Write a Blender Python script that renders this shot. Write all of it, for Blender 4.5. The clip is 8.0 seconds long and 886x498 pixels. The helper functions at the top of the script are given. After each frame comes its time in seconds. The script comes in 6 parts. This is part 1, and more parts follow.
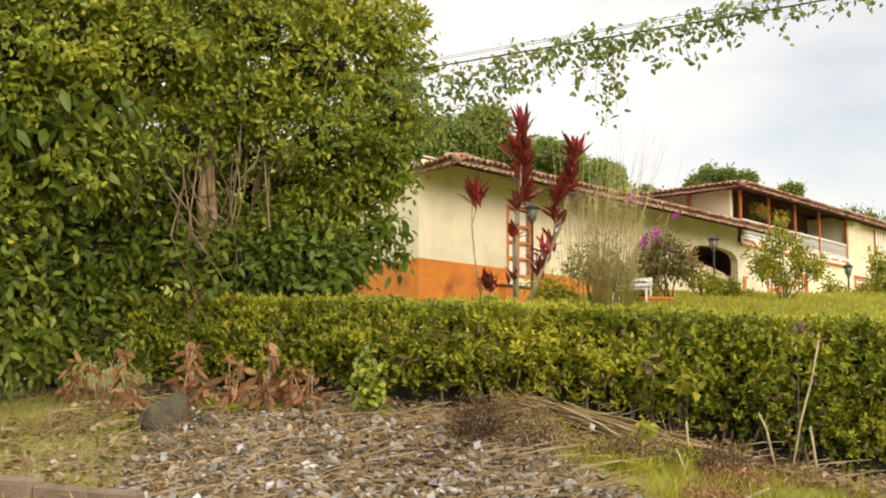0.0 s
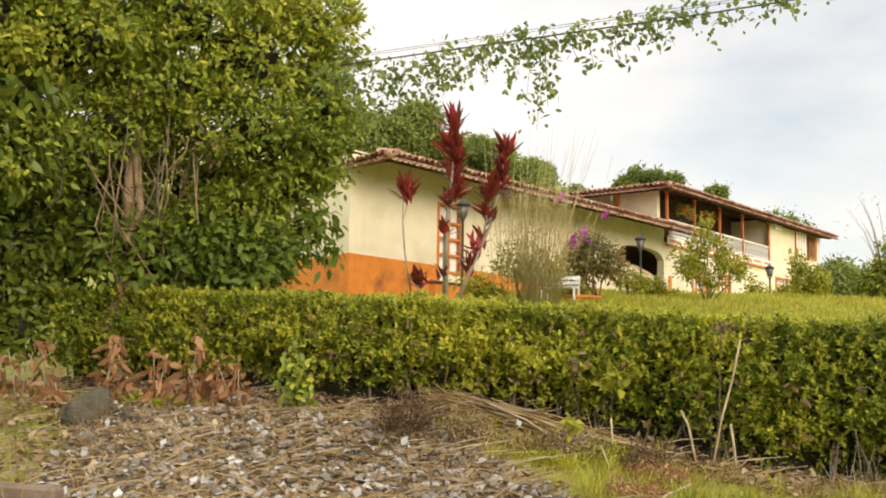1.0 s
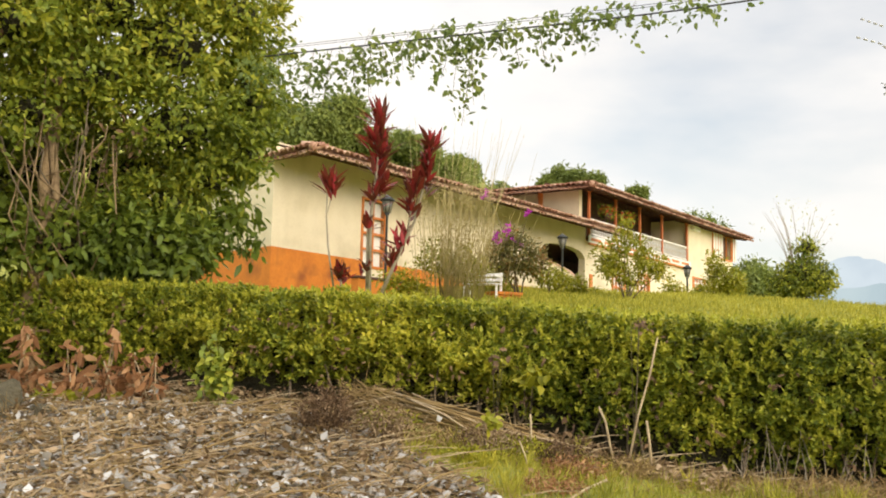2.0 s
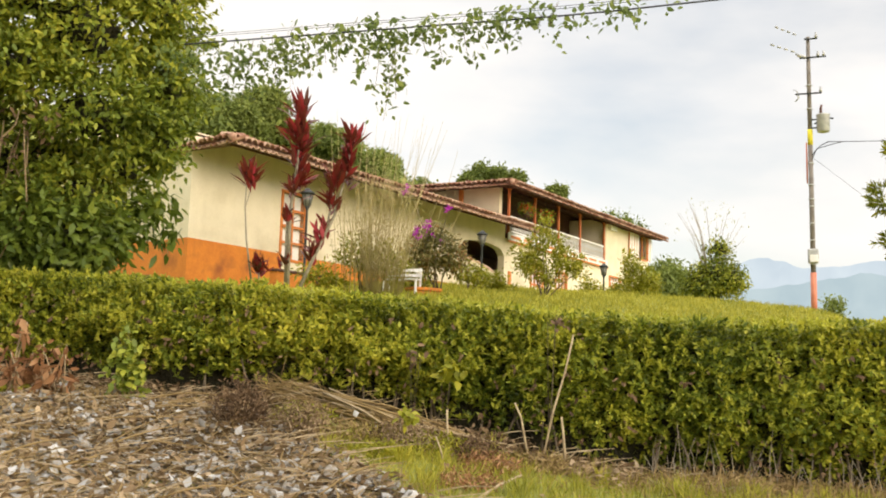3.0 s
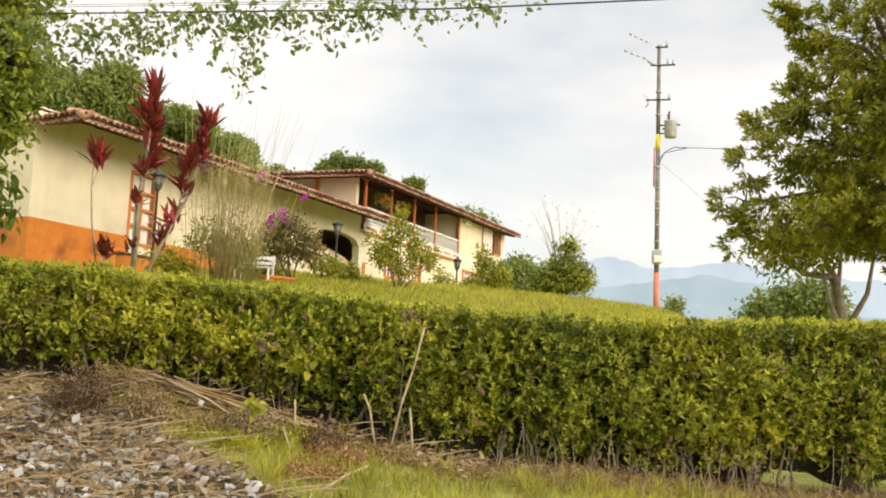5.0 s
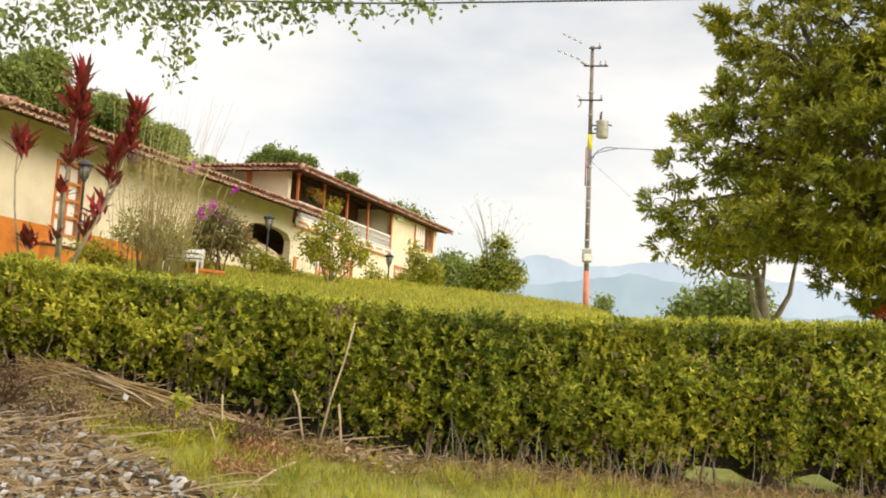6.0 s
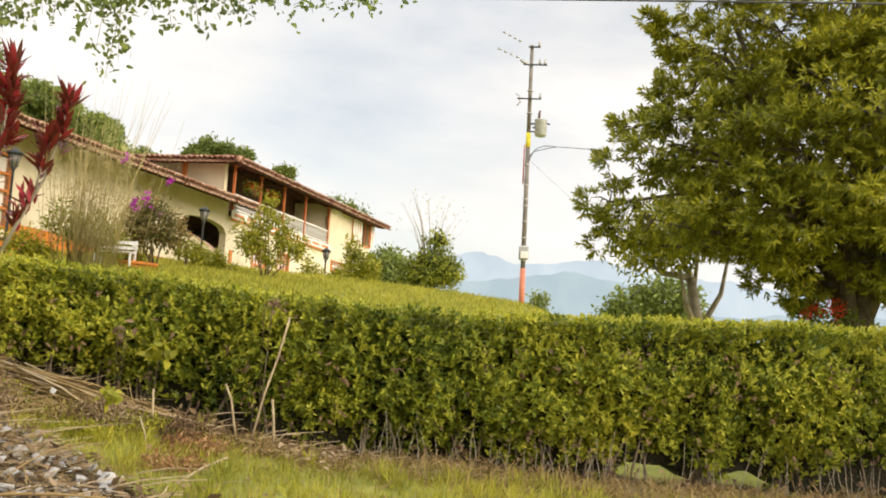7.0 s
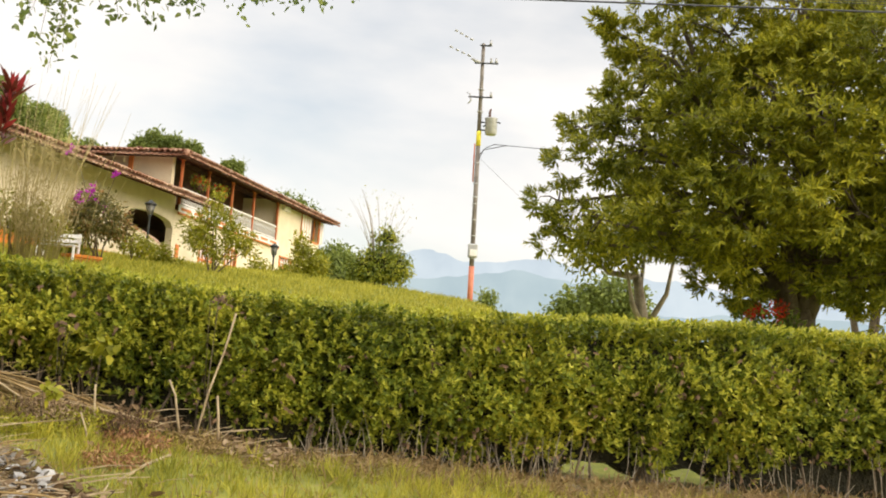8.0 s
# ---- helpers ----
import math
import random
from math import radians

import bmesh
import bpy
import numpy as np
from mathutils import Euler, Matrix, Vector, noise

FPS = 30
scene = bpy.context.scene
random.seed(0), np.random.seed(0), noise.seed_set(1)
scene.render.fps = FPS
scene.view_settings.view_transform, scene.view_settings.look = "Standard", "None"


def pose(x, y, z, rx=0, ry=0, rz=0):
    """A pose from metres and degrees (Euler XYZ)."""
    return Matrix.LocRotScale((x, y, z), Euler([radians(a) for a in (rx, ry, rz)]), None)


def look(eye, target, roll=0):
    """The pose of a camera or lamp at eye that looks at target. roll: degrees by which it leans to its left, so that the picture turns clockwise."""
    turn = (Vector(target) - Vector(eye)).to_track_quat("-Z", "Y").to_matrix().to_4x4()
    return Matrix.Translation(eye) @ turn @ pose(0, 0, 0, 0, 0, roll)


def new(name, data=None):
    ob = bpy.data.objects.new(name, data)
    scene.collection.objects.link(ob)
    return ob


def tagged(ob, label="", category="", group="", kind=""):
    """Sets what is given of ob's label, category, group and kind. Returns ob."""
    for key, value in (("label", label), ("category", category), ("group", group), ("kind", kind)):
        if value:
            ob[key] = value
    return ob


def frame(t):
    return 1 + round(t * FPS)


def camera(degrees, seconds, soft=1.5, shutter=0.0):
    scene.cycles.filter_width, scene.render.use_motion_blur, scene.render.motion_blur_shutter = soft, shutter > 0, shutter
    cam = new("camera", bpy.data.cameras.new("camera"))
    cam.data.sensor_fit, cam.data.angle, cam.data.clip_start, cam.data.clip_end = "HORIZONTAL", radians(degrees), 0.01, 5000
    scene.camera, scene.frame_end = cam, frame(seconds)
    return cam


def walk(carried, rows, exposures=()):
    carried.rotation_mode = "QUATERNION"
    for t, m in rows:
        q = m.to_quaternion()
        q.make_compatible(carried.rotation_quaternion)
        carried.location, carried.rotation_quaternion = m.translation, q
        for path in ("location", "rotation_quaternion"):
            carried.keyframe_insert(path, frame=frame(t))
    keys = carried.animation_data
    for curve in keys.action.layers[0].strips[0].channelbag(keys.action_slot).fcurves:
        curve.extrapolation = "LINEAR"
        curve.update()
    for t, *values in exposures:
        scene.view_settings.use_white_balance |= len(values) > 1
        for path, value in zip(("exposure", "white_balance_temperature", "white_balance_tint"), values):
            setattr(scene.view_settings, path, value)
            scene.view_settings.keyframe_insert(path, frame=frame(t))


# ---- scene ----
cam = camera(45.93, 8.0, soft=1.9)
EYE = 1.6
ROWS = [
    (0.0, 0.000, 0.000, 0.000, 0.37, 6.96, -0.40),
    (0.5, 0.001, -0.000, -0.000, -1.41, 6.89, -0.60),
    (1.0, 0.002, 0.000, -0.001, -3.47, 6.79, -0.86),
    (1.5, 0.004, 0.001, -0.001, -5.50, 6.70, -1.10),
    (3.0, 0.010, 0.004, -0.001, -12.09, 6.49, -1.88),
    (3.5, 0.013, 0.006, -0.001, -14.07, 6.45, -2.13),
    (4.0, 0.016, 0.008, -0.001, -16.14, 6.42, -2.38),
    (4.5, 0.020, 0.011, -0.001, -18.18, 6.37, -2.66),
    (6.0, 0.032, 0.020, 0.001, -23.81, 6.32, -3.36),
    (6.5, 0.037, 0.024, 0.001, -25.74, 6.32, -3.60),
    (7.0, 0.042, 0.028, 0.002, -27.26, 6.31, -3.81),
    (7.5, 0.048, 0.033, 0.003, -28.75, 6.34, -4.02),
    (8.0, 0.053, 0.037, 0.004, -30.06, 6.36, -4.19),
]
walk(cam, [(t, pose(x, y, EYE + z, 0, 0, yaw) @ pose(0, 0, 0, 90 + pitch) @ pose(0, 0, 0, 0, 0, -roll)) for t, x, y, z, yaw, pitch, roll in ROWS],
     exposures=[(0.0, 0.66, 6900, 12), (8.0, 0.66, 6900, 12)])

# ---- light ----
SUN_TO = Vector((0.46, -0.75, 0.25)).normalized()
sun_lamp = bpy.data.lights.new("sun", "SUN")
sun_lamp.energy, sun_lamp.angle, sun_lamp.color = 1.75, radians(30), (1.0, 0.91, 0.76)
new("sun", sun_lamp).matrix_world = look(SUN_TO * 50, (0, 0, 0))

world = bpy.data.worlds.new("sky")
scene.world = world
world.use_nodes = True
wn, wl = world.node_tree.nodes, world.node_tree.links
wn.clear()
sky = wn.new("ShaderNodeTexSky")
sky.sky_type, sky.sun_disc = "NISHITA", False
sky.sun_elevation = math.asin(SUN_TO.z)
sky.sun_rotation = math.atan2(SUN_TO.x, SUN_TO.y)
sky_coord, sky_map = wn.new("ShaderNodeTexCoord"), wn.new("ShaderNodeMapping")
sky_map.inputs["Scale"].default_value = (1.0, 1.0, 2.6)
sky_map.inputs["Location"].default_value = (0.3, 0.1, 0.0)
cloud = wn.new("ShaderNodeTexNoise")
cloud.inputs["Scale"].default_value, cloud.inputs["Detail"].default_value = 2.1, 6
cloud_ramp = wn.new("ShaderNodeValToRGB")
cloud_ramp.color_ramp.elements[0].position, cloud_ramp.color_ramp.elements[0].color = 0.30, (0.45, 0.45, 0.45, 1)
cloud_ramp.color_ramp.elements[1].position, cloud_ramp.color_ramp.elements[1].color = 0.50, (1, 1, 1, 1)
sky_gain = wn.new("ShaderNodeMix")
sky_gain.data_type, sky_gain.blend_type = "RGBA", "MULTIPLY"
sky_gain.inputs[0].default_value = 1.0
sky_gain.inputs[7].default_value = (0.11, 0.11, 0.11, 1)
shade = wn.new("ShaderNodeTexNoise")
shade.inputs["Scale"].default_value, shade.inputs["Detail"].default_value = 4.0, 5
shade_ramp = wn.new("ShaderNodeValToRGB")
shade_ramp.color_ramp.elements[0].position, shade_ramp.color_ramp.elements[0].color = 0.35, (0.640, 0.650, 0.657, 1)
shade_ramp.color_ramp.elements[1].position, shade_ramp.color_ramp.elements[1].color = 0.58, (0.675, 0.675, 0.668, 1)
sky_mix = wn.new("ShaderNodeMix")
sky_mix.data_type = "RGBA"
wbg, wout = wn.new("ShaderNodeBackground"), wn.new("ShaderNodeOutputWorld")
wbg.inputs["Strength"].default_value = 1.0
wl.new(sky_coord.outputs["Generated"], sky_map.inputs[0])
wl.new(sky_map.outputs[0], cloud.inputs["Vector"])
wl.new(sky_map.outputs[0], shade.inputs["Vector"])
wl.new(cloud.outputs["Fac"], cloud_ramp.inputs[0])
wl.new(shade.outputs["Fac"], shade_ramp.inputs[0])
wl.new(sky.outputs[0], sky_gain.inputs[6])
wl.new(cloud_ramp.outputs[0], sky_mix.inputs[0])
wl.new(sky_gain.outputs[2], sky_mix.inputs[6])
wl.new(shade_ramp.outputs[0], sky_mix.inputs[7])
sky_split, zenith = wn.new("ShaderNodeSeparateXYZ"), wn.new("ShaderNodeMapRange")
zenith.interpolation_type = "SMOOTHSTEP"
zenith.inputs["From Min"].default_value, zenith.inputs["From Max"].default_value = 0.30, 1.0
zenith.inputs["To Min"].default_value, zenith.inputs["To Max"].default_value = 1.0, 2.5
wl.new(sky_coord.outputs["Generated"], sky_split.inputs[0])
wl.new(sky_split.outputs["Z"], zenith.inputs["Value"])
wl.new(zenith.outputs[0], wbg.inputs["Strength"])
wl.new(sky_mix.outputs[2], wbg.inputs[0])
wl.new(wbg.outputs[0], wout.inputs[0])


# ---- materials ----
def mat_base(name, rough=0.8, metal=0.0):
    m = bpy.data.materials.new(name)
    m.use_nodes = True
    n = m.node_tree.nodes
    b = n["Principled BSDF"]
    b.inputs["Roughness"].default_value, b.inputs["Metallic"].default_value = rough, metal
    return m, n, m.node_tree.links, b


def ramp(n, stops):
    r = n.new("ShaderNodeValToRGB")
    e = r.color_ramp.elements
    while len(e) < len(stops):
        e.new(0.5)
    for k, (p, c) in enumerate(stops):
        e[k].position, e[k].color = p, (*c, 1)
    return r


def surface(name, dark, light, scale=3.0, fine=40.0, rough=0.8, bump=0.3, metal=0.0, stain=None, stain_scale=0.6, dist=0.02):
    """Colour between dark and light by noise at two scales, with relief and optional stains."""
    m, n, l, b = mat_base(name, rough, metal)
    co = n.new("ShaderNodeTexCoord")
    big, small = n.new("ShaderNodeTexNoise"), n.new("ShaderNodeTexNoise")
    big.inputs["Scale"].default_value, big.inputs["Detail"].default_value = scale, 5
    small.inputs["Scale"].default_value, small.inputs["Detail"].default_value = fine, 4
    add = n.new("ShaderNodeMath")
    add.operation = "MULTIPLY_ADD"
    add.inputs[1].default_value = 0.45
    r = ramp(n, [(0.38, dark), (0.85, light)])
    bp = n.new("ShaderNodeBump")
    bp.inputs["Strength"].default_value, bp.inputs["Distance"].default_value = bump, dist
    for t in (big, small):
        l.new(co.outputs["Object"], t.inputs["Vector"])
    l.new(small.outputs["Fac"], add.inputs[0])
    l.new(big.outputs["Fac"], add.inputs[2])
    l.new(add.outputs[0], r.inputs[0])
    l.new(small.outputs["Fac"], bp.inputs["Height"])
    l.new(bp.outputs[0], b.inputs["Normal"])
    out = r.outputs[0]
    if stain:
        st, mx = n.new("ShaderNodeTexNoise"), n.new("ShaderNodeMix")
        st.inputs["Scale"].default_value, st.inputs["Detail"].default_value = stain_scale, 7
        sr = ramp(n, [(0.52, (0, 0, 0)), (0.72, (1, 1, 1))])
        mx.data_type = "RGBA"
        mx.inputs[7].default_value = (*stain, 1)
        l.new(co.outputs["Object"], st.inputs["Vector"])
        l.new(st.outputs["Fac"], sr.inputs[0])
        l.new(sr.outputs[0], mx.inputs[0])
        l.new(out, mx.inputs[6])
        out = mx.outputs[2]
    l.new(out, b.inputs["Base Color"])
    return m


def leafy(name, stops, rough=0.45, through_light=0.3, patch=0.8):
    """Leaves: each its own tone, with larger drifts of tone over the plant, and light passing through."""
    m, n, l, b = mat_base(name, rough)
    geo, co = n.new("ShaderNodeNewGeometry"), n.new("ShaderNodeTexCoord")
    nz = n.new("ShaderNodeTexNoise")
    nz.inputs["Scale"].default_value, nz.inputs["Detail"].default_value = patch, 3
    l.new(co.outputs["Object"], nz.inputs["Vector"])
    mixv = n.new("ShaderNodeMath")
    mixv.operation = "MULTIPLY_ADD"
    mixv.inputs[1].default_value = 0.62
    sub = n.new("ShaderNodeMath")
    sub.operation = "MULTIPLY_ADD"
    sub.inputs[1].default_value, sub.inputs[2].default_value = 1.1, -0.36
    l.new(nz.outputs["Fac"], sub.inputs[0])
    l.new(geo.outputs["Random Per Island"], mixv.inputs[0])
    l.new(sub.outputs[0], mixv.inputs[2])
    r = ramp(n, stops)
    l.new(mixv.outputs[0], r.inputs[0])
    l.new(r.outputs[0], b.inputs["Base Color"])
    b.inputs["Specular IOR Level"].default_value = 0.25
    tr, mx = n.new("ShaderNodeBsdfTranslucent"), n.new("ShaderNodeMixShader")
    mx.inputs[0].default_value = through_light
    l.new(r.outputs[0], tr.inputs[0])
    l.new(b.outputs[0], mx.inputs[1])
    l.new(tr.outputs[0], mx.inputs[2])
    l.new(mx.outputs[0], n["Material Output"].inputs[0])
    return m


M_HEDGE = leafy("hedge_leaf", [(0.0, (0.052, 0.085, 0.012)), (0.38, (0.16, 0.198, 0.021)), (0.72, (0.37, 0.38, 0.038)), (1.0, (0.64, 0.57, 0.07))])
M_HEDGE_TIP = leafy("hedge_shoot_leaf", [(0.0, (0.25, 0.28, 0.03)), (0.5, (0.42, 0.42, 0.05)), (1.0, (0.60, 0.55, 0.075))])
M_TREE_L = leafy("creeper_leaf", [(0.0, (0.08, 0.118, 0.02)), (0.42, (0.20, 0.25, 0.032)), (0.75, (0.38, 0.39, 0.046)), (1.0, (0.60, 0.53, 0.072))], patch=0.5)
M_BROAD = leafy("broad_leaf", [(0.0, (0.065, 0.10, 0.018)), (0.6, (0.15, 0.20, 0.028)), (1.0, (0.32, 0.34, 0.045))], rough=0.38)
M_TREE_R = leafy("glossy_tree_leaf", [(0.0, (0.10, 0.128, 0.014)), (0.5, (0.27, 0.275, 0.026)), (0.8, (0.50, 0.46, 0.042)), (1.0, (0.68, 0.62, 0.058))], rough=0.4, through_light=0.34, patch=0.45)
# far leaves are paler, with some of the distance haze in their colour
M_FAR = leafy("hazy_distant_leaf", [(0.0, (0.115, 0.155, 0.042)), (0.6, (0.22, 0.265, 0.06)), (1.0, (0.38, 0.40, 0.09))], rough=0.7, patch=0.15)
M_VINE = leafy("vine_leaf", [(0.0, (0.09, 0.135, 0.042)), (0.6, (0.19, 0.25, 0.075)), (1.0, (0.36, 0.40, 0.11))], through_light=0.5)
M_RED = leafy("red_cordyline_leaf", [(0.0, (0.07, 0.035, 0.022)), (0.35, (0.15, 0.033, 0.022)), (0.7, (0.27, 0.03, 0.03)), (1.0, (0.50, 0.05, 0.065))], rough=0.4, patch=1.2)
M_YELLOW = leafy("yellow_green_leaf", [(0.0, (0.154, 0.175, 0.0132)), (0.6, (0.309, 0.3, 0.0231)), (1.0, (0.525, 0.438, 0.0395))])
M_BOUG_LEAF = leafy("bougainvillea_leaf", [(0.0, (0.08, 0.08, 0.025)), (0.6, (0.22, 0.19, 0.055)), (1.0, (0.50, 0.22, 0.10))])
M_MAGENTA = leafy("magenta_bract", [(0.0, (0.35, 0.02, 0.30)), (1.0, (0.62, 0.06, 0.55))], rough=0.6)
M_REDFL = leafy("red_flower", [(0.0, (0.5, 0.03, 0.02)), (1.0, (0.75, 0.08, 0.03))], rough=0.6)
M_DEAD = leafy("dead_leaf", [(0.0, (0.13, 0.058, 0.026)), (0.45, (0.29, 0.14, 0.062)), (0.8, (0.48, 0.28, 0.14)), (1.0, (0.60, 0.45, 0.29))], rough=0.75, through_light=0.2)
M_LITTER = leafy("litter_leaf", [(0.0, (0.07, 0.042, 0.022)), (0.5, (0.24, 0.16, 0.085)), (1.0, (0.50, 0.38, 0.24))], rough=0.85, through_light=0.1)
M_CHIP = leafy("pale_chip", [(0.0, (0.16, 0.15, 0.13)), (0.5, (0.34, 0.33, 0.31)), (1.0, (0.58, 0.58, 0.57))], rough=0.85, through_light=0.0)
M_GRASS = leafy("grass_blade", [(0.0, (0.17, 0.185, 0.025)), (0.5, (0.35, 0.335, 0.04)), (1.0, (0.56, 0.48, 0.08))], rough=0.6, patch=1.0)
M_STRAW = leafy("straw", [(0.0, (0.177, 0.117, 0.0486)), (0.6, (0.31, 0.214, 0.0912)), (1.0, (0.428, 0.317, 0.152))], rough=0.8, through_light=0.1)
M_CANE = leafy("dry_cane", [(0.0, (0.27, 0.21, 0.085)), (0.6, (0.42, 0.34, 0.15)), (1.0, (0.56, 0.47, 0.25))], rough=0.7, through_light=0.1)
M_BROWN = leafy("withered_twig", [(0.0, (0.055, 0.032, 0.018)), (0.6, (0.14, 0.085, 0.045)), (1.0, (0.26, 0.17, 0.09))], rough=0.85, through_light=0.05)
M_BARK = surface("bark", (0.06, 0.045, 0.03), (0.17, 0.13, 0.085), 5, 30, 0.9, 0.8, dist=0.04)
M_BARK_PALE = surface("pale_bark", (0.16, 0.13, 0.09), (0.36, 0.31, 0.23), 5, 30, 0.9, 0.6, dist=0.03)
M_LIANA = surface("liana_bark", (0.09, 0.055, 0.028), (0.30, 0.21, 0.115), 7, 40, 0.9, 0.8, dist=0.02)
M_STICK = surface("dry_stick", (0.20, 0.14, 0.08), (0.46, 0.36, 0.22), 8, 60, 0.85, 0.4, dist=0.01)
# near-black colour standing in for shade inside the hedge, tree and shrubs
M_SHADE_CORE = surface("shade_core", (0.012, 0.013, 0.006), (0.045, 0.04, 0.018), 4, 30, 0.95, 1.0, dist=0.08)
M_WALL = surface("cream_plaster", (0.68, 0.59, 0.41), (0.80, 0.71, 0.53), 1.2, 14, 0.9, 0.15, stain=(0.60, 0.52, 0.35), stain_scale=0.5)
M_DADO = surface("orange_paint", (0.52, 0.15, 0.018), (0.70, 0.235, 0.028), 1.5, 14, 0.75, 0.15, stain=(0.34, 0.10, 0.02), stain_scale=1.1)
M_ORANGE = surface("orange_timber", (0.52, 0.15, 0.03), (0.68, 0.23, 0.05), 3, 25, 0.6, 0.15)
M_RUST = surface("rust_red_timber", (0.36, 0.085, 0.025), (0.52, 0.15, 0.04), 3, 25, 0.65, 0.2)
M_WHITE = surface("white_paint", (0.68, 0.66, 0.62), (0.84, 0.82, 0.78), 3, 25, 0.6, 0.1)
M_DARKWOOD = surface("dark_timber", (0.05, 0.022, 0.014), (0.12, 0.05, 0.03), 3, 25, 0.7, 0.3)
M_PINK = surface("pink_coping", (0.58, 0.36, 0.28), (0.72, 0.50, 0.40), 3, 25, 0.8, 0.2)
M_IRON = surface("dark_iron", (0.010, 0.012, 0.012), (0.026, 0.03, 0.03), 6, 40, 0.65, 0.15)
M_STEEL = surface("grey_steel", (0.30, 0.30, 0.29), (0.5, 0.5, 0.48), 5, 40, 0.5, 0.1, 0.3)
M_POLE = surface("weathered_pole", (0.10, 0.085, 0.07), (0.24, 0.21, 0.18), 3, 30, 0.85, 0.3, dist=0.01)
M_POLE_RED = surface("red_marked_pole", (0.50, 0.13, 0.07), (0.66, 0.24, 0.15), 3, 30, 0.8, 0.3)
M_POLE_YEL = surface("yellow_marked_pole", (0.60, 0.50, 0.03), (0.78, 0.68, 0.06), 3, 30, 0.8, 0.2)
M_STONE = surface("rubble_stone", (0.16, 0.135, 0.11), (0.40, 0.37, 0.33), 6, 40, 0.9, 0.5)
M_STONE_WHITE = surface("pale_stone", (0.24, 0.23, 0.21), (0.44, 0.43, 0.41), 6, 40, 0.85, 0.4)
M_ROCK = surface("mossy_rock", (0.03, 0.027, 0.016), (0.10, 0.085, 0.05), 5, 30, 0.95, 0.8, dist=0.04)
M_CONCRETE = surface("old_concrete", (0.10, 0.066, 0.043), (0.22, 0.16, 0.11), 3, 40, 0.95, 0.5)
M_WIRE = surface("wire", (0.03, 0.03, 0.035), (0.06, 0.06, 0.07), 3, 40, 0.6, 0.0)
M_GLASS_LAMP = surface("frosted_glass", (0.12, 0.12, 0.10), (0.22, 0.21, 0.18), 3, 30, 0.3, 0.0)


def tile_material():
    m, n, l, b = mat_base("clay_tile", 0.9)
    info, co, nz, geo = n.new("ShaderNodeObjectInfo"), n.new("ShaderNodeTexCoord"), n.new("ShaderNodeTexNoise"), n.new("ShaderNodeNewGeometry")
    nz.inputs["Scale"].default_value, nz.inputs["Detail"].default_value = 2.5, 6
    l.new(co.outputs["Object"], nz.inputs["Vector"])
    add, add2 = n.new("ShaderNodeMath"), n.new("ShaderNodeMath")
    for a in (add, add2):
        a.operation = "MULTIPLY_ADD"
        a.inputs[1].default_value = 0.4
    l.new(info.outputs["Random"], add.inputs[0])
    l.new(geo.outputs["Random Per Island"], add2.inputs[0])
    l.new(nz.outputs["Fac"], add.inputs[2])
    l.new(add.outputs[0], add2.inputs[2])
    r = ramp(n, [(0.3, (0.075, 0.034, 0.024)), (0.6, (0.21, 0.095, 0.06)), (0.85, (0.33, 0.165, 0.105)), (1.0, (0.50, 0.32, 0.23))])
    l.new(add2.outputs[0], r.inputs[0])
    l.new(r.outputs[0], b.inputs["Base Color"])
    return m


M_TILE = tile_material()


def ground_material():
    """Grass, worn and dry, turning to pale trampled litter where the mesh's 'litter' value is high."""
    m, n, l, b = mat_base("ground_cover", 0.95)
    co, at = n.new("ShaderNodeTexCoord"), n.new("ShaderNodeAttribute")
    at.attribute_name = "litter"
    big, small, mid = (n.new("ShaderNodeTexNoise") for _ in range(3))
    for t, sc in ((big, 0.7), (mid, 5.0), (small, 38.0)):
        t.inputs["Scale"].default_value, t.inputs["Detail"].default_value = sc, 6
        l.new(co.outputs["Object"], t.inputs["Vector"])
    g = ramp(n, [(0.3, (0.13, 0.15, 0.026)), (0.55, (0.26, 0.27, 0.042)), (0.75, (0.42, 0.37, 0.09))])
    d = ramp(n, [(0.3, (0.05, 0.034, 0.02)), (0.5, (0.17, 0.12, 0.07)), (0.7, (0.36, 0.28, 0.19))])
    blend = n.new("ShaderNodeMath")
    blend.operation = "MULTIPLY_ADD"
    blend.inputs[1].default_value = 0.5
    l.new(small.outputs["Fac"], blend.inputs[0])
    half = n.new("ShaderNodeMath")
    half.operation = "MULTIPLY"
    half.inputs[1].default_value = 0.5
    l.new(mid.outputs["Fac"], half.inputs[0])
    l.new(half.outputs[0], blend.inputs[2])
    half2 = n.new("ShaderNodeMath")
    half2.operation = "MULTIPLY_ADD"
    half2.inputs[1].default_value = 0.5
    l.new(big.outputs["Fac"], half2.inputs[0])
    l.new(half.outputs[0], half2.inputs[2])
    l.new(half2.outputs[0], g.inputs[0])
    l.new(blend.outputs[0], d.inputs[0])
    mx = n.new("ShaderNodeMix")
    mx.data_type = "RGBA"
    l.new(at.outputs["Fac"], mx.inputs[0])
    l.new(g.outputs[0], mx.inputs[6])
    l.new(d.outputs[0], mx.inputs[7])
    l.new(mx.outputs[2], b.inputs["Base Color"])
    bp = n.new("ShaderNodeBump")
    bp.inputs["Strength"].default_value, bp.inputs["Distance"].default_value = 0.7, 0.05
    l.new(blend.outputs[0], bp.inputs["Height"])
    l.new(bp.outputs[0], b.inputs["Normal"])
    return m


M_GROUND = ground_material()


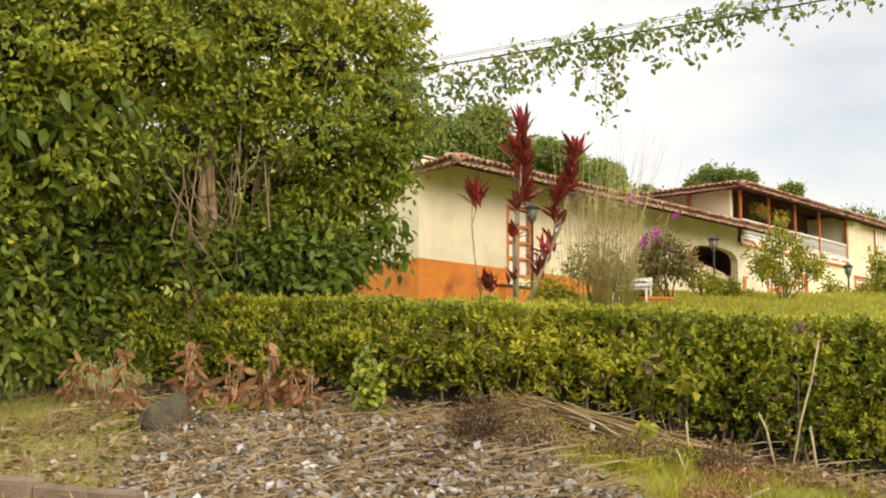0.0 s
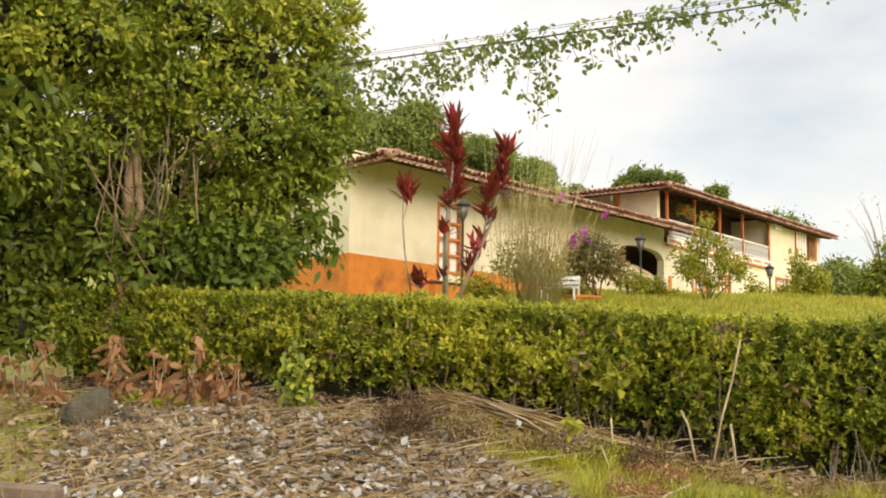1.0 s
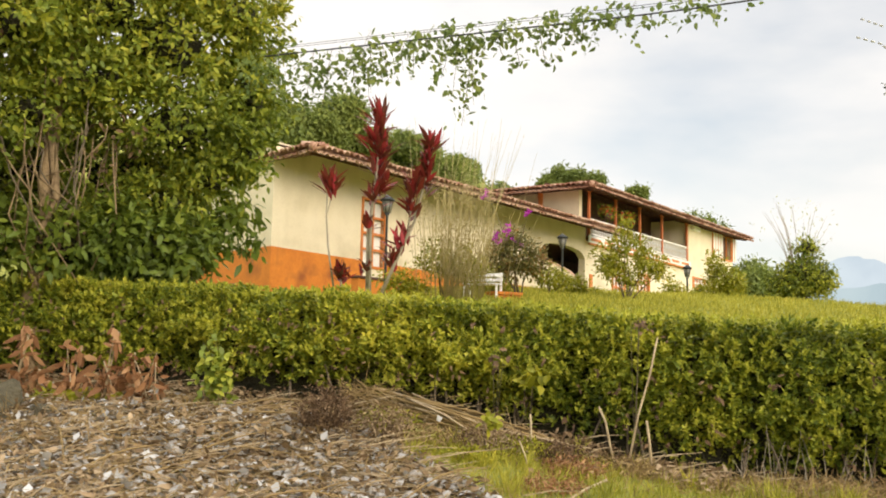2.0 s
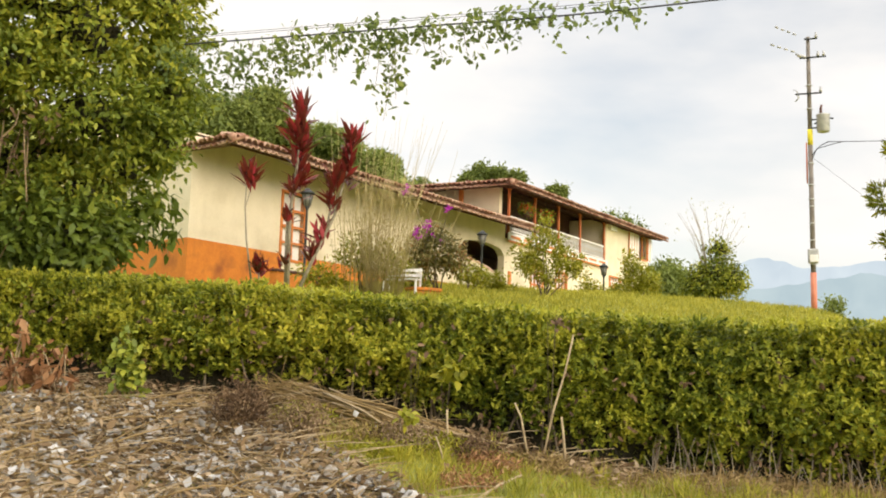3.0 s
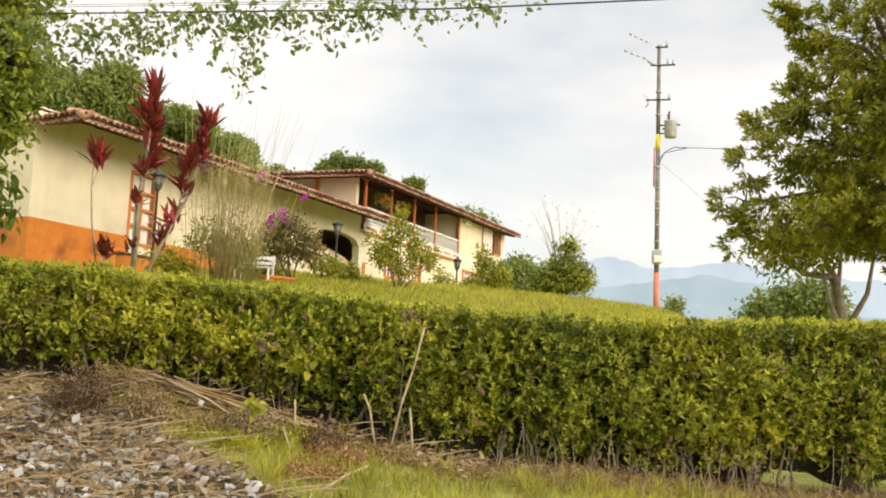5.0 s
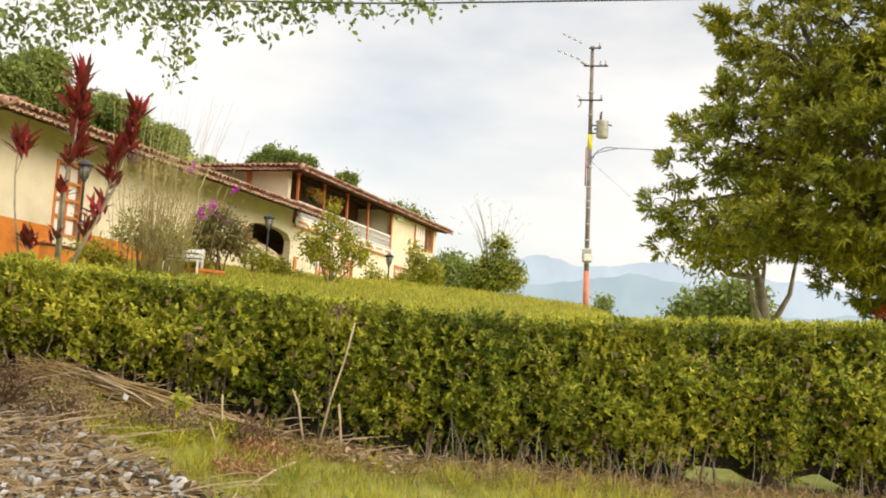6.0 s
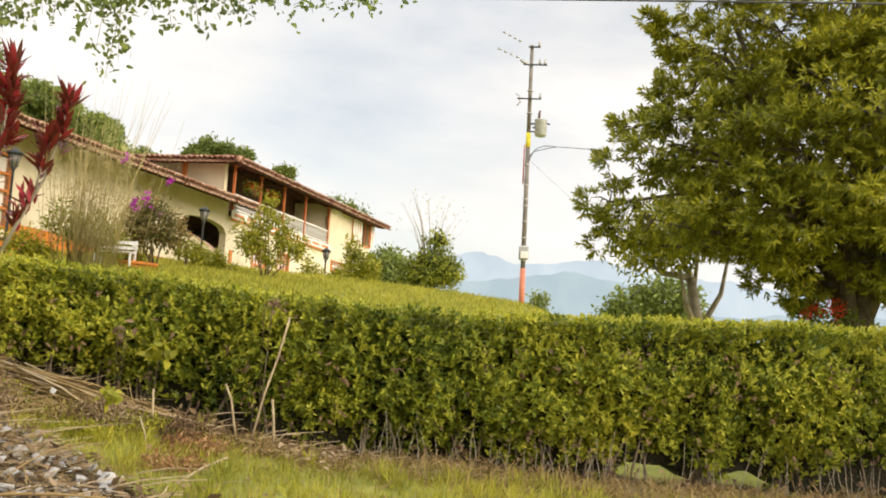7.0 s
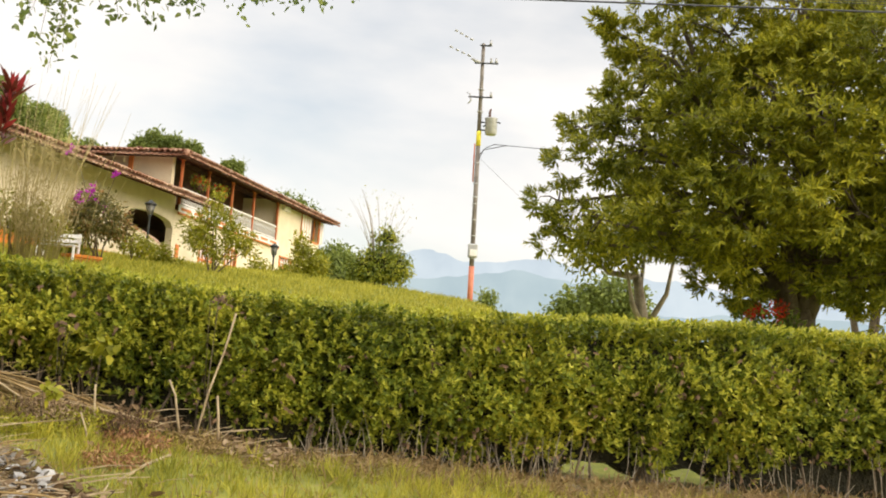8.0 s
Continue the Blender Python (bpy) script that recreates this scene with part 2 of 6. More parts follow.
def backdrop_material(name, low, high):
    """Distant mountains with haze put into the colour: a plain glow with soft drifts."""
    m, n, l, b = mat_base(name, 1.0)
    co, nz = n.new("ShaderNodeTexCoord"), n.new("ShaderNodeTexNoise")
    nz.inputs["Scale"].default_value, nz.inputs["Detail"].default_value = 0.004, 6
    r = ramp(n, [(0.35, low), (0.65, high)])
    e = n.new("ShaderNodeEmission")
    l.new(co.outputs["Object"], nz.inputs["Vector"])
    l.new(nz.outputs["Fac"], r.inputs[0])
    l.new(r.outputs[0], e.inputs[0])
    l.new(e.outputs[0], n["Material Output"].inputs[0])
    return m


M_RIDGE_FAR = backdrop_material("far_ridge_haze_glow", (0.38, 0.46, 0.53), (0.45, 0.53, 0.59))
M_RIDGE_NEAR = backdrop_material("near_ridge_haze_glow", (0.29, 0.38, 0.43), (0.35, 0.44, 0.48))


# ---- builders ----
RNG = np.random.default_rng(7)


def mesh_object(name, verts, faces, material, parent=None, label="", smooth=False):
    me = bpy.data.meshes.new(name)
    me.from_pydata(np.asarray(verts).tolist(), [], faces if isinstance(faces, list) else faces.tolist())
    me.materials.append(material)
    if smooth:
        me.shade_smooth()
    ob = new(name, me)
    ob.parent = parent
    if label:
        ob["label"] = label
    return ob


def part(name, bm, material, parent=None, label="", smooth=False):
    me = bpy.data.meshes.new(name)
    bm.to_mesh(me)
    bm.free()
    me.materials.append(material)
    if smooth:
        me.shade_smooth()
    ob = new(name, me)
    ob.parent = parent
    if label:
        ob["label"] = label
    return ob


def thing(name, m, label, category, group="", kind=""):
    ob = new(name)
    ob.empty_display_size = 0.2
    ob.matrix_world = m
    return tagged(ob, label, category, group, kind)


def box(bm, x0, x1, y0, y1, z0, z1, bevel=0.0):
    r = bmesh.ops.create_cube(bm, size=1.0)
    for v in r["verts"]:
        v.co = Vector((x0 + (v.co.x + 0.5) * (x1 - x0), y0 + (v.co.y + 0.5) * (y1 - y0), z0 + (v.co.z + 0.5) * (z1 - z0)))
    if bevel:
        bmesh.ops.bevel(bm, geom=list({e for v in r["verts"] for e in v.link_edges}), offset=bevel, segments=1, affect="EDGES")
    return bm


def box_part(name, dims, material, parent, label="", bevel=0.015):
    return part(name, box(bmesh.new(), *dims, bevel), material, parent, label)


def tubes(paths, sides=6):
    """Tapered round tubes along lists of (point, radius)."""
    vs, fs = [], []
    for path in paths:
        pts = [Vector(p) for p, _ in path]
        o = len(vs)
        for k, (p, r) in enumerate(path):
            d = (pts[min(k + 1, len(pts) - 1)] - pts[max(k - 1, 0)]).normalized()
            a = d.orthogonal().normalized()
            b = d.cross(a)
            for j in range(sides):
                w = 2 * math.pi * j / sides
                vs.append(pts[k] + (a * math.cos(w) + b * math.sin(w)) * r)
        for k in range(len(path) - 1):
            for j in range(sides):
                i0, i1 = o + k * sides + j, o + k * sides + (j + 1) % sides
                fs.append((i0, i1, i1 + sides, i0 + sides))
        fs.append(tuple(o + j for j in range(sides))[::-1])
        fs.append(tuple(o + (len(path) - 1) * sides + j for j in range(sides)))
    return vs, fs


def tube_part(name, paths, material, parent=None, label="", sides=6):
    vs, fs = tubes(paths, sides)
    return mesh_object(name, [tuple(v) for v in vs], fs, material, parent, label, smooth=True)


def unit(v):
    return v / np.maximum(np.linalg.norm(v, axis=-1, keepdims=True), 1e-9)


LEAF6 = np.array([[0, 0, 0], [0.33, -0.5, 0.10], [0.33, 0.5, 0.10], [0.72, -0.34, 0.03], [0.72, 0.34, 0.03], [1.0, 0, -0.12], [0.5, 0, 0]])
LEAF6_F = [(0, 1, 6), (0, 6, 2), (1, 3, 6), (6, 4, 2), (3, 5, 6), (6, 5, 4)]
LEAF4 = np.array([[0, 0, 0], [0.45, -0.5, 0.12], [0.45, 0.5, 0.12], [1.0, 0, -0.1]])
LEAF4_F = [(0, 1, 3), (0, 3, 2)]


def leaves(points, along, up, length, width, fine=True):
    """Arrays of leaf blades at points, growing along, facing up; length and width are arrays or numbers."""
    points, along = np.asarray(points, float), unit(np.asarray(along, float))
    up = np.asarray(up, float) - along * np.sum(np.asarray(up, float) * along, 1, keepdims=True)
    up = unit(up)
    side = np.cross(up, along)
    shape, faces = (LEAF6, LEAF6_F) if fine else (LEAF4, LEAF4_F)
    n, k = len(points), len(shape)
    length, width = np.broadcast_to(length, n)[:, None, None], np.broadcast_to(width, n)[:, None, None]
    v = points[:, None] + along[:, None] * shape[None, :, :1] * length + side[:, None] * shape[None, :, 1:2] * width + up[:, None] * shape[None, :, 2:] * width
    f = (np.arange(n)[:, None, None] * k + np.array(faces)[None]).reshape(-1, 3)
    return v.reshape(-1, 3), f


def merge(groups):
    vs, fs, o = [], [], 0
    for v, f in groups:
        vs.append(v)
        fs.append(f + o)
        o += len(v)
    return np.concatenate(vs), np.concatenate(fs)


def fast_mesh(name, verts, tris, material, parent=None, label=""):
    me = bpy.data.meshes.new(name)
    n, m = len(verts), len(tris)
    me.vertices.add(n)
    me.vertices.foreach_set("co", np.ascontiguousarray(verts, dtype=np.float32).ravel())
    me.loops.add(m * 3)
    me.loops.foreach_set("vertex_index", np.ascontiguousarray(tris, dtype=np.int32).ravel())
    me.polygons.add(m)
    me.polygons.foreach_set("loop_start", np.arange(m, dtype=np.int32) * 3)
    me.update(calc_edges=True)
    me.validate()
    me.materials.append(material)
    ob = new(name, me)
    ob.parent = parent
    if label:
        ob["label"] = label
    return ob


def sprays(centres, outward, count, spread, length, width, droop=0.2, fine=True, lift=0.5):
    """Sprays of leaves round centres: each leaf set a little off its centre and turned outward and up."""
    n = len(centres)
    idx = np.repeat(np.arange(n), count)
    off = RNG.normal(0, 1, (n * count, 3)) * spread
    along = outward[idx] * 0.7 + RNG.normal(0, 0.75, (n * count, 3))
    along[:, 2] -= droop
    up = np.array([0, 0, lift]) + outward[idx] * 0.6 + RNG.normal(0, 0.35, (n * count, 3))
    ln = length * RNG.uniform(0.6, 1.25, n * count)
    return leaves(centres[idx] + off, along, up, ln, ln * width / length, fine)


def lobes_shell(lobes, n, inner=0.72, cut=0.62, flat=0.0):
    """Random places on the outer skin of a union of ellipsoids (x, y, z, rx, ry, rz), with their outward directions."""
    L = np.array(lobes, float)
    area = L[:, 3] * L[:, 4] + L[:, 4] * L[:, 5] + L[:, 3] * L[:, 5]
    pick = RNG.choice(len(L), n, p=area / area.sum())
    d = unit(RNG.normal(0, 1, (n, 3)))
    r = RNG.uniform(inner, 1.05, n)[:, None]
    p = L[pick, :3] + d * L[pick, 3:] * r
    keep = np.ones(n, bool)
    for k in range(len(L)):
        q = np.linalg.norm((p - L[k, :3]) / L[k, 3:], axis=1)
        keep &= (q > cut) | (pick == k)
    return p[keep], unit(d / L[pick, 3:])[keep]


def rosettes(tips, twig, count, length, width, spread=0.9, stagger=0.06):
    """Whorls of leaves at the ends of twigs: each leaf leaves the twig at an angle, the youngest pointing along it."""
    n = len(tips)
    idx = np.repeat(np.arange(n), count)
    ax = unit(twig)[idx]
    ref = unit(np.cross(ax, np.array((0.31, 0.22, 0.92)) + RNG.normal(0, 0.05, ax.shape)))
    oth = np.cross(ax, ref)
    k = np.tile(np.arange(count), n)
    ang = (k * 2.39996 + np.repeat(RNG.uniform(0, 6.28, n), count))[:, None]
    open_ = (spread * (0.35 + 0.65 * k / max(count - 1, 1)) * RNG.uniform(0.8, 1.2, n * count))[:, None]
    side = ref * np.cos(ang) + oth * np.sin(ang)
    along = ax * np.cos(open_) + side * np.sin(open_)
    along[:, 2] -= 0.12
    base = np.asarray(tips)[idx] - ax * (k * stagger / count)[:, None]
    ln = length * RNG.uniform(0.65, 1.15, n * count) * (0.7 + 0.3 * k / max(count - 1, 1))
    return leaves(base, along, ax * 0.8 - side * 0.4 + np.array((0, 0, 0.5)), ln, ln * width / length)


def clumped(lobes, per_area, sub=(0.30, 0.48), tips=12, upward=0.45):
    """Twig tips over the smaller tufts that break up the skin of a union of ellipsoids, with the twigs' directions."""
    L = np.array(lobes, float)
    cs, rs, ds = [], [], []
    for k, q in enumerate(L):
        n = max(4, int(per_area * (q[3] * q[4] + q[3] * q[5] + q[4] * q[5]) / 3))
        d = unit(RNG.normal(0, 1, (n, 3)))
        c = q[:3] + d * q[3:] * RNG.uniform(0.62, 1.0, n)[:, None]
        keep = np.ones(n, bool)
        for j, o in enumerate(L):
            if j != k:
                keep &= np.linalg.norm((c - o[:3]) / o[3:], axis=1) > 0.66
        cs.append(c[keep])
        ds.append(d[keep])
        rs.append(RNG.uniform(*sub, keep.sum()) * min(1.0, 0.45 + 0.5 * float(q[3:].mean())))
    c, d, r = np.concatenate(cs), np.concatenate(ds), np.concatenate(rs)
    idx = np.repeat(np.arange(len(c)), tips)
    e = unit(RNG.normal(0, 0.75, (len(idx), 3)) + d[idx] + np.array((0, 0, upward)))
    return c[idx] + e * r[idx][:, None] * np.array((1.15, 1.15, 0.7)) * RNG.uniform(0.55, 1.08, len(idx))[:, None], e, c


# ---- the lie of the land ----
HN = np.array((math.sin(radians(22)), math.cos(radians(22))))   # across the hedge, away from the road
HU = np.array((HN[1], -HN[0]))                                   # along the hedge
HD = 10.8                                                        # the road's viewpoint to the hedge front


def hedge_xy(s, w):
    return HN[0] * (HD + w) + HU[0] * s, HN[1] * (HD + w) + HU[1] * s


def hedge_foot(s):
    return np.interp(s, (-9, -6, -4, -2.84, -1.52, -0.5, 0, 1.6, 2.6, 3.5, 5, 9), (1.42, 1.30, 1.17, 1.08, 0.87, 0.67, 0.60, 0.58, 0.51, 0.465, 0.46, 0.44))


def hedge_top(s):
    return np.interp(s, (-9, -6, -4.3, -2.5, -0.5, 1.2, 4.8, 7, 9), (2.53, 2.48, 2.40, 2.29, 2.15, 2.10, 2.22, 2.23, 2.23))


def smooth01(t):
    t = np.clip(t, 0, 1)
    return t * t * (3 - 2 * t)


def ground_z(x, y):
    x, y = np.asarray(x, float), np.asarray(y, float)
    w, s = x * HN[0] + y * HN[1] - HD, x * HU[0] + y * HU[1]
    far, az = np.hypot(x, y), np.degrees(np.arctan2(x, y))
    foot = hedge_foot(s)
    slope = np.interp(s, (-6, -3, 0, 5), (0.17, 0.16, 0.09, 0.06))
    front = (foot + np.minimum(w, 0) * slope) * (1 - smooth01((-4.2 - w) / 4.0))
    mound = 0.06 * np.exp(-((s + 3.4) / 2.2) ** 2 - ((w + 1.9) / 1.1) ** 2)
    front = front + mound
    crest = 1.6 + np.interp(az, (-60, -10, 10, 21, 28, 32, 38, 46, 90), (3.0, 3.0, 3.35, 3.15, 2.9, 2.6, 1.0, -0.6, -0.9))
    rise = np.clip((far - 13.0) / 29.0, 0, 1) ** 0.85
    back = foot + (crest - foot) * rise
    hill = np.interp(az, (-60, 0, 6, 8, 10, 12, 14, 18, 22), (24, 24, 22, 20.5, 18.0, 15.0, 10, 2, 0)) * smooth01((far - 62) / 60)
    valley = np.interp(az, (16, 24, 100), (0, 1, 1)) * (-95) * smooth01((far - 60) / 700)
    return np.where(w < 1.2, front, back + (front - back) * np.clip(1 - (w - 1.2) / 2.0, 0, 1)) + np.where(w > 3, hill + valley, 0)


def gz(x, y):
    return float(ground_z(x, y))


def litter_amount(x, y):
    w, s = x * HN[0] + y * HN[1] - HD, x * HU[0] + y * HU[1]
    left, right = -5.58 - 0.41 * (w + 3.67), -1.84 - 1.08 * (w + 2.7)
    out = np.maximum(np.maximum(left - s, s - right), 0)
    a = np.exp(-(out / 0.35) ** 2 - (np.maximum(np.abs(w + 2.6) - 2.1, 0) / 0.5) ** 2)
    b = 0.8 * np.exp(-((w + 0.1) / np.interp(s, (-1, 1, 3), (0.45, 0.75, 1.0))) ** 2)
    c = 0.30 * smooth01((-5.6 - s) / 0.6)
    return np.where(w < 1.0, np.maximum(np.maximum(a, b), c), 0)


def build_ground():
    azs = np.radians(np.concatenate((np.arange(-34, 66, 0.5), np.arange(66, 326, 6.5))))
    rings = np.concatenate(([0.4, 1.5, 3, 4.5], np.arange(5.5, 14.5, 0.11), np.arange(14.5, 60, 0.9), np.geomspace(60, 4600, 40)))
    A, R = np.meshgrid(azs, rings)
    X, Y = R * np.sin(A), R * np.cos(A)
    Z = ground_z(X, Y)
    lit = litter_amount(X, Y)
    na, nr = len(azs), len(rings)
    verts = np.stack((X, Y, Z), -1).reshape(-1, 3)
    for k, (x, y, z) in enumerate(verts):
        if 5 < R.flat[k] < 60:
            verts[k, 2] += 0.05 * noise.noise((x * 1.3, y * 1.3, 0)) + (0.03 + 0.09 * lit.flat[k]) * noise.noise((x * 4.5, y * 4.5, 3))
            lit.flat[k] = min(1, max(0, lit.flat[k] * (1 + 1.3 * noise.noise((x * 2.2, y * 2.2, 8))) + 0.3 * noise.noise((x * 1.1, y * 1.1, 5)) * (R.flat[k] < 14)))
    faces = [(r * na + a, r * na + (a + 1) % na, (r + 1) * na + (a + 1) % na, (r + 1) * na + a) for r in range(nr - 1) for a in range(na)]
    faces.append(tuple(range(na))[::-1])
    ob = mesh_object("ground", verts, [f[::-1] for f in faces], M_GROUND, smooth=True)
    at = ob.data.attributes.new("litter", "FLOAT", "POINT")
    at.data.foreach_set("value", lit.ravel().astype(np.float32))
    tagged(ob, "grassy ground rising from the roadside to a lawn", "ground", kind="structure")


build_ground()


def ridge(name, dist, points, material, label, rough):
    """A mountain ridge at a far distance: crest heights by compass angle, with sloping, folded flanks."""
    az = np.arange(-20, 76, 0.25)
    crest = np.interp(az, [p[0] for p in points], [p[1] for p in points])
    vs, fs = [], []
    rows = 6
    for k, a in enumerate(az):
        jag = rough * (noise.noise((a * 0.9, 1.7, dist)) + 0.5 * noise.noise((a * 2.7, 5.1, dist)))
        top = (crest[k] + jag) * dist
        for j in range(rows):
            t = j / (rows - 1)
            d = dist - 500 * (1 - t) ** 1.3 + 60 * noise.noise((a * 1.5, j * 1.3, 4))
            vs.append((d * math.sin(radians(a)), d * math.cos(radians(a)), EYE - 110 + (top + 110) * t))
    for k in range(len(az) - 1):
        for j in range(rows - 1):
            i = k * rows + j
            fs.append((i, i + rows, i + rows + 1, i + 1))
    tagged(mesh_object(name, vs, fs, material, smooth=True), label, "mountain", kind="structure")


ridge("backdrop_far_ridge", 4200, ((-20, 0.05), (18, 0.06), (24, 0.075), (27, 0.098), (29.4, 0.112), (31.5, 0.100), (34, 0.104), (36, 0.108), (38.5, 0.099), (42, 0.095), (46, 0.085), (54, 0.075), (75, 0.06)), M_RIDGE_FAR, "far mountain ridge under the clouds, its haze put in as a blue glow", 0.003)
ridge("backdrop_near_ridge", 3300, ((-20, 0.03), (20, 0.04), (27, 0.078), (31, 0.086), (34, 0.096), (37, 0.090), (39, 0.068), (43, 0.060), (48, 0.070), (56, 0.060), (75, 0.05)), M_RIDGE_NEAR, "mountain ridge across the valley, its haze put in as a blue green glow", 0.002)


# ---- the house ----
FLOOR = 4.25
HOUSE = pose(-0.99, 32.99, FLOOR, 0, 0, 48)      # x along the front, y into the house
house = thing("house", HOUSE, "long cream country house with orange dado and clay tiled roofs", "house")
LX, LY = 0.247, 0.969                             # the end wall's run


def wall_with_holes(name, x0, x1, z0, z1, y, thick, holes, material, parent):
    """A wall of bays along x with openings (x0, x1, z0, z1) through it; bays butt in one mesh."""
    bm = bmesh.new()
    xs = sorted({x0, x1, *(h[0] for h in holes), *(h[1] for h in holes)})
    for a, b in zip(xs, xs[1:]):
        cuts = sorted((h[2], h[3]) for h in holes if h[0] <= a + 1e-6 and h[1] >= b - 1e-6)
        z = z0
        for c0, c1 in cuts:
            if c0 > z:
                box(bm, a, b, y, y + thick, z, c0)
            z = c1
        if z < z1:
            box(bm, a, b, y, y + thick, z, z1)
    bmesh.ops.remove_doubles(bm, verts=bm.verts, dist=0.0005)
    return part(name, bm, material, parent)


ARCH = (17.4, 21.85, 0.0, 3.35)
LOW_W = [(25.0, 26.4, 0.9, 2.7), (28.2, 29.6, 0.9, 2.7)]
WIN_T = (4.55, 5.75, 0.95, 3.25)
wall_with_holes("wall", 0.34, 21.9, 0, 4.45, 0, 0.35, [ARCH, WIN_T], M_WALL, house)
wall_with_holes("wall", 21.9, 43.4, 0, 3.82, 0, 0.35, [(36.26, 38.12, 2.66, 3.2), *LOW_W], M_WALL, house)
wall_with_holes("wall", 35.6, 43.4, 3.82, 6.55, 0, 0.35, [(41.5, 43.0, 4.92, 6.4)], M_WALL, house)
# end wall of the low wing, back walls and the upper storey's side
bm = bmesh.new()
for v0, v1, z0, z1 in (((0, 0), (LX * 9, LY * 9), 0, 4.45),):
    nx, ny = LY * 0.35, -LX * 0.35
    q = [(v0[0], v0[1]), (v1[0], v1[1]), (v1[0] + nx, v1[1] + ny), (v0[0] + nx, v0[1] + ny + 0.09)]
    lo, hi = [bm.verts.new((*p, z0)) for p in q], [bm.verts.new((*p, z1)) for p in q]
    bm.faces.new(lo), bm.faces.new(hi[::-1])
    for i in range(4):
        bm.faces.new((lo[i], hi[i], hi[(i + 1) % 4], lo[(i + 1) % 4]))
bmesh.ops.recalc_face_normals(bm, faces=bm.faces)
part("end_wall", bm, M_WALL, house)
box_part("back_wall", (2.3, 43.4, 8.8, 9.1, 0, 6.4), M_WALL, house, bevel=0)
box_part("side_wall", (21.9, 22.2, 0.36, 8.78, 3.9, 6.5), M_WALL, house, bevel=0)
box_part("far_end_wall", (43.05, 43.398, 0.36, 8.78, 0, 6.55), M_WALL, house, bevel=0)
# the dark colour carries the shade of the balcony recess
box_part("balcony_back_wall", (22.21, 43.0, 2.3, 2.5, 4.1, 6.9), M_DARKWOOD, house, "dark brown balcony back wall, the recess's shade put into its colour", bevel=0)
box_part("balcony_end_wall", (35.3, 35.58, 0.02, 2.28, 4.1, 6.6), M_WALL, house, bevel=0)
box_part("balcony_floor", (21.95, 35.55, -0.12, 2.28, 3.86, 4.06), M_DARKWOOD, house)
# wall behind the arch, coloured dark for the shade in the opening
box_part("porch_shade_wall", (12, 30, 4.0, 4.2, 0, 3.7), M_DARKWOOD, house, bevel=0)
# unseen slab added to keep sky light out of the porch
box_part("porch_light_blocker", (12, 30, 0.36, 3.98, 3.5, 3.62), M_DARKWOOD, house, bevel=0)
box_part("inner_floor", (0.5, 43, 0.4, 8.7, -0.1, 0.02), M_CONCRETE, house, bevel=0)

# orange dado, 2 cm proud of the plaster
box_part("dado", (0.01, 4.5, -0.02, -0.001, -0.6, 1.1), M_DADO, house, "bright orange painted dado", 0.004)
box_part("dado", (5.8, 17.6, -0.02, -0.001, -0.6, 1.1), M_DADO, house, "bright orange painted dado", 0.004)
bm = bmesh.new()
nx, ny = -LY * 0.02, LX * 0.02
q = [(0.0, -0.02), (LX * 9, LY * 9), (LX * 9 + nx, LY * 9 + ny), (nx, ny - 0.02)]
lo, hi = [bm.verts.new((*p, -0.6)) for p in q], [bm.verts.new((*p, 1.1)) for p in q]
bm.faces.new(lo), bm.faces.new(hi)
for i in range(4):
    bm.faces.new((lo[i], hi[i], hi[(i + 1) % 4], lo[(i + 1) % 4]))
bmesh.ops.recalc_face_normals(bm, faces=bm.faces)
part("dado", bm, M_DADO, house, "bright orange painted dado")

# arched spandrel of the porch opening, with its soffit
bm = bmesh.new()
ax0, ax1, rise0, rise1 = 17.4, 21.85, 2.9, 3.35
steps = 14
front, backv = [], []
for k in range(steps + 1):
    t = k / steps
    x = ax0 + (ax1 - ax0) * t
    z = rise0 + (rise1 - rise0) * math.sqrt(max(0, 1 - (2 * t - 1) ** 2)) ** 0.8
    for lst, y in ((front, 0.003), (backv, 0.347)):
        lst.append((bm.verts.new((x, y, z)), bm.verts.new((x, y, 3.351))))
for lst in (front, backv):
    for a, b in zip(lst, lst[1:]):
        bm.faces.new((a[0], b[0], b[1], a[1])) if (a[0].co - a[1].co).length > 1e-3 or (b[0].co - b[1].co).length > 1e-3 else None
for (a, _), (b, _), (c, _), (d, _) in zip(front, front[1:], backv, backv[1:]):
    bm.faces.new((a, c, d, b))
bmesh.ops.recalc_face_normals(bm, faces=bm.faces)
part("arch", bm, M_WALL, house)


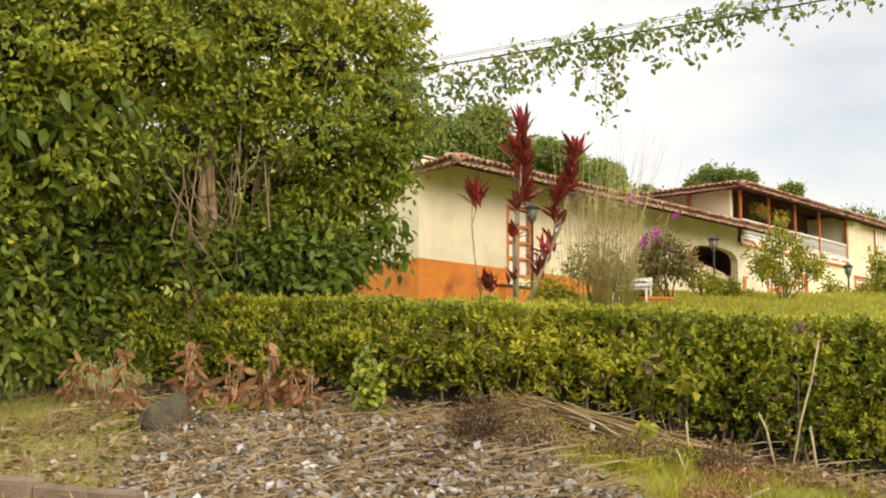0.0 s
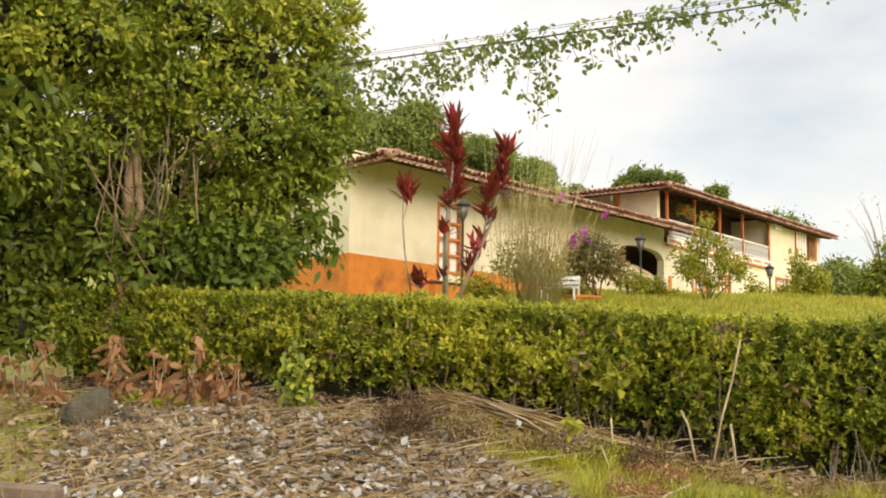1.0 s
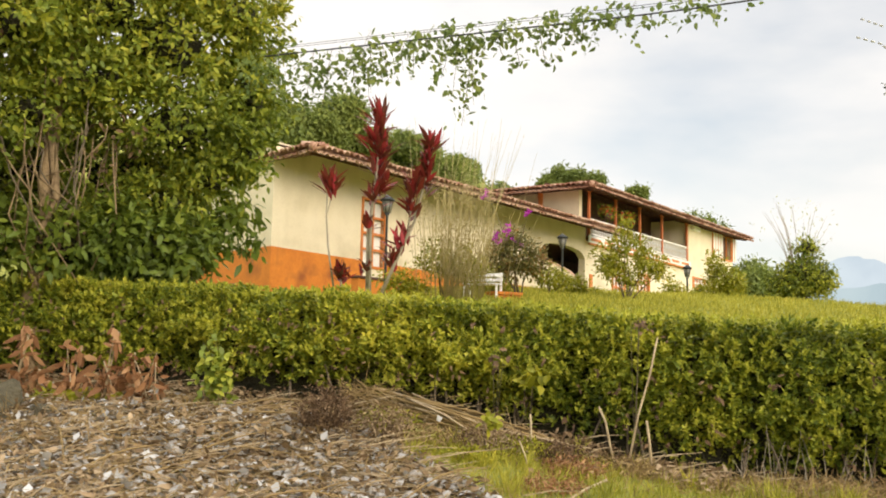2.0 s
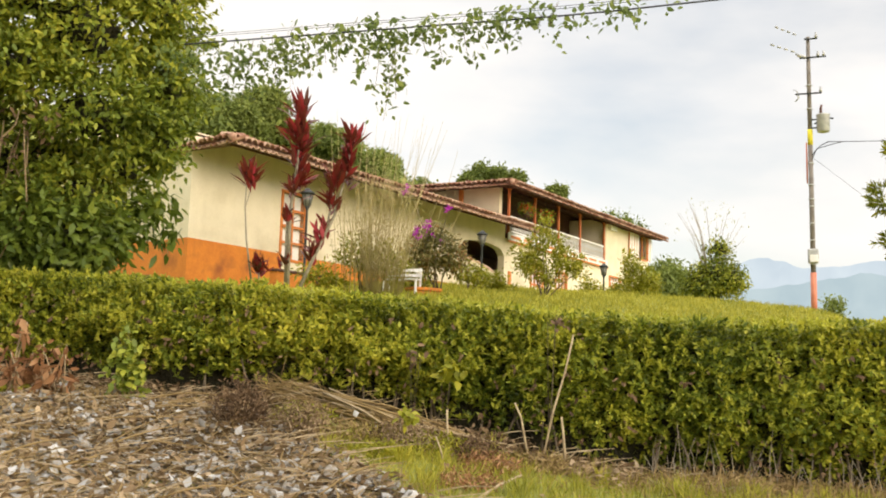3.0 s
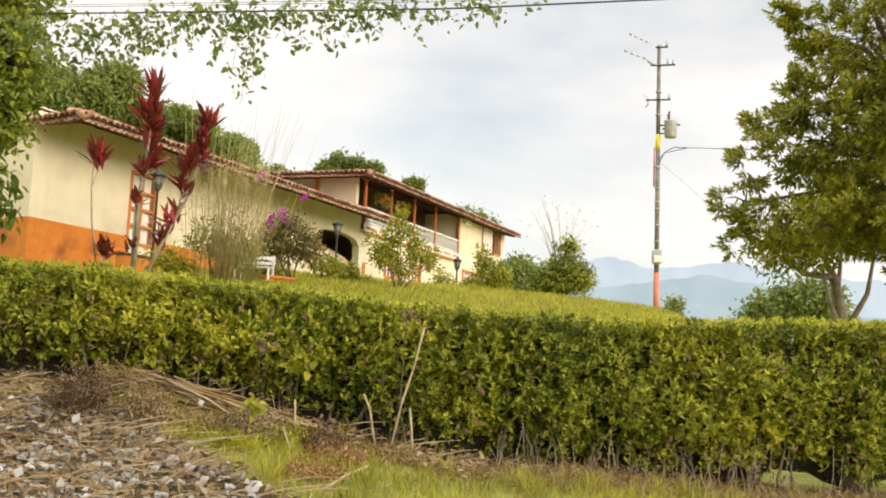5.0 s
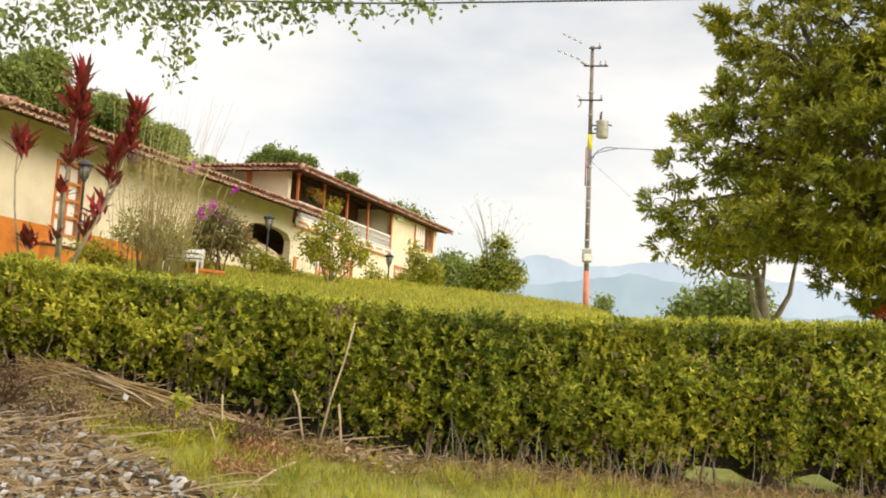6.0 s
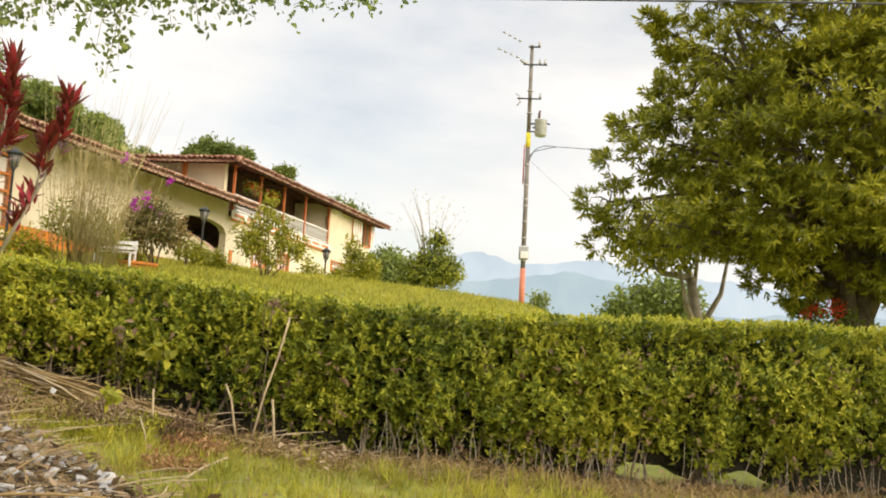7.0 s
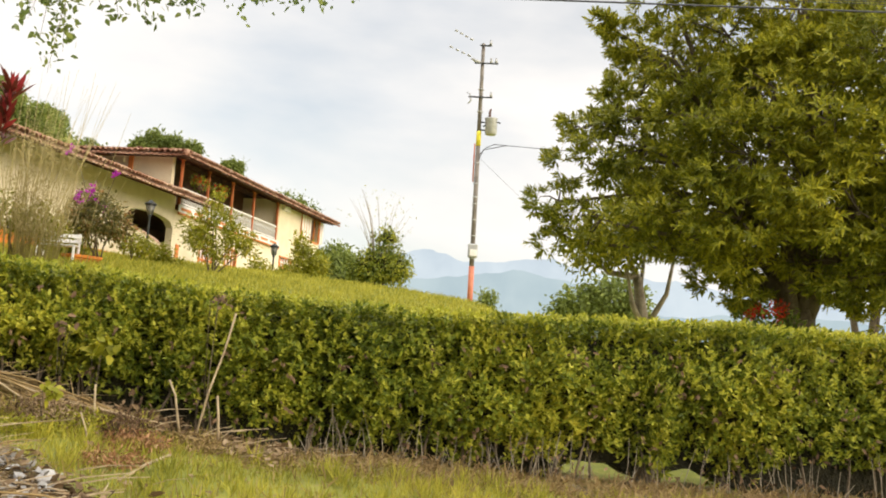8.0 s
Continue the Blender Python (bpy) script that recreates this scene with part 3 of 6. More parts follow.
def window(x0, x1, z0, z1, y, cols, rows, bar_mat, infill_mat, label):
    w = new("window")
    w.parent = house
    w["label"] = label
    f = 0.1
    bm = bmesh.new()
    for d in ((x0 - f, x0, z0 - f, z1 + f), (x1, x1 + f, z0 - f, z1 + f), (x0 + 0.001, x1 - 0.001, z1, z1 + f), (x0 + 0.001, x1 - 0.001, z0 - f, z0)):
        box(bm, d[0], d[1], y - 0.07, y + 0.12, d[2], d[3], 0.01)
    part("frame", bm, M_ORANGE, w)
    part("infill", box(bmesh.new(), x0 + 0.002, x1 - 0.002, y + 0.14, y + 0.18, z0 + 0.002, z1 - 0.002), infill_mat, w, "white painted boards behind the grille")
    for k in range(1, cols):
        x = x0 + (x1 - x0) * k / cols
        part("upright_bar", box(bmesh.new(), x - 0.035, x + 0.035, y - 0.03, y + 0.04, z0 + 0.003, z1 - 0.003, 0.008), bar_mat, w)
    for k in range(1, rows):
        z = z0 + (z1 - z0) * k / rows
        part("cross_bar", box(bmesh.new(), x0 + 0.003, x1 - 0.003, y - 0.045, y + 0.03, z - 0.04, z + 0.04, 0.008), bar_mat, w)
    return w


window(*WIN_T, 0.02, 2, 4, M_ORANGE, M_WHITE, "tall white window behind an orange lattice grille")
for d in LOW_W:
    window(*d, 0.02, 3, 2, M_ORANGE, M_WHITE, "white ground floor window with orange bars")
window(36.26, 38.12, 2.66, 3.2, 0.02, 4, 2, M_WHITE, M_ORANGE, "low orange framed vent with white slats")
window(41.5, 43.0, 4.92, 6.4, 0.02, 2, 1, M_ORANGE, M_DARKWOOD, "dark upper window with orange frame")
for x0, x1, tag in ((39.5, 41.35, "open"), (43.15, 43.9, "far")):
    sh = new("shutter")
    sh.parent = house
    sh["label"] = "open white shutter edged in orange"
    n_b = 4 if tag == "open" else 2
    for k in range(n_b):
        a = x0 + (x1 - x0) * k / n_b
        part("board", box(bmesh.new(), a + 0.03, a + (x1 - x0) / n_b - 0.03, -0.10, -0.06, 4.9, 6.4, 0.01), M_WHITE, sh)
        part("batten", box(bmesh.new(), a - 0.03, a + 0.03, -0.11, -0.05, 4.88, 6.42, 0.01), M_ORANGE, sh)

# balcony
for k, x in enumerate((22.25, 25.3, 28.38, 31.45, 35.25)):
    p_ = part("post", box(bmesh.new(), x - 0.065, x + 0.065, -0.065, 0.065, 4.07, 6.35, 0.02), M_RUST, house, "orange timber balcony post")
    part("capital", box(bmesh.new(), x - 0.2, x + 0.2, -0.07, 0.07, 6.24, 6.42, 0.05), M_RUST, p_)
box_part("corner_post", (21.78, 22.0, 2.4, 2.62, 3.9, 6.4), M_ORANGE, house, "orange timber corner post")
box_part("top_beam", (21.9, 35.6, -0.1, 0.1, 6.43, 6.58), M_DARKWOOD, house)
rail = new("balustrade")
rail.parent = house
rail["label"] = "white turned balusters under an orange handrail"
posts = (22.25, 25.3, 28.38, 31.45, 35.25)
bal_mesh = None
for a, b in zip(posts, posts[1:]):
    part("handrail", box(bmesh.new(), a + 0.12, b - 0.12, -0.06, 0.06, 4.88, 4.97, 0.015), M_WHITE, rail)
    part("bottom_rail", box(bmesh.new(), a + 0.12, b - 0.12, -0.05, 0.05, 4.16, 4.24, 0.01), M_WHITE, rail)
    n_b = int((b - a - 0.3) / 0.2)
    for k in range(n_b):
        x = a + 0.2 + (b - a - 0.4) * k / (n_b - 1)
        if bal_mesh is None:
            ob = tube_part("baluster", [[((0, 0, 0), 0.02), ((0, 0, 0.1), 0.038), ((0, 0, 0.25), 0.022), ((0, 0, 0.4), 0.042), ((0, 0, 0.55), 0.02), ((0, 0, 0.64), 0.026)]], M_WHITE, rail)
            bal_mesh = ob.data
        else:
            ob = new("baluster", bal_mesh)
            ob.parent = rail
        ob.location = (x, 0, 4.24)
box_part("fascia_band", (21.95, 35.55, -0.16, -0.125, 3.72, 4.1), M_WHITE, house, "white balcony fascia with orange panels", 0.01)
for k in range(9):
    x = 22.2 + k * 1.48
    box_part("fascia_panel", (x, x + 1.1, -0.175, -0.162, 3.84, 3.97), M_ORANGE, house, bevel=0.004)
box_part("fascia_moulding", (21.95, 35.55, -0.2, -0.127, 3.62, 3.715), M_ORANGE, house, bevel=0.01)
box_part("door_post", (22.3, 22.6, -0.06, -0.001, 0, 2.2), M_ORANGE, house, "orange painted door post")
box_part("electric_box", (35.9, 37.0, -0.22, -0.001, 6.05, 6.42), M_WHITE, house, "white box under the eave")


# ---- roofs of barrel tiles ----
def slope_frame(p0, p1, up_dir, rise):
    """Columns of tiles from the eave line p0-p1 going up the slope."""
    p0, p1 = Vector(p0), Vector(p1)
    run = (p1 - p0).normalized()
    up = (Vector((*up_dir, 0)).normalized() + Vector((0, 0, rise))).normalized()
    return p0, run, up, run.cross(up).normalized() * (1 if run.cross(up).z > 0 else -1), (p1 - p0).length


def half_round(length, r, lift):
    vs, fs = [], []
    for j, (y, s) in enumerate(((0, 1.0), (length, 0.86))):
        for k in range(6):
            a = math.pi * k / 5
            vs.append((math.cos(a) * r * s, y, math.sin(a) * r * s + lift * (1 - j)))
        for k in range(6):
            a = math.pi * k / 5
            vs.append((math.cos(a) * (r - 0.022) * s, y, math.sin(a) * (r - 0.022) * s * 0.8 + lift * (1 - j) - 0.004))
    for k in range(5):
        fs += [(k, k + 1, 12 + k + 1, 12 + k), (6 + k + 1, 6 + k, 18 + k, 18 + k + 1), (k + 1, k, 6 + k, 6 + k + 1)]
    return np.array(vs), fs


TILE_V, TILE_F = half_round(0.46, 0.14, 0.05)
tile_mesh = bpy.data.meshes.new("roof_tile")
tile_mesh.from_pydata(TILE_V.tolist(), [], TILE_F)
tile_mesh.materials.append(M_TILE)
PAN_V = TILE_V * np.array((1, 1, -0.8)) + np.array((0, 0, 0.02))


def tiled_slope(parent, p0, p1, up_dir, rise, depth, skew0=0.0, skew1=0.0, single_rows=2, limit=160):
    """One roof slope: a deck, pan and cover tiles; skew cuts the ends for hips, in metres of run for each metre of slope."""
    o, run, up, nrm, length = slope_frame(p0, p1, up_dir, rise)
    bm = bmesh.new()
    quad = [o, o + run * length, o + run * (length - skew1 * depth) + up * depth, o + run * skew0 * depth + up * depth]
    hi, lo = [bm.verts.new(q_ - nrm * 0.03) for q_ in quad], [bm.verts.new(q_ - nrm * 0.11) for q_ in quad]
    bm.faces.new(hi), bm.faces.new(lo[::-1])
    for i in range(4):
        bm.faces.new((hi[i], lo[i], lo[(i + 1) % 4], hi[(i + 1) % 4]))
    bmesh.ops.recalc_face_normals(bm, faces=bm.faces)
    part("roof_deck", bm, M_DARKWOOD, parent, "dark timber roof boards")
    vs, fs, made, cnt = [], [], 0, 0
    step, row = 0.275, 0.38
    for c in range(int(length / step) + 1):
        for r in range(int(depth / row)):
            x, y = c * step + 0.12, r * row - 0.08
            if x < skew0 * y or x > length - skew1 * y:
                continue
            tilt = random.uniform(-0.06, 0.06)
            pos = o + run * (x + random.uniform(-0.015, 0.015)) + up * (y + random.uniform(-0.03, 0.03)) + nrm * random.uniform(0.0, 0.025)
            xa = (run * math.cos(tilt) + up * math.sin(tilt))
            ya = nrm.cross(xa)
            if ya.dot(up) < 0:
                ya = -ya
            m = Matrix((xa, ya, nrm)).transposed()
            if r < single_rows and made < limit:
                ob = new("roof_tile", tile_mesh)
                ob.parent = parent
                ob.matrix_local = Matrix.Translation(pos) @ m.to_4x4()
                made += 1
            else:
                A = np.array(m)
                vs.append(TILE_V @ A.T + np.array(pos))
                fs += [tuple(i + cnt for i in f) for f in TILE_F]
                cnt += len(TILE_V)
            A = np.array(Matrix((run, up, nrm)).transposed())
            vs.append(PAN_V @ A.T + np.array(pos + run * step * 0.5))
            fs += [tuple(i + cnt for i in f[::-1]) for f in TILE_F]
            cnt += len(TILE_V)
    ob = mesh_object("tiling", np.concatenate(vs), fs, M_TILE, parent, "weathered terracotta barrel tiles")
    ob["kind"] = "stuff"


def rafters(parent, p0, p1, up_dir, rise, every, reach):
    o, run, up, nrm, length = slope_frame(p0, p1, up_dir, rise)
    k = every / 2
    while k < length:
        a = o + run * k - nrm * 0.17
        tube_part("rafter", [[(a + up * 0.06, 0.05), (a + up * reach, 0.05)]], M_DARKWOOD, parent, sides=4)
        k += every


low_roof = new("roof")
low_roof.parent = house
low_roof["label"] = "low hipped roof of weathered clay tiles"
SL, SU = 0.295, 0.20
tiled_slope(low_roof, (-0.72, -2.2, 3.88), (22.4, -2.2, 4.02), (0, 1), SL, 6.6, 1.244, 0.0, 2, 170)
tiled_slope(low_roof, (-0.72 + LX * 11, -2.2 + LY * 11, 3.88), (-0.72, -2.2, 3.88), (LY, -LX), SL, 6.0, 0.0, 1.244, 1, 50)
rafters(low_roof, (-0.6, -2.2, 3.88), (22.3, -2.2, 4.02), (0, 1), SL, 0.9, 2.3)
up_roof = new("roof")
up_roof.parent = house
up_roof["label"] = "upper hipped roof of weathered clay tiles"
tiled_slope(up_roof, (20.5, -1.0, 6.28), (44.2, -1.0, 6.42), (0, 1), SU, 5.6, 0.98, 0.98, 2, 180)
tiled_slope(up_roof, (20.5, 10.5, 6.28), (20.5, -1.0, 6.28), (1, 0), SU, 5.5, 0.98, 0.98, 1, 60)
rafters(up_roof, (20.6, -1.0, 6.28), (44.1, -1.0, 6.42), (0, 1), SU, 0.75, 1.4)
rafters(up_roof, (20.5, 10.5, 6.28), (20.5, -0.8, 6.28), (1, 0), SU, 0.75, 1.5)
# ridge tiles along the hips
tube_part("hip_ridge", [[((-0.75, -2.25, 3.93), 0.13), ((2.9, 0.6, 4.69), 0.13), ((6.9, 3.7, 5.52), 0.13)]], M_TILE, low_roof)
tube_part("hip_ridge", [[((20.45, -1.05, 6.33), 0.14), ((23, 1.5, 6.85), 0.13), ((25.7, 4.2, 7.38), 0.13)]], M_TILE, up_roof)


# ---- the hedge ----
def build_hedge():
    hedge = thing("hedge", pose(0, 0, 0), "clipped green roadside hedge with yellow green tips", "hedge")
    n = 23000
    s = RNG.uniform(-8.7, 10, n)
    v = RNG.uniform(0.0, 1.0, n)
    foot, top = hedge_foot(s), hedge_top(s)
    swell = np.array([noise.noise((a * 0.9, b * 1.4, 2)) for a, b in zip(s, v)])
    tuft = np.array([noise.noise((a * 2.6, b * 4.0, 6)) for a, b in zip(s, v)])
    fine = np.array([noise.noise((a * 6.0, b * 9.0, 1.5)) for a, b in zip(s, v)])
    gate = np.exp(-((s - 3.45) / 0.36) ** 4) * 0.15 + np.exp(-((s - 4.48) / 0.28) ** 4) * 0.15 + np.interp(s, (4.9, 5.6, 10), (0, 0.16, 0.16))
    bare = np.interp(s, (-9, -5, -3, -0.8, 0.5, 10), (0.14, 0.20, 0.20, 0.14, 0.05, 0.05)) + gate + 0.05 * tuft
    thin = np.clip((v - bare) / 0.34, 0, 1)
    keep = (v > bare) & (RNG.uniform(0, 1, n) < 0.25 + 0.75 * thin) & (tuft + 0.4 * fine > -0.80)
    s, v, foot, top, swell, tuft, fine, thin = (a[keep] for a in (s, v, foot, top, swell, tuft, fine, thin))
    n = len(s)
    lean = 0.16 * np.sin(np.clip(v, 0, 1) * math.pi) - 0.10 + swell * 0.13 + tuft * 0.17 + fine * 0.08
    w = -lean + RNG.uniform(-0.06, 0.24, n) + 0.12 * (1 - thin) + 1.5 * np.clip(v - 0.9, 0, 1)
    x, y = hedge_xy(s, w)
    z = foot + (top - foot) * v + RNG.normal(0, 0.02, n) + tuft * 0.05 * v
    out = np.stack((-HN[0] + 0 * s, -HN[1] + 0 * s, 0.25 + 0.6 * v), 1) + RNG.normal(0, 0.5, (n, 3))
    faces_ = rosettes(np.stack((x, y, z), 1), out, 6, 0.086, 0.042, 1.2, 0.10)
    # crown of the hedge
    m = 5200
    s2, w2 = RNG.uniform(-8.7, 10, m), RNG.uniform(-0.02, 1.25, m)
    x2, y2 = hedge_xy(s2, w2)
    rough = np.array([noise.noise((p * 1.6, q * 1.6, 9)) + 0.6 * noise.noise((p * 4, q * 4, 2)) for p, q in zip(s2, w2)])
    z2 = hedge_top(s2) + rough * 0.09 + RNG.uniform(-0.08, 0.05, m)
    crown_ = rosettes(np.stack((x2, y2, z2), 1), RNG.normal(0, 0.5, (m, 3)) + np.array((0, -0.3, 0.9)), 6, 0.085, 0.04, 1.0, 0.09)
    ob = fast_mesh("foliage", *merge((faces_, crown_)), M_HEDGE, hedge)
    ob["kind"] = "stuff"
    # paler young shoots standing out of the top and in drifts on the upper face
    k = 4600
    s3 = RNG.uniform(-9, 9.5, k)
    face = RNG.uniform(0, 1, k) < 0.62
    v3 = np.where(face, 1 - 0.75 * RNG.uniform(0, 1, k) ** 1.4, 1.02)
    drift = np.array([noise.noise((a * 1.2, b * 2.2, 12)) for a, b in zip(s3, v3)])
    keep = ~face | (drift > 0.02)
    s3, v3, face = s3[keep], v3[keep], face[keep]
    k = len(s3)
    tuft3 = np.array([noise.noise((a * 2.6, b * 4.0, 6)) for a, b in zip(s3, v3)])
    swell3 = np.array([noise.noise((a * 0.9, b * 1.4, 2)) for a, b in zip(s3, v3)])
    w3 = np.where(face, 0.08 - 0.16 * np.sin(v3 * math.pi) - swell3 * 0.13 - tuft3 * 0.17 - RNG.uniform(0.0, 0.08, k) + 1.5 * np.clip(v3 - 0.9, 0, 1), RNG.uniform(-0.05, 1.0, k))
    x3, y3 = hedge_xy(s3, w3)
    z3 = hedge_foot(s3) + (hedge_top(s3) - hedge_foot(s3)) * v3 + RNG.uniform(-0.03, 0.06, k)
    out3 = np.tile(np.array((-HN[0] * 0.6, -HN[1] * 0.6, 0.8)), (k, 1)) + RNG.normal(0, 0.4, (k, 3))
    ob = fast_mesh("young_growth", *rosettes(np.stack((x3, y3, z3), 1), out3, 7, 0.075, 0.034, 0.9, 0.07), M_HEDGE_TIP, hedge, "yellow green young shoots")
    ob["kind"] = "stuff"
    # dry stalks and bare twigs showing through the lower face
    paths = []
    for k in range(150):
        a = random.uniform(0.2, 9.6)
        w0 = random.uniform(-0.16, 0.12)
        px, py = hedge_xy(a, w0)
        qx, qy = hedge_xy(a + random.gauss(0, 0.10), w0 + random.uniform(-0.10, 0.05))
        z0, h = gz(px, py) - 0.03, random.uniform(0.12, 0.6)
        paths.append([((px, py, z0), random.uniform(0.003, 0.006)), (((px + qx) / 2 + random.gauss(0, 0.02), (py + qy) / 2, z0 + h * 0.5), 0.004), ((qx, qy, z0 + h), 0.002)])
    vs, fs = tubes(paths, 4)
    mesh_object("stubble", [tuple(q) for q in vs], fs, M_BARK_PALE, hedge, "pale dry stalks at the foot")["kind"] = "stuff"
    # withered leaves caught in the face
    k = 420
    s4, v4 = RNG.uniform(-8, 9.5, k), RNG.uniform(0.02, 0.9, k) ** 1.4
    x4, y4 = hedge_xy(s4, -0.13)
    c4 = np.stack((x4, y4, hedge_foot(s4) + (hedge_top(s4) - hedge_foot(s4)) * v4), 1)
    ob = fast_mesh("withered_foliage", *sprays(c4, np.tile((-HN[0], -HN[1], 0.0), (k, 1)), 3, 0.03, 0.07, 0.03, 0.5), M_BROWN, hedge, "withered brown leaves")
    ob["kind"] = "stuff"
    # added solid core, near-black in place of the shade among inner twigs
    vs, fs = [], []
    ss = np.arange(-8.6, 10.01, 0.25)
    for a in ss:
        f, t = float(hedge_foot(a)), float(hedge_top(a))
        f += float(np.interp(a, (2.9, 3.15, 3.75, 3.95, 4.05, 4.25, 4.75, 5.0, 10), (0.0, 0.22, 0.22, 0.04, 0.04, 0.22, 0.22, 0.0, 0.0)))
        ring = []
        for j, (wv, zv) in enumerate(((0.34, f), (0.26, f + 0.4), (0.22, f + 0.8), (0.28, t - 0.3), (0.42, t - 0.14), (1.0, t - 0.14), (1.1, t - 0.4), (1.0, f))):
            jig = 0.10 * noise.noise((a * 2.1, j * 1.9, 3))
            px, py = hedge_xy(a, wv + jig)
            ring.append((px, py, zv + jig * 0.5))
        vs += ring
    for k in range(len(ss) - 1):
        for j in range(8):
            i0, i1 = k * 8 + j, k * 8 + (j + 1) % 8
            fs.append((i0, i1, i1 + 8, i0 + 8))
    mesh_object("hedge_shade_core", vs, fs, M_SHADE_CORE, hedge, "near-black solid core painted as shade among the inner twigs", smooth=False)
    # stems at the foot
    for k in range(46):
        a = random.uniform(-4.5, 4) if k < 32 else random.uniform(5, 9.5)
        px, py = hedge_xy(a, random.uniform(-0.02, 0.25))
        qx, qy = hedge_xy(a + random.uniform(-0.25, 0.25), random.uniform(0.0, 0.3))
        z0 = gz(px, py) - 0.06
        h = random.uniform(0.45, 0.9)
        tube_part("stem", [[((px, py, z0), random.uniform(0.012, 0.028)), (((px + qx) / 2 + random.uniform(-.04, .04), (py + qy) / 2, z0 + h * 0.5), 0.014), ((qx, qy, z0 + h), 0.009)]], M_BARK, hedge, sides=5)
    for a, r in ((3.92, 0.07), (4.02, 0.05), (4.13, 0.04), (4.86, 0.06), (3.0, 0.05), (5.1, 0.03), (5.9, 0.05)):
        px, py = hedge_xy(a, 0.35)
        z0 = gz(px, py) - 0.05
        tube_part("stem", [[((px, py, z0), r), ((px + 0.03, py, z0 + 0.5), r * 0.85), ((px - 0.02, py, z0 + 1.0), r * 0.7)]], M_BARK, hedge, sides=7)


build_hedge()


# ---- trees ----
def tree(name, x, y, label, lobes, trunk_r, trunk_h, clusters, count, leaf, mat_leaf, bark, width=0.4, spread=0.16, fine=True, droop=0.25, stems=1, z=None, lean=(0, 0)):
    z0 = (gz(x, y) if z is None else z) - 0.1
    t = thing(name, pose(x, y, z0), label, "tree")
    paths = []
    for k in range(stems):
        a = 2 * math.pi * k / max(stems, 1)
        bx, by = (0.25 * math.cos(a) * (stems > 1) * trunk_r * 3, 0.25 * math.sin(a) * (stems > 1) * trunk_r * 3)
        top = (lean[0] + bx * 5, lean[1] + by * 5, trunk_h)
        paths.append([((bx, by, 0), trunk_r * 1.35), ((bx + top[0] * 0.15, by + top[1] * 0.1, trunk_h * 0.25), trunk_r), ((top[0] * 0.5, top[1] * 0.5, trunk_h * 0.6), trunk_r * 0.85), (top, trunk_r * 0.6)])
    tube_part("trunk", paths, bark, t, sides=10)
    L = [(a - x, b - y, c - z0, d, e, f) for a, b, c, d, e, f in lobes]
    for a, b, c, d, e, f in L:
        st = paths[random.randrange(stems)][random.choice((2, 3))][0]
        if c < st[2] + 0.25 and math.hypot(a, b) > 0.8 and stems == 1:
            continue
        to = Vector((a, b, c)) - Vector(st)
        mid = Vector(st) + to * 0.5 + Vector((random.uniform(-.3, .3), random.uniform(-.3, .3), -0.12 * to.length))
        tube_part("limb", [[(st, trunk_r * 0.5), (tuple(mid), trunk_r * 0.34), (tuple(Vector(st) + to * 0.9), trunk_r * 0.12)]], bark, t, sides=6)
    p, o = lobes_shell(L, clusters, 0.62, 0.62)
    v, f = sprays(p, o, count, spread, leaf, leaf * width, droop, fine)
    ob = fast_mesh("crown", v, f, mat_leaf, t)
    ob["kind"] = "stuff"
    return t


def on_bearing(az, d):
    return d * math.sin(radians(az)), d * math.cos(radians(az))


def lobe(az, d, elev, rx, ry=None, rz=None):
    """A clump of crown by bearing, distance and height over distance."""
    x, y = on_bearing(az, d)
    return (x, y, EYE + elev * d, rx, ry or rx, rz or rx)


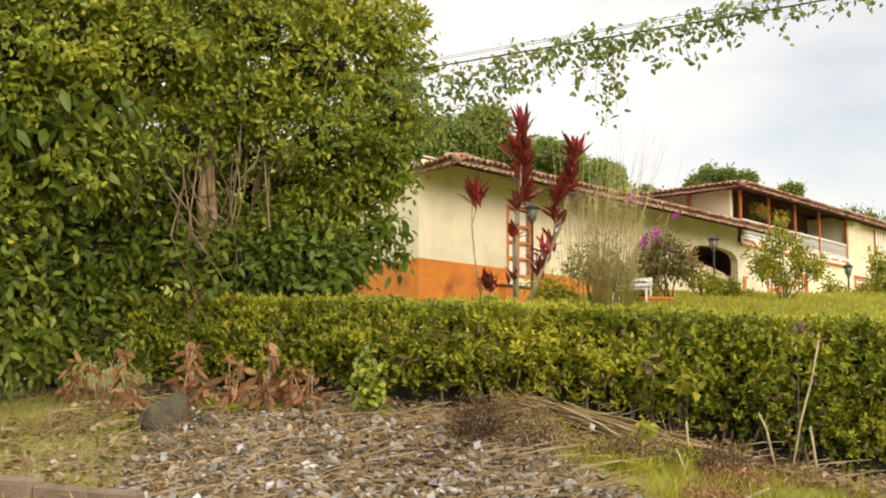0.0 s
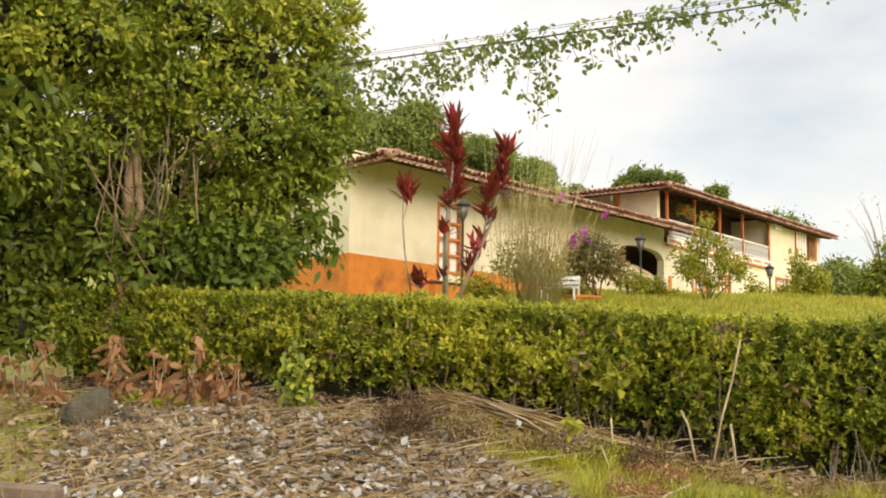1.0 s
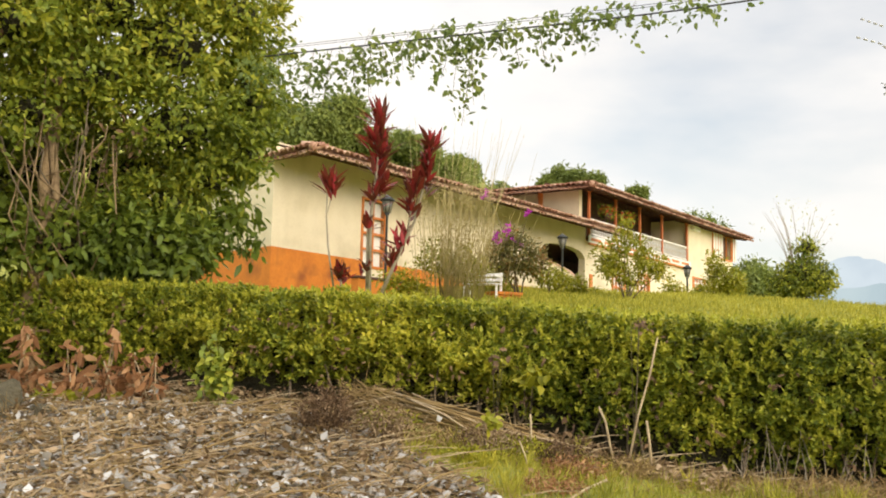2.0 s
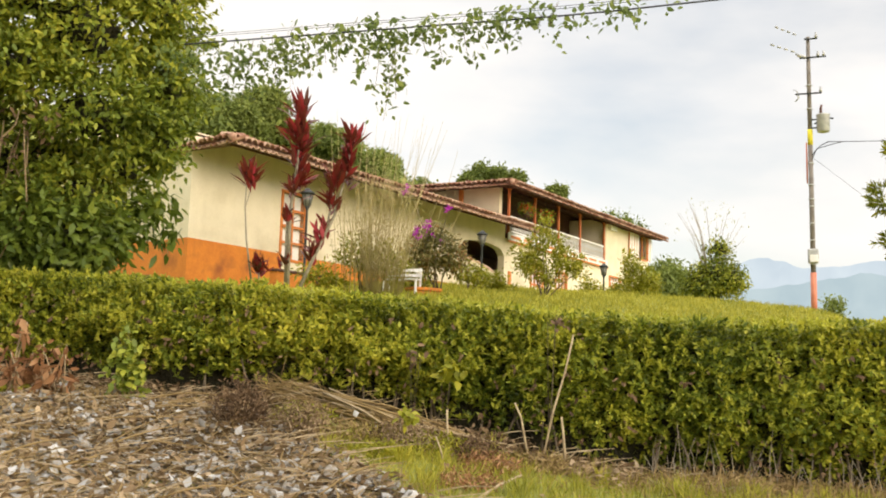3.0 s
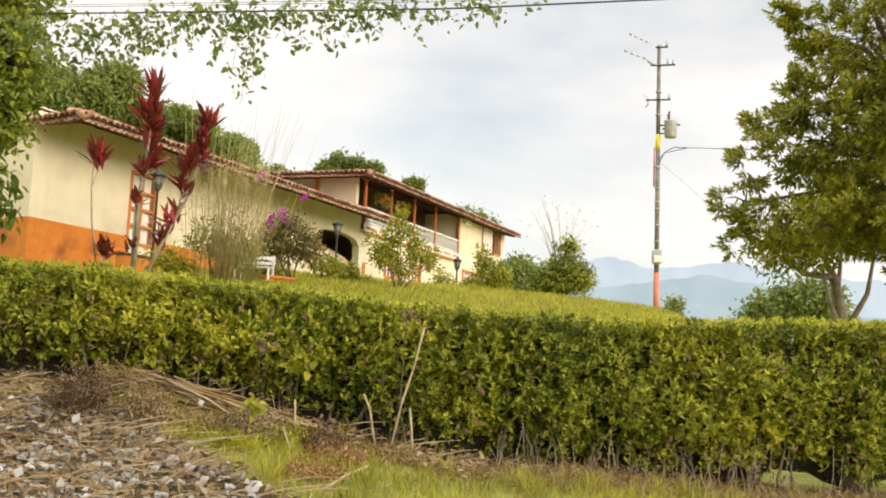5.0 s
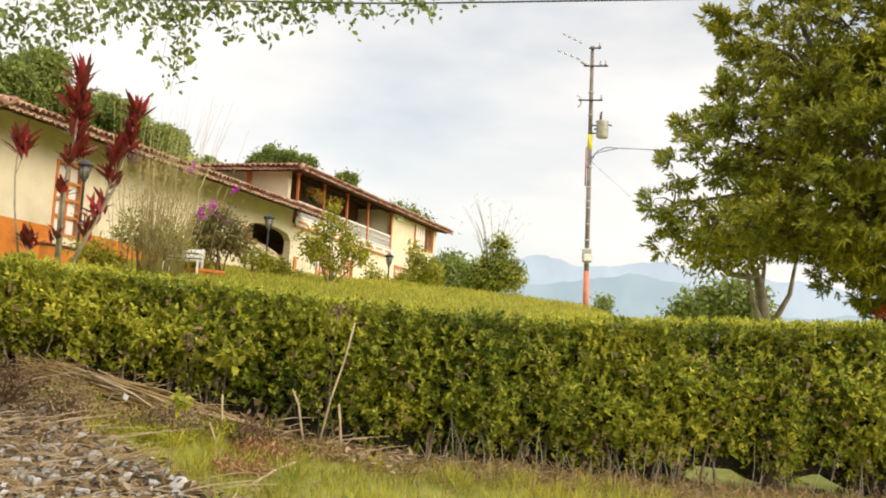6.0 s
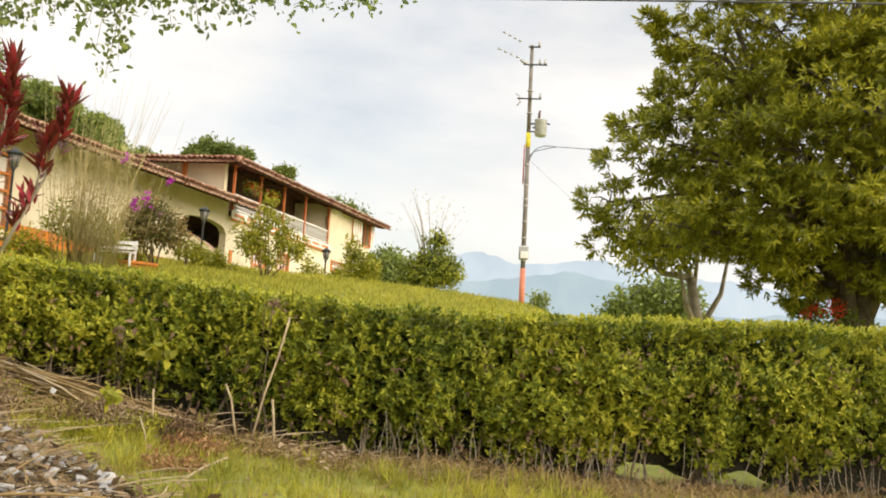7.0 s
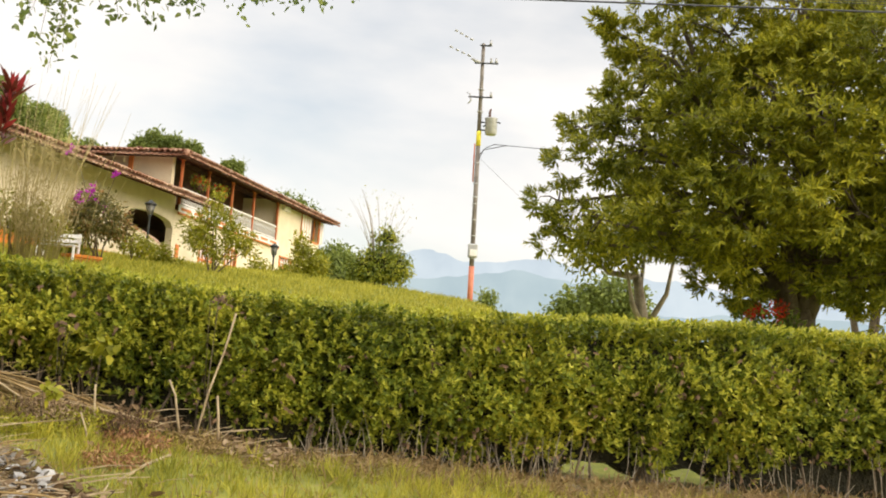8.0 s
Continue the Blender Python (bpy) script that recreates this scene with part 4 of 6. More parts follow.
# the broad glossy tree on the road's far side
def build_broad_tree():
    bx, by = on_bearing(49.2, 19.5)
    z0 = gz(bx, by) - 0.1
    t = thing("broadleaf_tree", pose(bx, by, z0), "large spreading tree with whorls of glossy olive green leaves", "tree")
    rows_ = ((36.3, 19, 0.165, 0.40), (37.2, 19, 0.128, 0.42), (38.7, 18.8, 0.150, 0.65), (37.4, 19, 0.205, 0.45), (38.9, 19, 0.215, 0.7), (40.8, 18.7, 0.155, 0.75), (41.0, 18.8, 0.22, 0.85),
             (40.4, 19.2, 0.272, 0.6), (42.2, 19.3, 0.315, 0.85), (41.7, 19.5, 0.37, 0.6), (43.4, 18.3, 0.165, 0.8), (43.8, 18.4, 0.24, 0.95), (45, 19, 0.33, 1.1), (44, 19.5, 0.40, 0.95),
             (46, 17.9, 0.155, 0.8), (46.4, 17.8, 0.215, 0.95), (47.5, 18, 0.28, 1.05), (48.5, 18.6, 0.36, 1.25), (47.5, 20, 0.44, 1.5), (49.2, 17.6, 0.19, 0.85), (50.5, 17.7, 0.25, 1.05),
             (51.8, 17.8, 0.165, 0.85), (53, 18, 0.31, 1.3), (54, 18, 0.22, 1.1), (56, 18.5, 0.15, 1.1), (57, 18.8, 0.27, 1.6), (52, 20, 0.42, 1.8), (60, 19.5, 0.2, 1.8), (60, 19.8, 0.36, 2.0),
             (45.3, 19.2, 0.115, 0.5), (42.6, 20, 0.135, 0.55), (46.8, 20.8, 0.135, 0.8), (50, 21.4, 0.17, 1.2), (54, 21, 0.15, 1.1), (44, 20.6, 0.22, 1.1), (47, 21, 0.26, 1.5), (51, 21, 0.28, 1.7),
             (39.2, 19.1, 0.255, 0.42), (41.0, 19.2, 0.305, 0.5), (36.9, 19, 0.238, 0.25), (39.4, 19.2, 0.318, 0.15), (38.6, 19.1, 0.335, 0.10), (38.0, 19.1, 0.346, 0.08), (46.2, 18.6, 0.092, 0.4), (51, 18.5, 0.12, 0.75), (53.5, 18.6, 0.112, 0.85), (48, 18.2, 0.145, 0.65), (46.9, 18.3, 0.118, 0.5), (50.4, 20.6, 0.13, 0.9), (56, 20, 0.10, 1.2), (44.8, 18.8, 0.135, 0.6), (45.0, 19.4, 0.10, 0.38), (46.3, 19.4, 0.088, 0.36), (47.4, 19.8, 0.085, 0.36), (52, 20.5, 0.095, 0.6), (50.6, 21, 0.085, 0.5))
    L = []
    for az, d, e, r in rows_:
        q = lobe(az, d, e, r * 1.05, r * 1.05, r * 0.78)
        L.append((q[0] - bx, q[1] - by, q[2] - z0, *q[3:]))
    tips, twig, hubs = clumped(L, 40, (0.32, 0.62), 17, 0.4)
    ob = fast_mesh("crown", *rosettes(tips, twig, 8, 0.165, 0.046, 1.05, 0.12), M_TREE_R, t)
    ob["kind"] = "stuff"

    def spot(az, d, e):
        q = lobe(az, d, e, 1)
        return Vector((q[0] - bx, q[1] - by, q[2] - z0))
    f0, f1 = spot(49.1, 19.5, 0.075), spot(49.3, 19.4, 0.15)
    forks = [[((0, 0, 0), 0.42), (tuple(f0 * 0.4), 0.32), (tuple(f0), 0.28), (tuple(f1), 0.22), (tuple(spot(49.5, 19.3, 0.26)), 0.15), (tuple(spot(48.8, 19.4, 0.38)), 0.08)],
             [(tuple(f0 * 0.75), 0.22), (tuple(spot(47.9, 19.3, 0.105)), 0.17), (tuple(spot(46.6, 19.2, 0.16)), 0.13), (tuple(spot(44.5, 19.2, 0.25)), 0.07)],
             [(tuple(f0 * 0.85), 0.20), (tuple(spot(50.4, 19.4, 0.115)), 0.16), (tuple(spot(52, 19.2, 0.20)), 0.12), (tuple(spot(54, 19.2, 0.30)), 0.06)],
             [(tuple(f0 * 0.6), 0.16), (tuple(spot(48.6, 19.0, 0.09)), 0.12), (tuple(spot(48.2, 18.7, 0.16)), 0.09), (tuple(spot(47.2, 18.4, 0.24)), 0.05)]]
    tube_part("trunk", forks, M_BARK, t, "dark trunk forking low into several stems", 10)
    knots = [Vector(p) for path in forks for p, _ in path[2:]]
    for q in L:
        c = Vector(q[:3])
        st = min(knots, key=lambda k: (k - c).length + (2.0 if k.z > c.z else 0.0))
        mid = st.lerp(c, 0.5) + Vector((random.uniform(-.2, .2), random.uniform(-.2, .2), 0.10 * (c - st).length))
        tube_part("limb", [[(tuple(st), 0.07), (tuple(mid), 0.05), (tuple(st.lerp(c, 0.95)), 0.02)]], M_BARK, t, sides=6)
        near = [h for h in hubs[:: 3] if (Vector(h) - c).length < q[3] * 1.1][:7]
        tube_part("twig_spray", [[(tuple(c), 0.02), (tuple(Vector(h).lerp(c, 0.5) + Vector((0, 0, 0.05))), 0.014), (tuple(h), 0.006)] for h in near] or [[(tuple(mid), 0.02), (tuple(c), 0.01)]], M_BARK, t, sides=4)["kind"] = "stuff"


build_broad_tree()
# the pale-trunked tree beside it
tree("pale_trunk_tree", *on_bearing(41.75, 23.5), "smaller tree with a pale crooked trunk", [
    lobe(39.4, 23, 0.135, 0.8, 0.8, 0.35), lobe(41.2, 23.5, 0.155, 1.0, 1.0, 0.5), lobe(38.0, 23, 0.115, 0.4, 0.5, 0.22), lobe(43.0, 23, 0.145, 0.8, 0.8, 0.4), lobe(40.0, 22.8, 0.115, 0.35, 0.4, 0.18)],
    0.17, 2.9, 620, 11, 0.16, M_TREE_R, M_BARK_PALE, 0.32, 0.13, True, 0.35, 1, lean=(-0.45, 0.1))
tree("background_tree", *on_bearing(52.4, 29), "slim dark tree behind the hedge", [lobe(51.6, 29, 0.14, 1.5, 1.4, 0.8), lobe(54.5, 29, 0.16, 2.2, 2, 1.4), lobe(57, 29, 0.12, 2.0, 1.6, 1.2)], 0.12, 3.6, 800, 11, 0.2, M_TREE_R, M_BARK, 0.4, 0.2, False, 0.3, 3)
tree("field_tree", *on_bearing(38.6, 75), "small round tree far down the slope", [lobe(38.0, 75, 0.066, 2.2, 2, 1.0), lobe(39.6, 75, 0.076, 2.2, 2, 1.2), lobe(37.2, 75, 0.058, 1.2, 1.2, 0.7), lobe(40.4, 75, 0.064, 1.2, 1.2, 0.8)], 0.25, 2.5, 700, 9, 0.4, M_FAR, M_BARK, 0.5, 0.35, False)
tree("field_tree", *on_bearing(32.7, 70), "small bushy tree beyond the lawn", [lobe(32.65, 70, 0.064, 0.55, 0.6, 0.6)], 0.1, 1.0, 90, 9, 0.25, M_FAR, M_BARK, 0.5, 0.2, False)

# trees on the hillside behind the house
for az, d, el, r in ((1.95, 66, 0.246, 1.9), (0.2, 64, 0.225, 1.9), (3.4, 68, 0.215, 1.5), (-1.6, 62, 0.22, 2.6), (5.75, 75, 0.216, 1.15), (5.2, 76, 0.196, 1.2), (7.4, 88, 0.196, 1.7), (-4, 70, 0.22, 4), (13.7, 88, 0.181, 1.1), (14.7, 88, 0.184, 1.25), (15.6, 88, 0.179, 1.0), (18.3, 90, 0.170, 0.55)):
    lobes = [lobe(az, d, el, r * 0.75, r * 0.75, r * 0.42)]
    for k in range(7):
        lobes.append(lobe(az + random.uniform(-1, 1) * r * 50 / d, d + random.uniform(-1, 1), el + random.uniform(-0.9, 0.6) * r / d, r * random.uniform(0.3, 0.55), None, r * random.uniform(0.18, 0.30)))
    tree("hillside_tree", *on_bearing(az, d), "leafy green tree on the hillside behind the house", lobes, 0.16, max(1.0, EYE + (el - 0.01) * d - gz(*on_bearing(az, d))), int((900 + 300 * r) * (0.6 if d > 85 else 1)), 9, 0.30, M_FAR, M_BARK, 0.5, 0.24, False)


def build_hillside_wood():
    """Scrub and small crowns covering the slope behind the roofs."""
    t = thing("hillside_scrub", pose(0, 0, 0), "dense green scrub and small trees on the slope", "scrub", kind="stuff")
    L = []
    for k in range(300):
        az, d = random.uniform(-6, 15), random.uniform(72, 128)
        x, y = on_bearing(az, d)
        r = random.uniform(0.6, 1.5)
        L.append((x, y, gz(x, y) + r * 0.35, r, r, r * random.uniform(0.55, 0.9)))
    p, o = lobes_shell(L, 26000, 0.8, 0.7)
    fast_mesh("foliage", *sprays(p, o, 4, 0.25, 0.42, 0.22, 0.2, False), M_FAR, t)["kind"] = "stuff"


build_hillside_wood()
# woods right of the house
for az, d, el, r in ((24.6, 78, 0.074, 1.8), (25.5, 82, 0.068, 1.7), (24.2, 95, 0.088, 1.6)):
    tree("wood_tree", *on_bearing(az, d), "dark green tree at the wood's edge beyond the house", [lobe(az, d, el, r), lobe(az - 0.8, d, el - 0.015, r * 0.8), lobe(az + 0.9, d, el - 0.02, r * 0.8)], 0.25, 3, 900, 9, 0.4, M_FAR, M_BARK, 0.5, 0.35, False)
for az, d, el in ((21.2, 96, 0.149), (22.0, 96, 0.145), (22.7, 97, 0.138)):
    tree("slender_tree", *on_bearing(az, d), "thin sparse tree far behind the roof", [lobe(az, d, el, 0.55, 0.5, 0.3), lobe(az + 0.3, d, el - 0.008, 0.4, 0.4, 0.22)], 0.12, EYE + el * d - gz(*on_bearing(az, d)), 60, 6, 0.35, M_FAR, M_BARK, 0.5, 0.3, False)


# ---- the creeper-grown tree beside the hedge ----
def build_creeper_tree():
    bx, by = on_bearing(-12.6, 14.3)
    z0 = gz(bx, by) - 0.1
    t = thing("creeper_tree", pose(bx, by, z0), "huge tree smothered in green creepers with hanging dry lianas", "tree")
    L = [lobe(-3.9, 14.3, 0.33, 0.62, 0.8, 0.6), lobe(-3.3, 14.3, 0.255, 0.55, 0.8, 0.55), lobe(-3.4, 14.2, 0.205, 0.42, 0.6, 0.42), lobe(-7.3, 14, 0.14, 0.6, 0.7, 0.6), lobe(-5.2, 14.2, 0.172, 0.4, 0.6, 0.36),
         lobe(-8, 14.2, 0.30, 1.3, 1.2, 0.8), lobe(-7, 14, 0.22, 1.0, 1.0, 0.6), lobe(-12, 14.4, 0.33, 1.4, 1.3, 0.8), lobe(-11.5, 13.7, 0.255, 1.0, 0.8, 0.38), lobe(-17, 13.8, 0.30, 1.3, 1.2, 0.7),
         lobe(-22, 13.6, 0.30, 1.5, 1.4, 0.9), lobe(-27, 13.5, 0.28, 1.8, 1.6, 1.2), lobe(-9.2, 14.2, 0.12, 1.0, 0.9, 0.75), lobe(-9.5, 14.6, 0.17, 1.1, 0.7, 0.7), lobe(-15.5, 14.9, 0.17, 1.5, 0.6, 0.9),
         lobe(-10.5, 14.5, 0.42, 1.7, 1.5, 1.0), lobe(-6.3, 14.5, 0.40, 1.0, 1.1, 0.8), lobe(-18, 14.2, 0.40, 1.9, 1.6, 1.1), lobe(-24, 14, 0.42, 2.0, 1.8, 1.2), lobe(-5.2, 14.4, 0.47, 0.7, 0.8, 0.5), lobe(-8.5, 14.5, 0.52, 1.3, 1.3, 0.7), lobe(-15.5, 14.5, 0.50, 1.6, 1.5, 0.8),
         lobe(-19.5, 13.6, 0.19, 1.0, 0.9, 0.55), lobe(-14.6, 13.6, 0.225, 0.7, 0.6, 0.32), lobe(-30, 13.6, 0.15, 1.8, 1.6, 1.4)]
    L = [(a - bx, b - by, c - z0, d, e, f) for a, b, c, d, e, f in L]
    p, o = lobes_shell(L, 11500, 0.6, 0.66)
    front = p @ np.array((0.0, -1.0, 0.0)) + RNG.uniform(-0.2, 0.4, len(p)) > -1.0
    p, o = p[front], o[front]
    near = rosettes(*clumped(L, 40, (0.22, 0.44), 13, 0.35)[:2], 6, 0.135, 0.062, 1.15, 0.12)
    ob = fast_mesh("crown", *merge((sprays(p, o, 9, 0.12, 0.10, 0.05, 0.3), near)), M_TREE_L, t)
    ob["kind"] = "stuff"
    # added lumps behind the leaves, near-black for the shade between inner boughs
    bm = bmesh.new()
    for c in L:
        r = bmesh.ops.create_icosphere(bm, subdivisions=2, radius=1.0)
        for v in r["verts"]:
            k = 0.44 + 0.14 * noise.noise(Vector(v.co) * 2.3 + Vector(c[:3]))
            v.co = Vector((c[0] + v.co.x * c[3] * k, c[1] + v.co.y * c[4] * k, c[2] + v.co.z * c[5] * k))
    ob = part("bough_shade_core", bm, M_SHADE_CORE, t, "near-black solid lumps painted as shade between the inner boughs")
    tube_part("trunk", [[((0, -0.75, 0), 0.2), ((-0.12, -0.75, 1.0), 0.13), ((0.03, -0.72, 1.7), 0.10), ((-0.05, -0.7, 2.5), 0.095), ((0.0, -0.6, 3.4), 0.09), ((0.3, -0.2, 5), 0.1)], [((0.05, -0.8, 0.1), 0.08), ((0.16, -0.86, 0.8), 0.06), ((-0.16, -0.86, 1.5), 0.055), ((0.12, -0.82, 2.3), 0.05), ((0.0, -0.7, 3.0), 0.06)]], M_LIANA, t, "trunk wrapped in dry lianas", 9)
    for k in range(30):
        az, dd = random.uniform(-16.5, -9.5), random.uniform(13.2, 13.9)
        x, y = on_bearing(az, dd)
        x, y = x - bx, y - by
        zt, zb = 1.6 + random.uniform(0.19, 0.27) * dd - z0, 1.6 + random.uniform(0.06, 0.17) * dd - z0
        sw = random.gauss(0, 0.4)
        tube_part("liana", [[((x, y, zt), 0.008), ((x + random.gauss(0, 0.07), y - 0.05, zt * 0.75 + zb * 0.25), 0.011), ((x + sw * 0.35 + random.gauss(0, 0.08), y - 0.06, zt * 0.4 + zb * 0.6), 0.011), ((x + sw, y - 0.08, zb), 0.008)]], M_LIANA if k % 3 else M_BARK, t, sides=5)
    # sprays of larger leaves hanging over the house corner
    hang = [lobe(-3.3, 13.8, 0.145, 0.22, 0.2, 0.2), lobe(-3.0, 13.8, 0.115, 0.12, 0.12, 0.22), lobe(-4.4, 13.8, 0.13, 0.28, 0.2, 0.2), lobe(-2.0, 13.8, 0.165, 0.16, 0.1, 0.06)]
    p, o = lobes_shell([(q[0] - bx, q[1] - by, q[2] - z0, *q[3:]) for q in hang], 46, 0.45, 0.5)
    fast_mesh("hanging_spray", *sprays(p, o, 6, 0.08, 0.19, 0.07, 1.0), M_BROAD, t, "large drooping leaves")["kind"] = "stuff"
    # withered leaves caught in the boughs
    c = np.array([(on_bearing(a, 13.4)[0] - bx, on_bearing(a, 13.4)[1] - by, 1.6 + e * 13.4 - z0) for a, e in ((-11.8, 0.245), (-9.0, 0.20), (-12.5, 0.10), (-17, 0.33))])
    c = np.repeat(c, 9, 0) + RNG.normal(0, 0.28, (36, 3))
    ob = fast_mesh("withered_foliage", *sprays(c, np.tile((0, -1.0, 0.1), (36, 1)), 7, 0.08, 0.09, 0.04, 0.5), M_BROWN, t, "withered brown leaves")
    ob["kind"] = "stuff"


build_creeper_tree()


def shrub(name, az, d, label, lobes, leaf, width, clusters, count, material, stems=5, category="shrub", spread=0.1, droop=0.25, fine=True, bark=None, core=False):
    x, y = on_bearing(az, d)
    z0 = gz(x, y) - 0.05
    t = thing(name, pose(x, y, z0), label, category)
    L = [(a - x, b - y, c - z0, e, f, g) for a, b, c, e, f, g in lobes]
    p, o = lobes_shell(L, clusters, 0.45, 0.5)
    ob = fast_mesh("foliage", *sprays(p, o, count, spread, leaf, width, droop, fine), material, t)
    ob["kind"] = "stuff"
    for k in range(stems):
        c = L[k % len(L)]
        s0 = (random.uniform(-0.15, 0.15), random.uniform(-0.1, 0.1), 0)
        tube_part("stem", [[(s0, 0.03), ((c[0] * 0.45 + random.uniform(-.08, .08), c[1] * 0.45, c[2] * 0.5), 0.022), ((c[0], c[1], c[2]), 0.01)]], bark or M_BARK, t, sides=5)
    # solid lumps that fill the foliage with painted shade
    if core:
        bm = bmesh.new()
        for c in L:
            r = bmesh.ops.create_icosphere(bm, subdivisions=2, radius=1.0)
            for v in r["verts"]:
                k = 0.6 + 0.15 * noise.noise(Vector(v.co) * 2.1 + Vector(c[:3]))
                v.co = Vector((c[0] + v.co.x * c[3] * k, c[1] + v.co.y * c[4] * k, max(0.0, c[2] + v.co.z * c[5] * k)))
        part("bough_shade_core", bm, M_SHADE_CORE, t, "near-black solid lumps painted as shade between the inner stems")
    return t


# broad-leaved undergrowth at the tree's foot
shrub("broadleaf_shrub", -21.5, 13.9, "dark green shrub with large drooping leaves", [lobe(-21, 13.3, 0.245, 1.0, 0.6, 0.35), lobe(-24.5, 13.3, 0.22, 0.95, 0.6, 0.42), lobe(-20.8, 13.4, 0.19, 0.65, 0.5, 0.38)], 0.25, 0.105, 340, 7, M_BROAD, 4, droop=0.8, spread=0.14)
shrub("broadleaf_shrub", -20.5, 14.6, "dense green undergrowth of broad leaves", [lobe(-20, 14.6, 0.11, 1.1, 0.5, 0.65), lobe(-23.5, 13.9, 0.12, 1.1, 0.6, 0.75), lobe(-21.5, 14.6, 0.06, 1.2, 0.4, 0.6), lobe(-24.5, 13.9, 0.04, 1.1, 0.5, 0.65), lobe(-17.3, 14.5, 0.115, 0.75, 0.4, 0.5), lobe(-18.5, 14.6, 0.075, 0.8, 0.4, 0.45), lobe(-27.5, 13.9, 0.08, 1.5, 0.6, 1.3), lobe(-22.3, 14.2, 0.03, 0.9, 0.4, 0.5), lobe(-19.6, 14.3, 0.035, 0.8, 0.35, 0.42), lobe(-25.0, 13.9, 0.02, 1.1, 0.5, 0.5), lobe(-22.8, 14.3, 0.085, 1.1, 0.4, 0.6)], 0.155, 0.07, 2400, 7, M_BROAD, 8, droop=0.4, spread=0.13, core=True)
shrub("broadleaf_shrub", -8.5, 13.7, "green shrub of broad leaves above the hedge", [lobe(-7.9, 13.5, 0.105, 0.7, 0.5, 0.45), lobe(-9.5, 13.6, 0.115, 0.75, 0.5, 0.4), lobe(-12.5, 13.6, 0.105, 0.85, 0.45, 0.42), lobe(-15.3, 14.3, 0.12, 0.6, 0.4, 0.35), lobe(-5.8, 13.6, 0.115, 0.25, 0.3, 0.28)], 0.145, 0.065, 1200, 8, M_BROAD, 6, droop=0.35, spread=0.12, core=True)

# ---- vine on the overhead wire ----
W_AZ, W_P, W_Z = 36.0, 9.0, 1.6 + 0.363 * 9


def wire_point(az, drop=0.0, ahead=0.0):
    d = (W_P + ahead) / math.cos(radians(az - W_AZ))
    x, y = on_bearing(az, d)
    return (x, y, W_Z - drop + max(0, 20 - az) * 0.0006 * d)


def wire(name, drop, ahead, r, label, parent=None):
    pts = [(wire_point(a, drop, ahead), r) for a in np.linspace(-2.5, 84, 30)]
    return tube_part(name, [pts], M_WIRE, parent, label, 5)


tagged(wire("overhead_wire", 0.0, 0.0, 0.009, ""), "dark overhead wire carrying a creeping vine", "wire")
tagged(wire("overhead_wire", -0.07, 0.0, 0.003, ""), "thin overhead wire crossing the sky", "wire")
tagged(wire("overhead_wire", -0.13, 0.1, 0.003, ""), "thin overhead wire crossing the sky", "wire")


def build_vine():
    x0, y0, zz = wire_point(10)
    t = thing("wire_vine", pose(x0, y0, zz), "leafy green vine trailing along the overhead wire", "vine")
    o3 = np.array((x0, y0, zz))
    cen = []
    for a in np.arange(-3.5, 27.5, 0.055):
        dens = float(np.interp(a, (-9, 2, 5, 13, 18, 21.5, 24, 27.5), (1.5, 1.5, 1.05, 1.05, 0.8, 0.6, 0.22, 0.03)))
        if random.random() < dens * 0.58 * (0.75 + 0.9 * noise.noise((a * 1.1, 7, 2))):
            p = wire_point(a, 0.0)
            hang = abs(random.gauss(0, 0.07 + 0.17 * max(0, noise.noise((a * 0.8, 3, 1)) + 0.25)))
            hang += (0.35 * random.random() if a < 3.2 else 0)
            cen.append((p[0] + random.gauss(0, 0.05), p[1] + random.gauss(0, 0.05), p[2] - hang + random.uniform(-0.03, 0.12)))
    strands = []
    for a, ln in ((9.0, 0.72), (9.25, 0.95), (8.0, 0.45), (8.35, 0.62), (11.3, 0.35), (12.8, 0.4), (4.0, 0.42), (5.0, 0.3), (5.8, 0.36), (1.2, 0.7), (0.2, 0.8), (2.2, 0.6), (2.9, 0.5), (7.1, 0.3), (14.6, 0.25), (16.2, 0.2), (10.3, 0.3), (19.0, 0.15), (3.4, 0.55)):
        p = wire_point(a, 0.0)
        sw = random.uniform(-0.12, 0.12)
        strands.append([((p[0] - x0, p[1] - y0, p[2] - zz), 0.004), ((p[0] - x0 + sw * 0.5, p[1] - y0, p[2] - zz - ln * 0.5), 0.003), ((p[0] - x0 + sw, p[1] - y0, p[2] - zz - ln), 0.002)])
        for k in range(int(ln * 17)):
            f = random.random()
            cen.append((p[0] + sw * f + random.gauss(0, 0.035), p[1] + random.gauss(0, 0.035), p[2] - ln * f))
    c = np.array(cen) - o3
    ob = fast_mesh("foliage", *sprays(c, unit(RNG.normal(0, 1, (len(c), 3)) + np.array((0, -0.4, -0.1))), 5, 0.05, 0.074, 0.046, 0.35), M_VINE, t)
    ob["kind"] = "stuff"
    for s in strands:
        tube_part("tendril", [s], M_BARK, t, sides=4)
    for k in range(14):
        a = random.uniform(-2, 19)
        p = wire_point(a, 0.0)
        h = random.uniform(0.12, 0.3)
        q = (p[0] - x0, p[1] - y0, p[2] - zz - 0.1)
        tube_part("tendril", [[(q, 0.004), ((q[0] + 0.03, q[1], q[2] + h * 0.6), 0.003), ((q[0] + 0.08, q[1], q[2] + h), 0.002)]], M_BARK, t, sides=4)


build_vine()


